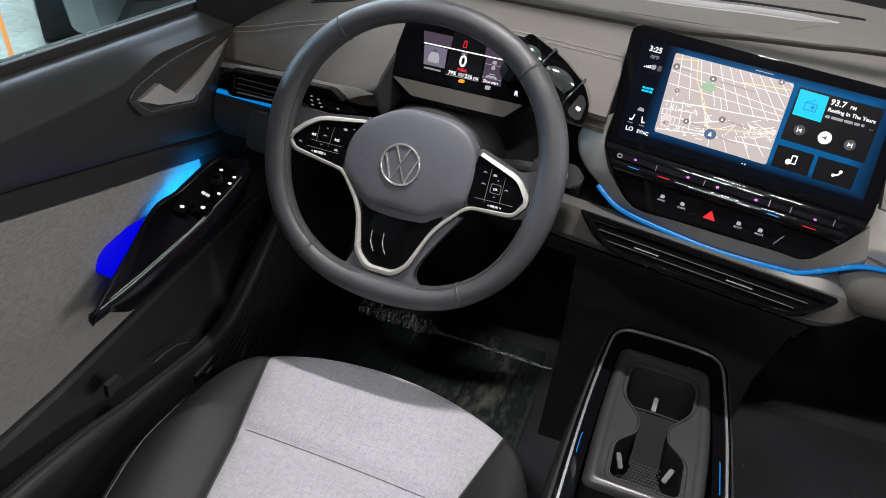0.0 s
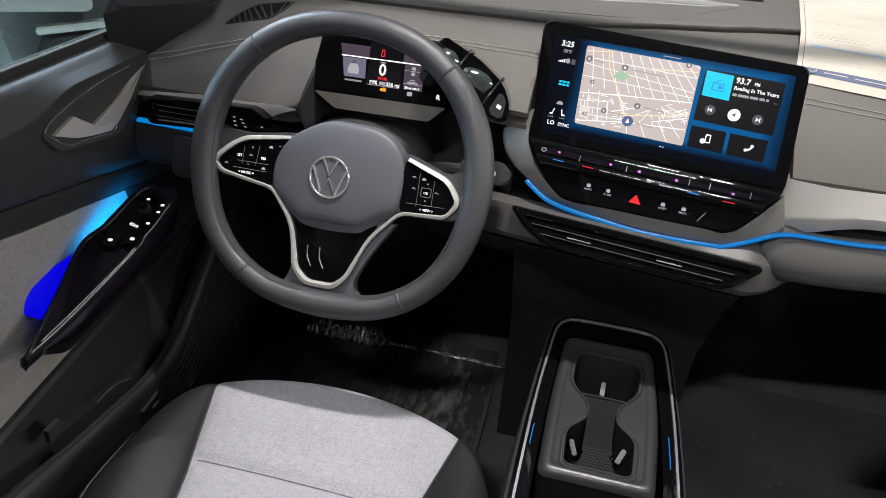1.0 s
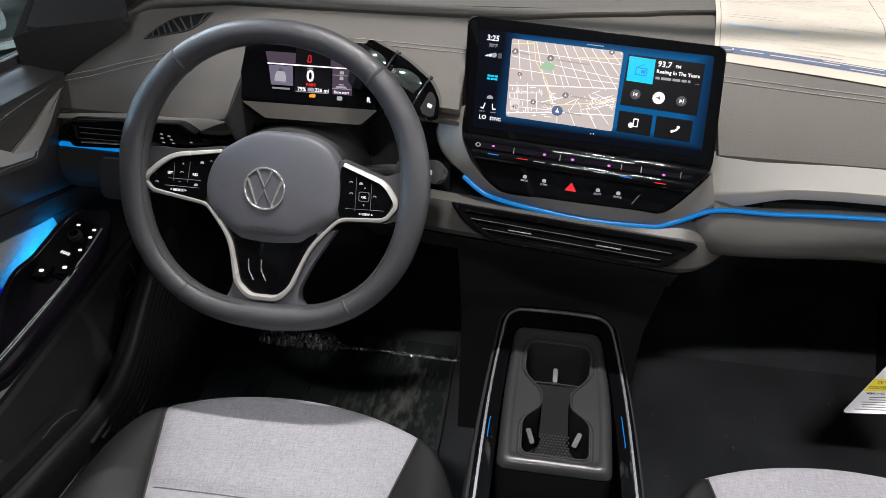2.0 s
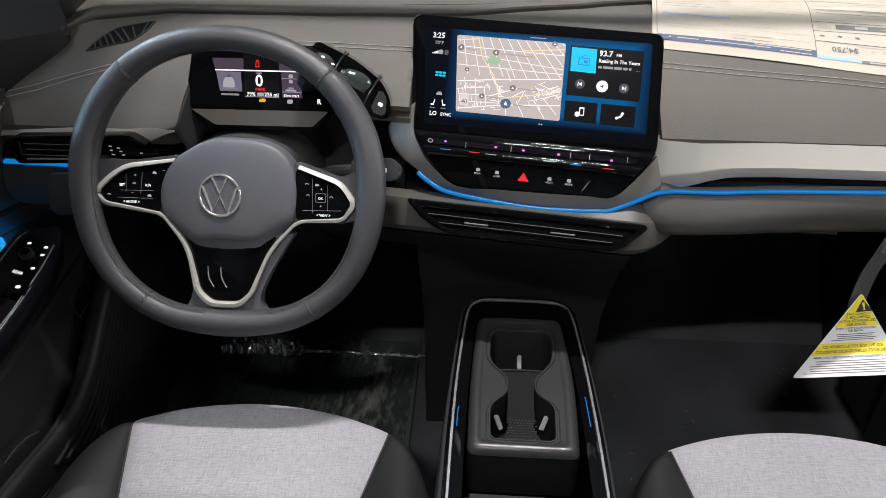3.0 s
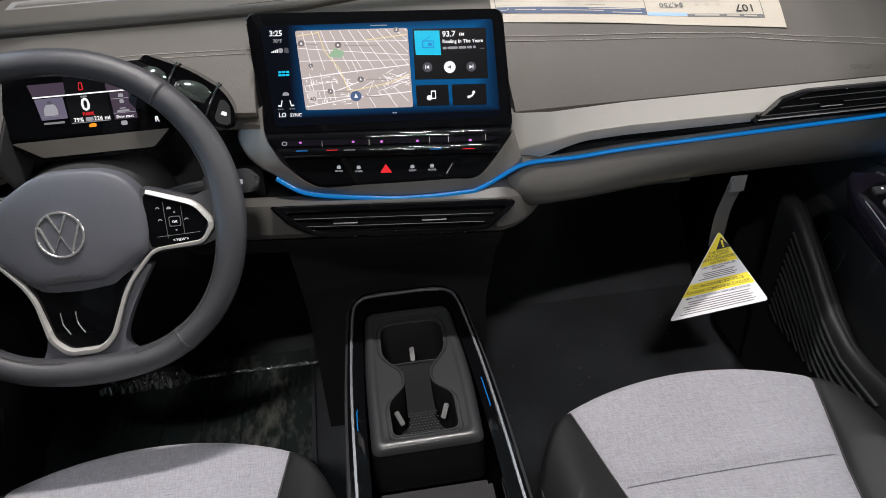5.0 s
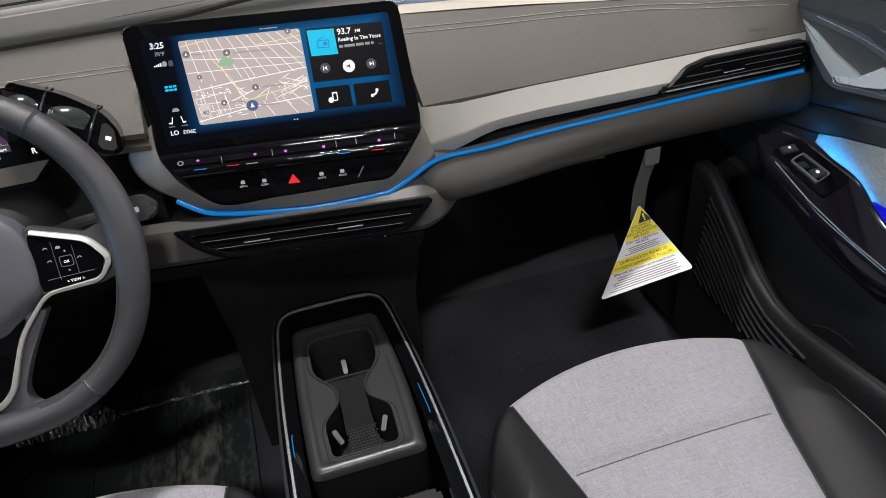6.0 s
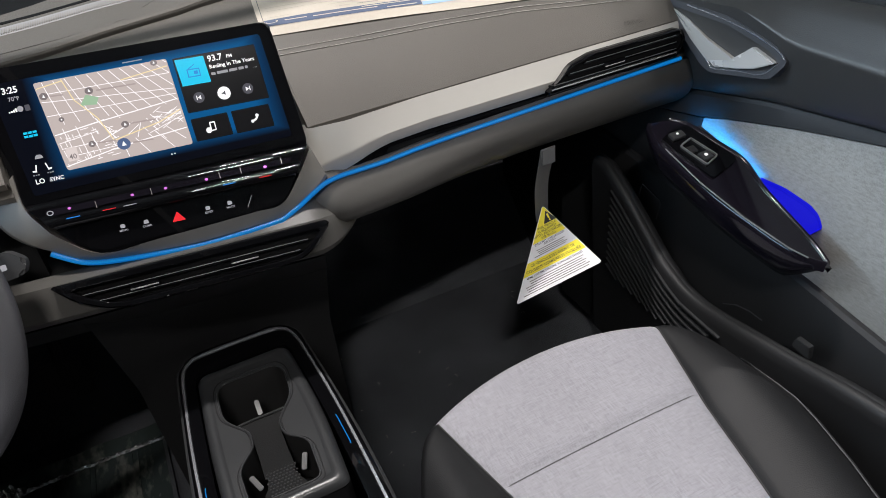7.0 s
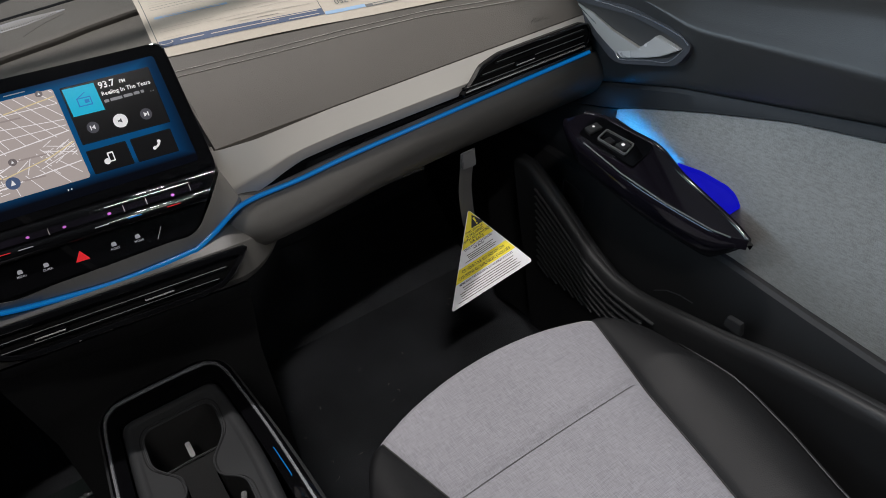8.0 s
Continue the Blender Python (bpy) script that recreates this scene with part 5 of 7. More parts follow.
    return shell(B(), rows, tuple(MG.to_3x3() @ Vector((0, 0, -0.002))))


part("glass_face", selector_glass(-0.017, 0.0215, 0.30), SELG, gs, "reflecting glass face", sharp=60)
part("glass_shoulder", selector_glass(-0.053, -0.025, 0.10), SELG, gs, "reflecting glass shoulder", sharp=60)
for x, top in ((-0.022, 0.0325), (0.027, 0.0265)):
    loop = rpoly([(-0.0310, -0.0188), (top, -0.0188), (top, 0.0188), (-0.0310, 0.0188)], 0.009, 5)
    part("chrome_ring", sweep(B(), [MG @ Vector((x + 0.10 * a, a, b)) for a, b in loop], disc(0.0017, n=8), up=MG.to_3x3() @ Vector((1, 0, 0)), closed=True), CHROME, gs)
part("park_button", prism(B(), rpoly([(0.035, -0.022), (0.055, -0.0205), (0.048, 0.004), (0.036, 0.012)], 0.005), 0.012, 0.0195, MG, 0.002), DARK, gs)
part("button_symbol", prism(B(), rpoly([(0.041, -0.010), (0.047, -0.010), (0.047, -0.005), (0.041, -0.005)], 0.001, 2), 0.0195, 0.0199, MG), WHITEG, gs)
for x, y, t in ((-0.012, 0.006, "N"), (0.004, 0.002, "D"), (-0.010, -0.012, "R")):
    lettering("selector_lettering", t, 0.006, MG @ Matrix.Translation((x, y, 0.0192)), GREYG, gs, 0.0001, "CENTER")
part("selector_arm", sweep(B(), [MG @ Vector((-0.05, -0.005, -0.005)), MC @ Vector((0.07, 0.0, -0.012))], disc(0.016), up=(0, 0, 1)), DARK, gs)

# ---- stalks ----
st = thing("steering_stalk", "dark steering column stalk with silver tip", "stalk", (-0.25, 0.05, 0.64), "column stalks")
sweep_r = [(-0.29, 0.062, 0.635), (-0.24, 0.060, 0.645), (-0.195, 0.058, 0.650)]
part("arm", sweep(B(), sweep_r, disc(0.009, 0.007)), DARK, st)
part("tip", prism(B(), rpoly([(-0.030, -0.013), (0.028, -0.014), (0.034, 0.0), (0.020, 0.014), (-0.030, 0.014)], 0.006), -0.009, 0.009, frame_matrix((-0.192, 0.058, 0.649), (1, 0, 0.05), (0, 0.42, 0.9)), 0.003), DARK, st, "dark stalk end")
part("symbol", prism(B(), rpoly([(-0.004, -0.003), (0.003, -0.003), (0.003, 0.003), (-0.004, 0.003)], 0.001, 2), 0.009, 0.0095, frame_matrix((-0.18, 0.058, 0.649), (1, 0, 0.05), (0, 0.42, 0.9))), GREYG, st)
st2 = thing("steering_stalk", "dark steering column stalk", "stalk", (-0.49, 0.05, 0.64), "column stalks")
part("arm", sweep(B(), [(-0.45, 0.065, 0.63), (-0.50, 0.065, 0.645), (-0.545, 0.065, 0.65)], disc(0.008, 0.007)), DARK, st2)

# ---- steering wheel ----
wh = thing("steering_wheel", "dark grey leather steering wheel with silver spoke bezel and flat bottom", "steering wheel", (-0.37, 0, 0.64))
# rim radius and half width by the angle over the level, alike on both sides
RIM_R = [(-90, 0.1685), (-78, 0.1700), (-65, 0.1760), (-50, 0.1795), (-40, 0.1803), (-28, 0.1790), (-15, 0.1762), (0, 0.1748), (25, 0.1766), (45, 0.1762), (55, 0.1756), (75, 0.1728), (90, 0.1713)]
RIM_W = [(-90, 0.0155), (-65, 0.0143), (-45, 0.0139), (-20, 0.0152), (0, 0.0163), (25, 0.0155), (55, 0.0138), (90, 0.0131)]
N = 144


def rim_table(table):
    vals = []
    for k in range(N):
        d = 360 * k / N
        d = d if d <= 90 else (180 - d if d <= 270 else d - 360)
        vals.append(interp(table, d))
    for i in range(6):
        vals = [(vals[k - 1] + 2 * vals[k] + vals[(k + 1) % N]) / 4 for k in range(N)]
    return vals


RR, RW = rim_table(RIM_R), rim_table(RIM_W)


def rim_value(tab, a):
    f = (a / (2 * math.pi)) % 1.0 * N
    k = int(f) % N
    return tab[k] + (tab[(k + 1) % N] - tab[k]) * (f - int(f))


def rim_at(a):
    """Centre line of the rim at the angle a from the right, counter-clockwise."""
    r = rim_value(RR, a)
    return Vector((0.005 + r * math.cos(a), 0.0095 + r * math.sin(a), 0))


def rim_skin(a, b, grow=0.0):
    """A place on the rim's skin: a round the wheel, b round the tube (0 outside, pi inside)."""
    p = rim_at(a)
    t = (rim_at(a + 0.02) - rim_at(a - 0.02)).normalized()
    w = 1.09 * rim_value(RW, a) + grow
    return MW @ (p + Vector((t.y, -t.x, 0)) * w * math.cos(b) + Vector((0, 0, (0.0160 + grow) * math.sin(b))))


bm = B()
vs = [[bm.verts.new(rim_skin(2 * math.pi * i / N, 2 * math.pi * j / 22)) for j in range(22)] for i in range(N)]
for i in range(N):
    for j in range(22):
        bm.faces.new((vs[i][j], vs[i][(j + 1) % 22], vs[(i + 1) % N][(j + 1) % 22], vs[(i + 1) % N][j]))
rim = part("rim", bm, LEATHER, wh)
# cross seams: a sunken dark line with a raised leather edge beside it
for a in (2.287, 0.815, 4.09, 5.33):
    t = MW.to_3x3() @ (rim_at(a + 0.02) - rim_at(a - 0.02)).normalized()
    part("seam", sweep(B(), [rim_skin(a, 2 * math.pi * j / 22, 0.0001) for j in range(22)], disc(0.0007, n=6), up=t, closed=True), BTHREAD, rim)
    part("seam_edge", sweep(B(), [rim_skin(a + 0.010, 2 * math.pi * j / 22, -0.0005) for j in range(22)], disc(0.0012, n=6), up=t, closed=True), LEATHER, rim)
# cross-stitched inner seam along the sides
bm = B()
for k in range(330):
    a = 2 * math.pi * k / 330
    if not (2.36 < a < 2.92 or 3.38 < a < 4.55 or 0.22 < a < 0.74 or 5.02 < a < 6.0):
        continue
    for b0, b1, da in ((radians(138), radians(156), 0.006), (radians(156), radians(138), 0.008)):
        q, q2 = rim_skin(a, b0, 0.0003), rim_skin(a + da, b1, 0.0003)
        sweep(bm, [q, q.lerp(q2, 0.5) + (q - MW @ rim_at(a)).normalized() * 0.0004, q2], disc(0.00042, n=5), up=(0, 1, 0.3))
tagged(part("rim_stitching", bm, BTHREAD, wh), kind="stuff")
part("stitch_groove", sweep(B(), [rim_skin(2.36 + 2.2 * k / 60, radians(147), -0.0004) for k in range(61)], disc(0.0011, n=6), up=(0, 1, 0.3)), BTHREAD, rim)
part("stitch_groove", sweep(B(), [rim_skin(5.02 + 2.0 * k / 60, radians(147), -0.0004) for k in range(61)], disc(0.0011, n=6), up=(0, 1, 0.3)), BTHREAD, rim)

# spoke bodies
SPL = rpoly([(-0.050, 0.046), (-0.118, 0.036), (-0.148, 0.038), (-0.176, 0.030), (-0.176, -0.022), (-0.158, -0.020), (-0.144, -0.019), (-0.072, -0.031)], [0.01, 0.02, 0.012, 0.004, 0.004, 0.01, 0.01, 0.01])
SPR = rpoly([(0.085, 0.043), (0.142, 0.024), (0.154, 0.030), (0.182, 0.032), (0.182, -0.028), (0.160, -0.026), (0.147, -0.031), (0.084, -0.034)], [0.01, 0.012, 0.012, 0.004, 0.004, 0.01, 0.01, 0.01])
SPB = rpoly([(-0.060, -0.040), (-0.046, -0.066), (-0.040, -0.118), (-0.046, -0.138), (-0.060, -0.152), (0.060, -0.152), (0.044, -0.140), (0.0425, -0.1247), (0.0565, -0.093), (0.086, -0.046)], [0.004, 0.01, 0.02, 0.012, 0.004, 0.004, 0.012, 0.02, 0.02, 0.004])
sp1 = part("spoke", prism(B(), SPL, -0.020, -0.004, MW, 0.004, 3), LEATHER, wh)
sp2 = part("spoke", prism(B(), SPR, -0.020, -0.004, MW, 0.004, 3), LEATHER, wh)
sp3 = part("lower_spoke", prism(B(), SPB, -0.024, -0.006, MW, 0.004, 3), WHEELP, wh, "grey satin lower spoke")
LQ = [(-0.0560, 0.0370), (-0.1165, 0.0275), (-0.1360, 0.0145), (-0.1515, -0.0005), (-0.1440, -0.0135), (-0.0790, -0.0245), (-0.0690, 0.0080)]
RQ = [(0.0900, 0.0330), (0.1420, 0.0145), (0.1545, -0.0040), (0.1455, -0.0240), (0.0900, -0.0280), (0.0860, 0.0020)]
for q, sp in ((LQ, sp1), (RQ, sp2)):
    part("button_pad", prism(B(), rpoly(q, 0.003), -0.010, -0.0012, MW, 0.0008), GLOSS, sp, "gloss black button pad")
# one silver band: round the left pad, down and up the lower spoke, round the right pad
BAND = [(-0.0575, 0.0385, 0.75), (-0.1184, 0.0295, 1.0), (-0.1385, 0.0160, 1.1), (-0.1545, 0.0000, 1.1), (-0.1555, -0.0050, 1.05), (-0.1455, -0.0152, 0.85), (-0.0800, -0.0256, 0.70), (-0.0715, -0.0310, 0.68), (-0.0450, -0.0645, 0.72), (-0.0345, -0.1204, 0.95), (-0.0182, -0.1365, 1.1), (0.0178, -0.1362, 1.1), (0.0332, -0.1213, 0.95), (0.0562, -0.0673, 0.75), (0.0908, -0.0298, 0.68), (0.1462, -0.0266, 0.85), (0.1578, -0.0102, 1.05), (0.1572, -0.0029, 1.1), (0.1434, 0.0167, 1.0), (0.0930, 0.0348, 0.75)]
rad = [0.0, 0.012, 0.010, 0.004, 0.004, 0.008, 0.008, 0.010, 0.020, 0.008, 0.009, 0.009, 0.008, 0.020, 0.012, 0.008, 0.004, 0.004, 0.010, 0.0]
path = rpoly([p[:2] for p in BAND], rad, 6)
wide = [BAND[0][2]] + [k[2] for k in BAND[1:-1] for j in range(7)] + [BAND[-1][2]]
part("bezel", sweep(B(), [MW @ Vector((x, y, -0.0005)) for x, y in path], rpoly([(-0.0034, -0.006), (0.0034, -0.006), (0.0030, 0.0016), (-0.0022, 0.0030)], 0.0009, 3), up=MW.to_3x3() @ Vector((0, 0, 1)), scales=wide), BEZEL, wh, "satin silver spoke bezel")


def wheel_mark(name, shape, x, y, par, mt=GREYG):
    """A printed switch symbol, its shape given in millimetres."""
    return part(name, prism(B(), [(x + a / 1000, y + b / 1000) for a, b in shape], -0.0011, -0.0008, MW), mt, par)


CARM = rpoly([(-2.6, -1.2), (2.6, -1.2), (2.2, 0.5), (1.2, 1.6), (-1.2, 1.6), (-2.2, 0.5)], 0.5, 2)
ARC = [(-2.4, -0.4), (-1.6, 1.2), (0, 1.9), (1.6, 1.2), (2.4, -0.4), (1.5, -0.3), (0.9, 0.6), (0, 1.0), (-0.9, 0.6), (-1.5, -0.3)]
TRI = [(-1.2, -0.9), (1.2, -0.9), (0, 1.1)]
DASH = [(-1.4, -0.35), (1.4, -0.35), (1.4, 0.35), (-1.4, 0.35)]
PLUS = [(-1.3, -0.35), (-0.35, -0.35), (-0.35, -1.3), (0.35, -1.3), (0.35, -0.35), (1.3, -0.35), (1.3, 0.35), (0.35, 0.35), (0.35, 1.3), (-0.35, 1.3), (-0.35, 0.35), (-1.3, 0.35)]
for nm, sh_, x, y in (("wheel_symbol", CARM, -0.0828, 0.0226), ("cruise_symbol", ARC, -0.1083, 0.0085), ("minus_symbol", DASH, -0.1112, -0.0025), ("plus_symbol", PLUS, -0.1069, 0.0192), ("distance_symbol", CARM, -0.0901, -0.0051), ("lane_symbol", ARC, -0.1402, -0.0055), ("talk_symbol", DASH, -0.0714, 0.0255)):
    wheel_mark(nm, sh_, x, y, sp1)
for nm, sh_, x, y in (("volume_symbol", ARC, 0.1025, 0.0150), ("mute_symbol", CARM, 0.1146, 0.0145), ("up_symbol", TRI, 0.1199, 0.0098), ("next_symbol", ARC, 0.1318, 0.0000), ("down_symbol", [(a, -b) for a, b in TRI], 0.1193, -0.0108), ("previous_symbol", ARC, 0.1034, 0.0015)):
    wheel_mark(nm, sh_, x, y, sp2)
for tx, x, y, sp, sz in (("SET", -0.1234, 0.0072, sp1, 0.0044), ("RES", -0.0913, 0.0074, sp1, 0.0044), ("< MODE >", -0.1126, -0.0132, sp1, 0.0046), ("OK", 0.1189, -0.0012, sp2, 0.0040), ("< VIEW >", 0.1224, -0.0216, sp2, 0.0042)):
    lettering("button_lettering", tx, sz, MW @ Matrix.Translation((x, y - 0.0014, -0.0009)), WHITEG, sp, 0.0001, "CENTER")
for (x1, y1), (x2, y2), sp in (((-0.098, 0.0225), (-0.101, -0.003), sp1), ((-0.118, 0.020), (-0.119, -0.002), sp1), ((-0.1255, 0.0005), (-0.084, 0.0008), sp1), ((-0.130, -0.0085), (-0.086, -0.0085), sp1), ((0.109, 0.022), (0.109, -0.019), sp2), ((0.1275, 0.015), (0.1275, -0.016), sp2), ((0.097, -0.0165), (0.144, -0.0155), sp2)):
    part("button_seam", sweep(B(), [MW @ Vector((x1, y1, -0.0011)), MW @ Vector((x2, y2, -0.0011))], disc(0.00035, n=6), up=(0, 1, 0)), HRIM, sp)
part("button_groove", ring(B(), rpoly([(0.1125, -0.0065), (0.1255, -0.0065), (0.1255, 0.0050), (0.1125, 0.0050)], 0.002), rpoly([(0.1133, -0.0057), (0.1247, -0.0057), (0.1247, 0.0042), (0.1133, 0.0042)], 0.002), -0.0012, -0.0006, MW, 32), HRIM, sp2)
part("spoke_inlay", prism(B(), rpoly([(-0.052, -0.050), (-0.0420, -0.0690), (-0.0315, -0.1190), (-0.0170, -0.1330), (0.0170, -0.1327), (0.0305, -0.1180), (0.0520, -0.0690), (0.066, -0.050)], 0.004), -0.012, -0.0055, MW, 0.001), GLOSS, sp3, "gloss black inlay")
for x in (-0.0195, -0.0035):
    part("inlay_line", sweep(B(), smooth_line([MW @ Vector((x - 0.002, -0.090, -0.0050)), MW @ Vector((x - 0.001, -0.104, -0.0050)), MW @ Vector((x + 0.005, -0.116, -0.0050))], 4), disc(0.0008, n=6)), SATIN, sp3)
# airbag cover: a domed face with a crease at its foot, and a chin that slopes back under it
FACEQ = [(-0.056, 0.042), (-0.0255, 0.0605), (-0.008, 0.066), (0.0195, 0.066), (0.0495, 0.0640), (0.069, 0.0555), (0.0795, 0.0455), (0.0870, 0.031), (0.0902, 0.010), (0.0893, -0.0136), (0.0855, -0.0285), (0.0582, -0.0445), (0.0371, -0.0564), (0.003, -0.0570), (-0.0316, -0.0568), (-0.0425, -0.052), (-0.0715, -0.0285), (-0.0764, -0.0145), (-0.0755, 0.0058), (-0.0690, 0.0240)]
CHINQ = [(x * 1.015, y * 1.02) for x, y in FACEQ[:10]] + [(0.0880, -0.0330), (0.0680, -0.0560), (0.0460, -0.0735), (0.006, -0.0800), (-0.0345, -0.0735), (-0.0510, -0.0610), (-0.0735, -0.0320)] + [(x * 1.015, y * 1.02) for x, y in FACEQ[17:]]
PR = [0.012] * 10 + [0.007, 0.006, 0.006, 0.02, 0.006, 0.006, 0.007, 0.010, 0.010, 0.012]
fq, cq = rpoly(FACEQ, PR, 4), rpoly(CHINQ, PR, 4)
c0 = Vector((0.006, 0.002))
rows = []
for src, f, n in ((cq, 1.0, -0.024), (cq, 1.0, -0.013), (cq, 0.985, -0.0095), (fq, 1.0, -0.0012), (fq, 0.985, 0.0012), (fq, 0.94, 0.0030), (fq, 0.85, 0.0042), (fq, 0.68, 0.0054), (fq, 0.45, 0.0063), (fq, 0.2, 0.0068)):
    rp = [MW @ Vector((c0.x + (x - c0.x) * f, c0.y + (y - c0.y) * f, n)) for x, y in src]
    rows.append(rp + rp[:1])
bm = grid(B(), rows)
bm.verts.ensure_lookup_table()
bm.faces.new([bm.verts[len(bm.verts) - len(rows[-1]) + k] for k in range(len(rows[-1]) - 1)])
bmesh.ops.remove_doubles(bm, verts=bm.verts, dist=1e-6)
ab = part("airbag_cover", bm, WHEELP, wh, sharp=40)
part("emblem", ring(B(), disc(0.0258, 0.0258, 56), disc(0.0232, 0.0232, 56), 0.0055, 0.0086, MW @ Matrix.Translation((-0.0005, -0.0012, 0)), 56, 0.0006), SATIN, ab, "round chrome emblem")
for line in ([(-0.0095, 0.0222), (0.0, 0.0020), (0.0095, 0.0222)], [(-0.0210, 0.0102), (-0.0092, -0.0205), (0.0, -0.0012), (0.0092, -0.0205), (0.0210, 0.0102)]):
    part("emblem_bar", sweep(B(), [MW @ Vector((x - 0.0005, y - 0.0012, 0.0070)) for x, y in line], rpoly([(-0.0021, -0.0012), (0.0021, -0.0012), (0.0013, 0.0013), (-0.0013, 0.0013)], 0.0004, 2), up=MW.to_3x3() @ Vector((0, 0, 1))), SATIN, ab)
lettering("airbag_lettering", "AIRBAG", 0.0085, MW @ Matrix.Translation((-0.0017, -0.0530, 0.0044)), LEATHER, ab, 0.0004, "CENTER")
for x in (-0.052, 0.060):
    part("horn_mark", box(B(), x - 0.004, x + 0.003, -0.001, 0.0002, 0.0042, 0.0054, MW), LEATHER, ab)

# ---- centre console ----
con = thing("centre_console", "dark centre console with cup holders and chrome outline", "console", (0, -0.1, 0.2))
CZ = 0.415
bm = B()
OUTC = rpoly([(-0.098, -0.62), (0.102, -0.62), (0.100, -0.10), (0.086, 0.095), (0.060, 0.122), (-0.058, 0.122), (-0.082, 0.095), (-0.095, -0.10)], [0.02, 0.02, 0.1, 0.03, 0.02, 0.02, 0.03, 0.1])
lowc = [(x * 1.10, y * 1.0 + 0.01) for x, y in OUTC]
rows = [[Vector((x, y, 0.0)) for x, y in lowc + lowc[:1]], [Vector((x, y, 0.30)) for x, y in lowc + lowc[:1]], [Vector((x, y, CZ - 0.012)) for x, y in OUTC + OUTC[:1]], [Vector((x * 0.985, y * 0.985, CZ - 0.006)) for x, y in OUTC + OUTC[:1]], [Vector((x * 0.95, y * 0.97, CZ - 0.004)) for x, y in OUTC + OUTC[:1]]]
grid(bm, rows)
bmesh.ops.remove_doubles(bm, verts=bm.verts, dist=1e-6)
part("body", bm, DARK, con)
# gloss frame with the chrome line on it
GO = [(-0.092, -0.61), (0.096, -0.61), (0.095, -0.10), (0.082, 0.090), (0.060, 0.114), (-0.056, 0.114), (-0.077, 0.090), (-0.090, -0.10)]
GI = [(-0.070, -0.60), (0.074, -0.60), (0.073, -0.10), (0.063, 0.062), (0.056, 0.070), (-0.053, 0.070), (-0.060, 0.062), (-0.068, -0.10)]
rr = [0.02, 0.02, 0.1, 0.025, 0.015, 0.015, 0.025, 0.1]
part("gloss_frame", ring(B(), rpoly(GO, rr), rpoly(GI, rr), CZ - 0.02, CZ, Matrix(), 120, 0.0015), GLOSS, con, "gloss black console frame")
CH = smooth_line([(-0.0845, -0.60, 0), (-0.0845, -0.25, 0), (-0.0825, -0.08, 0), (-0.0765, 0.03, 0), (-0.071, 0.080, 0), (-0.060, 0.098, 0), (-0.045, 0.1035, 0), (0.0, 0.105, 0), (0.048, 0.1035, 0), (0.064, 0.097, 0), (0.0745, 0.080, 0), (0.0805, 0.03, 0), (0.087, -0.08, 0), (0.0895, -0.25, 0), (0.0895, -0.60, 0)], 6)
part("chrome_line", sweep(B(), [(p.x, p.y, CZ + 0.0006) for p in CH], [(-0.0020, -0.001), (0.0020, -0.001), (0.0014, 0.0012), (-0.0014, 0.0012)]), LINEM, con, "thin chrome line")
# cup holder tray: raised satin insert with a shaped hole
TO = rpoly([(-0.064, -0.178), (0.064, -0.178), (0.069, -0.06), (0.060, 0.064), (-0.057, 0.064), (-0.064, -0.06)], [0.012, 0.012, 0.08, 0.014, 0.014, 0.08])
HOLE = [(-0.039, -0.161), (0.039, -0.161), (0.041, -0.104), (0.018, -0.083), (0.018, -0.060), (0.043, -0.026), (0.045, 0.018), (0.037, 0.034), (-0.032, 0.034), (-0.040, 0.018), (-0.041, -0.028), (-0.017, -0.060), (-0.017, -0.083), (-0.040, -0.108)]
HO = rpoly(HOLE, [0.01, 0.01, 0.012, 0.008, 0.008, 0.014, 0.014, 0.01, 0.01, 0.014, 0.014, 0.008, 0.008, 0.012])
hp = [Vector(p) for p in HO]
bm = B()


def inset(d):
    """The tray's outline drawn in by d."""
    return [Vector((x * (1 - d / 0.064), -0.057 + (y + 0.057) * (1 - d / 0.121))) for x, y in TO]


loops = []
for d, z in ((-0.001, -0.006), (0.0, -0.003), (0.0025, 0.0015), (0.005, 0.0035), (0.008, 0.0042), (0.011, 0.0040), (0.0135, 0.0026), (0.0150, 0.0020)):
    r = [Vector((p.x, p.y, CZ + z)) for p in inset(d)]
    loops.append(r + r[:1])
grid(bm, loops)
bmesh.ops.remove_doubles(bm, verts=bm.verts, dist=1e-6)
bm.verts.ensure_lookup_table()
top_z = CZ + 0.0020
edges = [e for e in bm.edges if e.is_boundary and all(abs(v.co.z - top_z) < 1e-5 for v in e.verts)]
hv = [bm.verts.new((p.x, p.y, top_z)) for p in hp]
edges += [bm.edges.new((hv[k], hv[(k + 1) % len(hv)])) for k in range(len(hv))]
bmesh.ops.triangle_fill(bm, use_beauty=True, use_dissolve=False, edges=edges)
tray = part("cup_tray", bm, CONS, con, "dark satin cup holder tray")
# outer wall split off in black: its shade is put into colour
bm = B()
grid(bm, [[Vector((p.x, p.y, CZ + z)) for p in inset(d) + inset(d)[:1]] for d, z in ((-0.002, -0.07), (-0.0012, -0.007))])
part("tray_shade", bm, BLACKP, tray, "tray's outer wall, coloured black for its shade")
part("tray_floor", prism(B(), HO, CZ - 0.08, CZ - 0.073), RUBBER, tray)
bm = B()
grid(bm, [[Vector((p.x, p.y, z)) for p in hp + hp[:1]] for z in (CZ + 0.0020, CZ - 0.04, CZ - 0.078)])
part("tray_wall", bm, RUBBER, tray, "black rubber pocket wall")
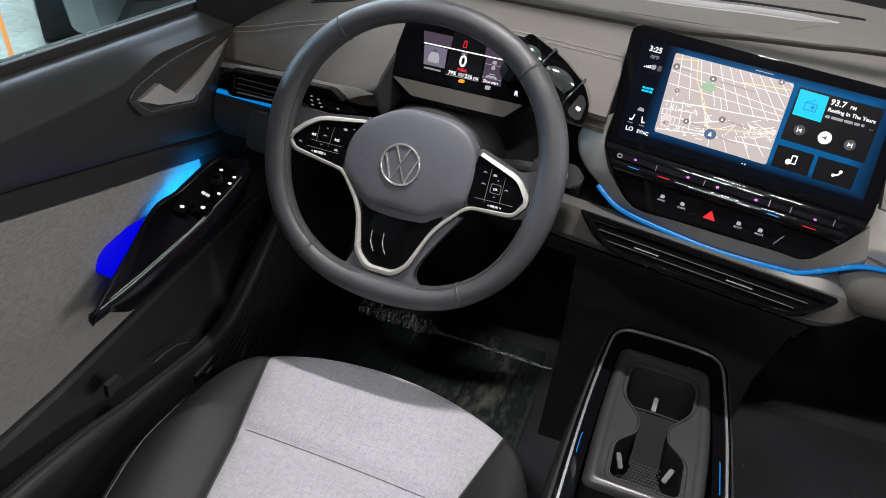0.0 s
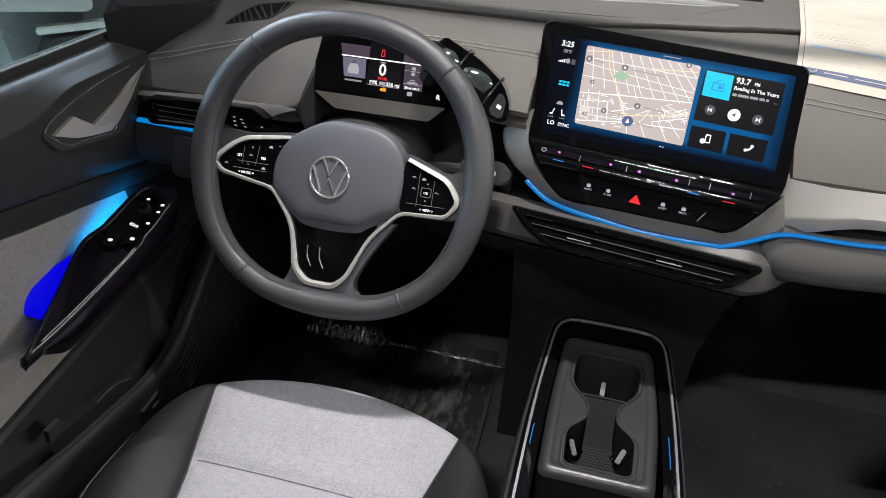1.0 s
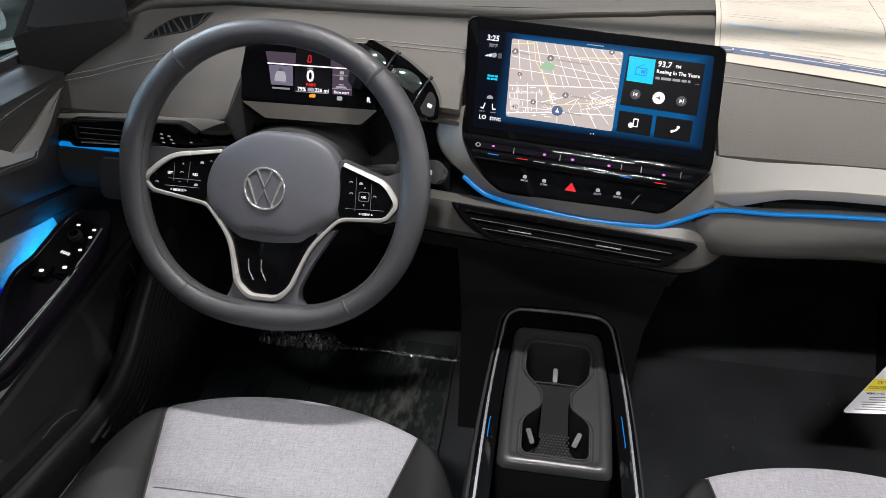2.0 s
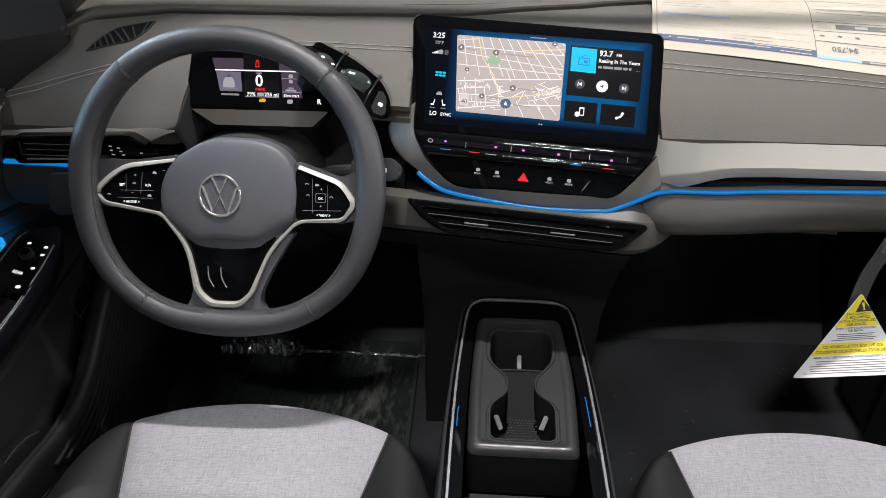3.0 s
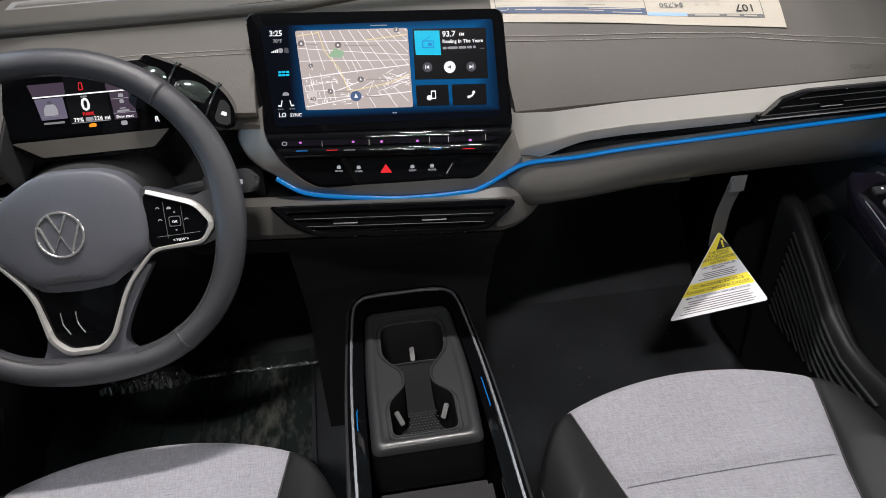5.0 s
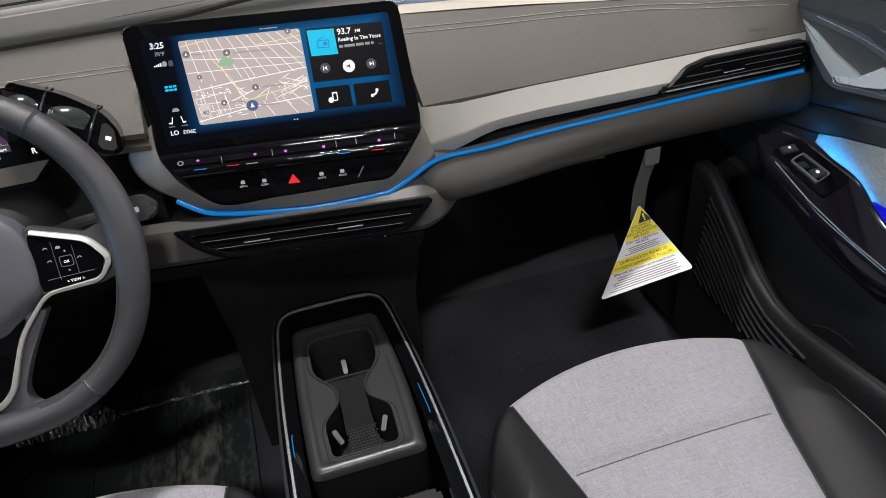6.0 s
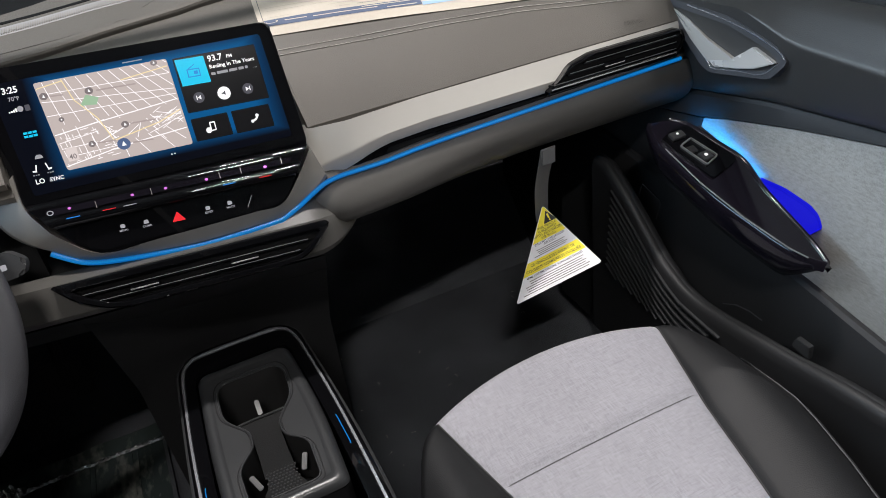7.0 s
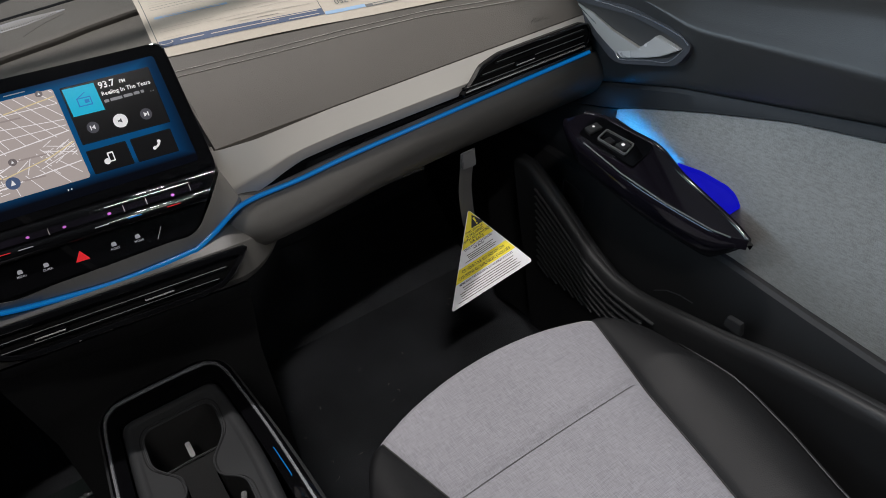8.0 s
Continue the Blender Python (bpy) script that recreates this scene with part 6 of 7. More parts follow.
part("tray_lip", sweep(B(), [(p.x, p.y, CZ + 0.0022) for p in resample([tuple(q) for q in HO], 150)], disc(0.0013, n=6), closed=True), CONS, tray)
bm = B()
sweep(bm, [(p.x, p.y, CZ + 0.0024) for p in resample([(x * 1.10, -0.064 + (y + 0.064) * 1.05) for x, y in HO], 150)], disc(0.0007, n=6), closed=True)
part("tray_groove", bm, BLACKP, tray)
part("divider", prism(B(), rpoly([(-0.034, -0.160), (0.034, -0.160), (0.026, -0.145), (0.015, -0.122), (0.016, -0.050), (0.024, -0.044), (-0.024, -0.044), (-0.016, -0.050), (-0.015, -0.122), (-0.026, -0.145)], 0.008), CZ - 0.075, CZ - 0.02, bevel=0.003), FLOCK, tray)
bm = B()
for i in range(9):
    for j in range(11):
        x, y = -0.016 + 0.004 * i + (0.002 if j % 2 else 0), -0.148 + 0.0042 * j
        bmesh.ops.create_cone(bm, cap_ends=True, segments=6, radius1=0.0015, radius2=0.0009, depth=0.0010, matrix=Matrix.Translation((x, y, CZ - 0.0197)))
tagged(part("divider_studs", bm, CONS, tray), kind="stuff")
for x, y, a in ((0.001, 0.000, 0), (-0.0285, -0.110, 28), (0.0295, -0.108, -28)):
    part("latch", box(B(), -0.0030, 0.0030, -0.010, 0.009, 0, 0.004, Matrix.Translation((x, y, CZ - 0.025)) @ pose(0, 0, 0, 35, 0, a), 0.001), HRIM, tray, "grey cup latch")
bm = B()
grid(bm, [[Vector((x * w, y, CZ + z)) for x in (-1, -0.6, 0, 0.6, 1)] for y, z, w in ((-0.0440, -0.030, 0.027), (-0.0445, -0.001, 0.027), (-0.0470, 0.0016, 0.025), (-0.054, 0.0018, 0.021), (-0.072, -0.004, 0.0165), (-0.092, -0.013, 0.0165), (-0.112, -0.0215, 0.0175))])
part("tray_bridge", bm, FLOCK, tray, "sloping bridge between the cup holders")
part("bridge_lip", sweep(B(), [(-0.0275, -0.0440, CZ + 0.0014), (0.0, -0.0432, CZ + 0.0016), (0.0285, -0.0440, CZ + 0.0014)], disc(0.0012, n=6)), CONS, tray)
# open bin behind the tray
part("rear_lid", box(B(), -0.066, 0.070, -0.60, -0.190, CZ - 0.12, CZ - 0.055, bevel=0.006), BLACKP, con, "black lid behind the cup holders")
# blue reflections on the console edges, made as emitting lines
for pts in ([(0.079, -0.085), (0.0795, -0.088), (0.081, -0.13), (0.0805, -0.133)], [(-0.077, -0.11), (-0.078, -0.115), (-0.0785, -0.14), (-0.078, -0.142)]):
    part("blue_glint", sweep(B(), [(x, y, CZ + 0.0006) for x, y in pts], disc(0.0006, n=6)), BLUE, con, "small glowing line put in for a blue reflection")

# ---- seats ----
A = 0.242


def seat_front(a):
    a = abs(a) / 1.045
    if a < 0.168:
        return -0.047 - 0.034 * (a / 0.168) ** 2
    d = a - 0.168
    return -0.081 - 0.35 * d - 22 * d * d


def seat_edge(y):
    """Half width of the cloth panel."""
    return interp([(-0.60, 0.080), (-0.406, 0.108), (-0.32, 0.124), (-0.23, 0.139), (-0.183, 0.151), (-0.10, 0.171), (-0.06, 0.1755)], y)


def seat_outer(y):
    """Half width of the cushion with its bolsters."""
    return interp([(-0.60, 0.175), (-0.446, 0.205), (-0.376, 0.223), (-0.315, 0.234), (-0.25, 0.240), (0.0, 0.240)], y)


def seat_place(a, y, zl):
    """A place of the cushion's top, a sideways, y ahead."""
    yf = seat_front(a)
    d = yf - y
    z = zl - 0.115 * max(0.0, -y - 0.07)
    z += 0.006 * (1 - (min(abs(a), 0.1735) / 0.1735) ** 2)
    e = seat_edge(y)
    if abs(a) > e:
        b = (abs(a) - e) / (seat_outer(y) - e)
        z += 0.026 * math.sin(math.pi * 0.64 * b) * min(1.0, d / 0.12) - 0.016 * b**5
    z -= 0.022 * max(0.0, 1 - d / 0.022) ** 2.0
    z -= (0.0055 * math.exp(-(((y + 0.209) / 0.0075) ** 2)) - 0.0016 * math.exp(-(((y + 0.186) / 0.014) ** 2)) - 0.0016 * math.exp(-(((y + 0.232) / 0.014) ** 2))) * (1 if abs(a) < e else 0)
    z -= 0.004 * math.exp(-(((abs(a) - e) / 0.004) ** 2)) * min(1, d / 0.02)
    return z


def seat(x0, zl, label):
    t = thing("car_seat", label, "car seat", (x0, -0.35, 0.0), "front seats")
    n = 46

    def ys(a):
        f = seat_front(a)
        front = [f - 0.035 * (k / 8) ** 1.7 for k in range(9)]
        rest = [f - 0.035 + (-0.56 - f + 0.035) * k / 120 for k in range(1, 121)]
        return front + rest

    def rows_for(lo, hi, cols):
        rows = []
        for j in range(cols + 1):
            s = j / cols
            a0 = lo(-0.07) * (1 - s) + hi(-0.07) * s
            r = []
            f0 = seat_front(a0)
            r.append(Vector((x0 + a0, f0 - 0.02, 0.20)))
            r.append(Vector((x0 + a0, f0 + 0.004, 0.24)))
            r.append(Vector((x0 + a0, f0 + 0.004, zl - 0.055)))
            for y in ys(a0):
                a = lo(y) * (1 - s) + hi(y) * s
                a = max(-A, min(A, a))
                r.append(Vector((x0 + a, y, seat_place(a, min(y, seat_front(a)), zl))))
            rows.append(r)
        return rows

    bm = grid(B(), rows_for(lambda y: -seat_edge(y), lambda y: seat_edge(y), 40))
    part("seat_cloth", bm, CLOTH, t, "light grey melange cloth cushion panel", sharp=80)
    for s in (-1, 1):
        rs = rows_for(lambda y: s * seat_edge(y), lambda y: s * seat_outer(y), 18)
        # side wall
        last = rs[-1]
        rs.append([Vector((p.x + s * 0.004, p.y, min(p.z, 0.33))) for p in last])
        rs.append([Vector((p.x - s * 0.01, p.y, min(p.z, 0.20))) for p in last])
        part("side_bolster", grid(B(), rs), SKIN, t, "black leatherette side bolster", sharp=70)
        rim_ = [p for p in rs[17][4:120]]
        part("piping", sweep(B(), [p + Vector((s * 0.003, 0, 0.001)) for p in rim_[::2]], disc(0.0008, n=6), scales=[min(1.0, 0.1 + i / 12) for i in range(len(rim_[::2]))]), PIPING, t, "thin grey piping")
        # seams along the cloth
        sm = [Vector((x0 + s * seat_edge(y), y, seat_place(s * seat_edge(y), y, zl) + 0.0012)) for y in [-0.092 - 0.01 * k for k in range(45)]]
        part("seam", sweep(B(), sm, disc(0.0012, n=6)), BTHREAD, t)
    sm = [Vector((x0 + a, -0.209, seat_place(a, -0.209, zl) + 0.0006)) for a in span(-0.142, 0.142, 0.01)]
    part("cross_seam", sweep(B(), sm, disc(0.0008, n=6), up=(0, 1, 0)), SEAMT, t)
    part("base", box(B(), x0 - 0.19, x0 + 0.19, -0.56, -0.16, 0.06, 0.22, bevel=0.02), DARK, t)
    for s in (-1, 1):
        part("rail", box(B(), x0 + s * 0.17 - 0.02, x0 + s * 0.17 + 0.02, -0.60, -0.10, 0.0, 0.06, bevel=0.005), RUBBER, t)
    rows = []
    for k in range(13):
        f = k / 12
        y, z = -0.60 - 0.24 * f, 0.28 + 0.52 * f
        w = 0.20 - 0.05 * f
        rows.append([Vector((x0 + w * math.cos(b) * (1.0), y + 0.055 * math.sin(b) * (1 if math.sin(b) > 0 else 1.3), z)) for b in [2 * math.pi * j / 28 for j in range(29)]])
    bm = grid(B(), rows)
    part("backrest", bm, SKIN, t)
    rows = []
    for k in range(7):
        f = k / 6
        r = math.sin(math.pi * (0.08 + 0.84 * f)) ** 0.5
        rows.append([Vector((x0 + 0.12 * r * math.cos(b), -0.90 + 0.045 * r * math.sin(b), 0.86 + 0.16 * f)) for b in [2 * math.pi * j / 20 for j in range(21)]])
    part("head_restraint", grid(B(), rows), SKIN, t)
    for s in (-1, 1):
        part("restraint_post", sweep(B(), [(x0 + s * 0.05, -0.85, 0.78), (x0 + s * 0.05, -0.90, 0.88)], disc(0.007)), CHROME, t)
    return t


seat(-0.3415, 0.344, "driver's seat with grey cloth cushion and black leatherette bolsters")
seat(0.370, 0.340, "passenger seat with grey cloth cushion and black leatherette bolsters")


# ---- doors ----
def door(s):
    side = "driver's" if s < 0 else "passenger"
    t = thing("door_1" if s < 0 else "door_2", f"dark {side} door, silver handle, grey cloth insert, lit armrest", "car door", (s * 0.70, -0.1, 0.5), "front doors", "structure")

    def V(x, y, z):
        return Vector((s * x + (0.012 if s < 0 else 0.0), y, z))

    ox = 0.012 if s < 0 else 0.0

    low = 0.0 if s > 0 else 1.0

    def e1(y):
        # joint between the upper panel and the black band
        return interp([(-1.0, 0.705), (-0.335, 0.656), (-0.072, 0.622), (0.109, 0.583), (0.35, 0.530)], y) if s > 0 else interp([(-1.0, 0.750), (-0.275, 0.645), (-0.021, 0.588), (0.227, 0.534), (0.35, 0.508)], y)

    def belt(y):
        return 0.744 - 0.09 * y if s > 0 else 0.739 - 0.03 * y

    def crease(y):
        # the shoulder's edge runs level and fades into the belt ahead
        return min(belt(y) - 0.014, 0.711 + 0.26 * max(0.0, y + 0.11))

    ys = span(0.34, -0.98, 0.02)
    rows = []
    for y in ys:
        lo, hi, cr_ = e1(y), belt(y), crease(y)
        k = min(1.0, max(0.0, (-y - 0.02) / 0.12))
        r = [V(0.726, y, lo - 0.004), V(0.716, y, lo - 0.003), V(0.711, y, lo + 0.001)]
        for f in (0.08, 0.2, 0.35, 0.5, 0.65, 0.8, 0.92):
            r.append(V(0.710 - 0.023 * f**0.8 - 0.005 * k * f, y, lo + (cr_ - lo) * f))
        x0 = 0.687 - 0.005 * k
        for f in (0.0, 0.06, 0.14, 0.25, 0.4, 0.6, 0.8):
            r.append(V(x0 - 0.0015 * math.sin(math.pi * min(1, f / 0.2)) + (0.714 - x0) * f**1.15, y, cr_ + (hi - cr_ - 0.004) * f))
        r += [V(0.715, y, hi - 0.002), V(0.724, y, hi), V(0.745, y, hi + 0.002)]
        rows.append(r)
    part("upper_panel", shell(B(), rows, (s * 0.012, 0, 0)), DOORP, t, sharp=60)
    part("window_seal", sweep(B(), [V(0.738, y, belt(y) + 0.004) for y in ys], rpoly([(-0.006, -0.004), (0.006, -0.004), (0.004, 0.007), (-0.004, 0.007)], 0.002, 2)), RUBBER, t, "black rubber window seal")
    part("window_trim", sweep(B(), [V(0.757, y, belt(y) + 0.002) for y in ys], disc(0.0035, 0.005, 8)), SATIN, t, "bright strip outside the window")
    rows = [[V(0.748, y, belt(y) - 0.01) for y in span(0.34, -0.95, 0.1)], [V(0.70, y * 0.9 - 0.06, 1.0) for y in span(0.34, -0.95, 0.1)], [V(0.63, y * 0.75 - 0.12, 1.22) for y in span(0.34, -0.95, 0.1)]]
    p = part("window_pane", shell(B(), rows, (s * 0.004, 0, 0)), GLASS, t, "clear side window pane")
    p.visible_shadow = False

    def ftop(y):
        # upper edge of the cloth, curved up towards the back
        if s < 0:
            return interp([(-1.0, 0.72), (-0.285, 0.611), (-0.131, 0.574), (0.032, 0.539), (0.35, 0.475)], y)
        return interp([(-1.0, 0.69), (-0.339, 0.634), (-0.234, 0.622), (-0.12, 0.597), (-0.05, 0.579), (0.0, 0.566), (0.045, 0.551), (0.35, 0.49)], y)

    rows = [[V(0.724, y, e1(y) - 0.003), V(0.717, y, e1(y) - 0.0055), V(0.714, y, e1(y) - 0.010), V(0.712, y, ftop(y) + 0.004), V(0.717, y, ftop(y) + 0.001)] for y in span(0.34, -0.98, 0.02)]
    part("mid_band", shell(B(), rows, (s * 0.01, 0, 0)), DARK, t, "black band under the upper panel")

    def flow(y):
        return interp([(-1.0, 0.30), (-0.403, 0.371), (-0.293, 0.385), (-0.18, 0.402), (0.35, 0.45)], y) if s > 0 else interp([(-1.0, 0.33), (-0.364, 0.361), (-0.28, 0.364), (-0.168, 0.376), (0.35, 0.43)], y)

    for nm, y0, y1, mt in (("cloth_insert", 0.040, -0.98, DCLOTH), ("front_panel", 0.34, 0.041, DARK)):
        rows = []
        for y in span(y0, y1, 0.02):
            a, b = ftop(y), flow(y)
            rows.append([V(0.716 - 0.010 * math.sin(math.pi * k / 12), y, a + (b - a) * k / 12) for k in range(13)])
        part(nm, shell(B(), rows, (s * 0.01, 0, 0)), mt, t, "grey cloth door insert" if mt is DCLOTH else "black panel ahead of the armrest", sharp=60)

    # lower panel, and the pocket's front wall before it
    def lipz(y):
        return interp([(-0.98, 0.37), (-0.44, 0.366), (-0.38, 0.361), (-0.30, 0.350), (-0.23, 0.336), (-0.15, 0.323), (-0.11, 0.316), (-0.07, 0.311), (-0.03, 0.314), (0.018, 0.334), (0.05, 0.358), (0.081, 0.382), (0.135, 0.421), (0.17, 0.440), (0.34, 0.45)], y) - 0.012 * low

    rows = []
    for y in span(0.34, -0.98, 0.02):
        top = flow(y)
        r = [V(0.718, y, top + 0.001), V(0.710, y, top - 0.001), V(0.705, y, top - 0.006)]
        for k in range(1, 13):
            z = top - 0.006 - (top - 0.05) * k / 12
            r.append(V(0.704 - 0.034 * min(1, k / 5), y, z))
        rows.append(r)
    part("lower_panel", shell(B(), rows, (s * 0.012, 0, 0)), POCK, t)

    rows = []
    for y in span(0.20, -0.90, 0.015):
        z1 = lipz(y)
        gap = interp([(-0.90, 0.0), (-0.32, 0.0), (-0.24, 0.016), (-0.10, 0.016), (0.0, 0.0), (0.20, 0.0)], y)
        rows.append([V(0.660 - gap * 0.3, y, z1 - 0.004 - gap), V(0.656 - gap * 0.3, y, z1), V(0.648, y, z1 + 0.001), V(0.643, y, z1 - 0.002), V(0.640, y, z1 - 0.008), V(0.639, y, z1 - 0.02), V(0.642, y, z1 * 0.6 + 0.06), V(0.652, y, 0.06)])
    part("pocket_wall", shell(B(), rows, (s * 0.006, 0, 0)), POCK, t, "black door pocket wall with a raised lip", sharp=50)
    # speaker ribs, following the lip
    for k in range(12):
        f = k / 11
        d0 = 0.016 + 0.0150 * k
        line = []
        for j in range(10):
            y = 0.145 + 0.010 * f - (0.265 - 0.235 * f) * j / 9
            z = interp([(-0.13, 0.300), (-0.07, 0.304), (-0.03, 0.308), (0.018, 0.328), (0.05, 0.353), (0.081, 0.377), (0.135, 0.415), (0.17, 0.434)], y) - d0 - 0.012 * low
            line.append(V(0.6375 + 0.004 * f, y, z))
        part("speaker_rib", sweep(B(), line, [(-0.0022, -0.0035), (0.0022, -0.0035), (0.0012, 0.0025), (-0.0012, 0.0025)], up=(-s, 0, 0.2)), DARK, t)
    # handle: flat triangular bowl with a faceted lever
    MD = frame_matrix((ox + s * 0.684, 0.0, 0.675), (0, -1, 0), (s * 0.10, 0, 1))
    d = 1 if s > 0 else -1
    HQ = [(-0.125, 0.040), (-0.112, 0.044), (0.010, 0.044), (0.085, 0.030), (0.111, 0.016), (0.090, -0.012), (-0.004, -0.032), (-0.022, -0.028)]
    HI = [(-0.098, 0.032), (-0.090, 0.034), (0.008, 0.034), (0.074, 0.022), (0.098, 0.013), (0.080, -0.005), (0.000, -0.024), (-0.010, -0.021)]
    z0, z1 = -0.014 * d, 0.0005 * d
    # passenger surround gets a paler material in place of its reflected light
    hq = part("handle_surround", ring(B(), rpoly(HQ, 0.010), rpoly(HI, 0.006), z0, z1, MD, 90), HSUR if s > 0 else DOORP, t, "dark door handle surround, paler on the passenger door for its reflection")
    bm = B()
    bowl = rpoly(HI, 0.004)
    vs = [bm.verts.new(MD @ Vector((x, y, 0.0))) for x, y in bowl]
    mid = [bm.verts.new(MD @ Vector((0.01 + (x - 0.01) * 0.75, 0.008 + (y - 0.008) * 0.75, -0.0022 * d))) for x, y in bowl]
    for k in range(len(vs)):
        j = (k + 1) % len(vs)
        bm.faces.new((vs[k], vs[j], mid[j], mid[k]))
    bm.faces.new(mid)
    part("handle_bowl", bm, BOWL, hq, "dark satin handle bowl")
    for line in ([(-0.098, 0.033), (-0.04, 0.005), (-0.010, -0.021), (0.0, -0.0255), (0.04, -0.0165), (0.076, -0.010), (0.098, 0.011)], [(-0.066, 0.0410), (-0.01, 0.0395), (0.043, 0.0345), (0.090, 0.0250), (0.1035, 0.0165)]):
        part("bowl_edge", sweep(B(), smooth_line([MD @ Vector((x, y, z1)) for x, y in line], 4), disc(0.0008, n=6), up=(1, 0, 0)), LINEM, hq, "bright satin edge line")
    fin = [(-0.092, 0.0315), (-0.050, 0.0010), (-0.012, -0.0195), (0.038, -0.0040), (-0.020, 0.0100), (-0.060, 0.0245)]
    bm = B()
    fv = [bm.verts.new(MD @ Vector((x, y, h * d))) for (x, y), h in zip(fin, (0.0006, 0.0008, 0.0010, 0.0042, 0.0036, 0.0012))]
    fb = [bm.verts.new(MD @ Vector((x, y, -0.0010 * d))) for x, y in fin]
    for k in range(6):
        bm.faces.new((fb[k], fb[(k + 1) % 6], fv[(k + 1) % 6], fv[k]))
    for tri_ in ((0, 1, 5), (1, 4, 5), (1, 2, 4), (2, 3, 4)):
        bm.faces.new([fv[k] for k in tri_])
    part("handle_fin", bm, SILVER, hq, "satin grey inner face of the handle bowl", sharp=50)
    # blade of the lever, flared towards its end
    lev = [(-0.013, -0.0156, 0.0012), (0.031, -0.0016, 0.0035), (0.0468, 0.0103, 0.0045), (0.0571, 0.0192, 0.0050), (0.0964, 0.0107, 0.0062), (0.0694, -0.0034, 0.0078), (0.041, -0.0126, 0.0055), (-0.0007, -0.023, 0.0012)]
    bm = B()
    lo_ = [bm.verts.new(MD @ Vector((x, y, -0.002 * d))) for x, y, h in lev]
    hi_ = [bm.verts.new(MD @ Vector((x, y, h * d))) for x, y, h in lev]
    for k in range(8):
        j = (k + 1) % 8
        bm.faces.new((lo_[k], lo_[j], hi_[j], hi_[k]))
    for q4 in ((0, 1, 6, 7), (1, 2, 5, 6), (2, 3, 4, 5)):
        bm.faces.new([hi_[k] for k in q4])
    bmesh.ops.recalc_face_normals(bm, faces=bm.faces)
    bmesh.ops.bevel(bm, geom=[e for e in bm.edges if not e.is_boundary], offset=0.0011, segments=3, affect="EDGES")
    part("handle_lever", bm, BEZEL, hq, "satin silver door lever", sharp=40)

    # armrest wedge
    def arm_top(y):
        return 0.570 + (y - 0.024) * 0.322

    if s > 0:
        IN = [(0.612, 0.040), (0.601, 0.0095), (0.601, -0.012), (0.607, -0.088), (0.6205, -0.153), (0.638, -0.2096), (0.660, -0.236)]
        OUTA = [(0.655, 0.036), (0.672, 0.0166), (0.687, -0.029), (0.696, -0.067), (0.684, -0.12), (0.678, -0.20), (0.671, -0.2335)]
    else:
        IN = [(0.618, 0.024), (0.608, 0.003), (0.609, -0.0395), (0.620, -0.107), (0.639, -0.194), (0.652, -0.236), (0.657, -0.2494)]
        OUTA = [(0.656, 0.0185), (0.672, 0.004), (0.683, -0.055), (0.695, -0.0897), (0.681, -0.157), (0.671, -0.206), (0.661, -0.2485)]
    i3, o3 = smooth_line([(x, y, 0) for x, y in IN], 5), smooth_line([(x, y, 0) for x, y in OUTA], 5)
    rows = []
    for a, b in zip(i3, o3):
        za, zb = arm_top(a.y), arm_top(b.y)
        f = interp([(-0.26, 0.10), (-0.236, 0.16), (-0.215, 0.52), (-0.185, 1.0), (0.05, 1.0)], a.y)
        rows.append([V(b.x + 0.004 + (0.706 - b.x) * max(0.0, (f - 0.1) / 0.9), b.y, zb - 0.100 * f), V(a.x + 0.030 * f, a.y + 0.004, za - 0.070 * f), V(a.x + 0.008 * f, a.y, za - 0.042 * f), V(a.x - 0.001, a.y, za - 0.012), V(a.x + 0.0005, a.y, za - 0.003), V(a.x + 0.003, a.y, za + 0.0005), V(a.x + 0.0055, a.y, za), V(a.x + 0.0065, a.y, za - 0.0018), V(a.x * 0.5 + b.x * 0.5, a.y * 0.5 + b.y * 0.5, (za + zb) / 2 - 0.0018), V(b.x - 0.009, b.y, zb - 0.0018), V(b.x - 0.0075, b.y, zb + 0.0004), V(b.x - 0.004, b.y, zb + 0.001), V(b.x, b.y, zb - 0.003), V(b.x, b.y, zb - 0.02)])
    bm = grid(B(), rows)
    bmesh.ops.recalc_face_normals(bm, faces=bm.faces)
    n0 = len(rows[0])
    bm.verts.ensure_lookup_table()
    bm.faces.new([bm.verts[k] for k in range(n0)])
    bm.faces.new([bm.verts[len(bm.verts) - n0 + k] for k in range(n0)])
    arm = part("armrest", bm, ARMP, t, "gloss black wedge armrest", sharp=50)
    # switch plate
    MA = frame_matrix((ox + s * 0.640, -0.02, arm_top(-0.02) + 0.0012), (s, 0, 0), (0, 1, 0.322)) if s > 0 else frame_matrix((ox + s * 0.640, -0.02, arm_top(-0.02) + 0.0012), (1, 0, 0), (0, 1, 0.322))
    q = (lambda pts: [(x * (1 if s > 0 else -1), y) for x, y in pts])
    plate = [(0.0098, 0.0260), (-0.0300, 0.0150), (-0.0175, -0.0710), (0.0295, -0.0556)] if s < 0 else [(-0.0315, 0.0265), (-0.001, 0.0390), (0.0215, 0.0380), (0.0420, -0.0440), (0.0290, -0.0490), (-0.0115, -0.0590)]
    pl = part("switch_plate", prism(B(), rpoly(q(plate), 0.004), -0.003, 0.0005, MA, 0.0005), GLOSS, arm, "black switch plate")
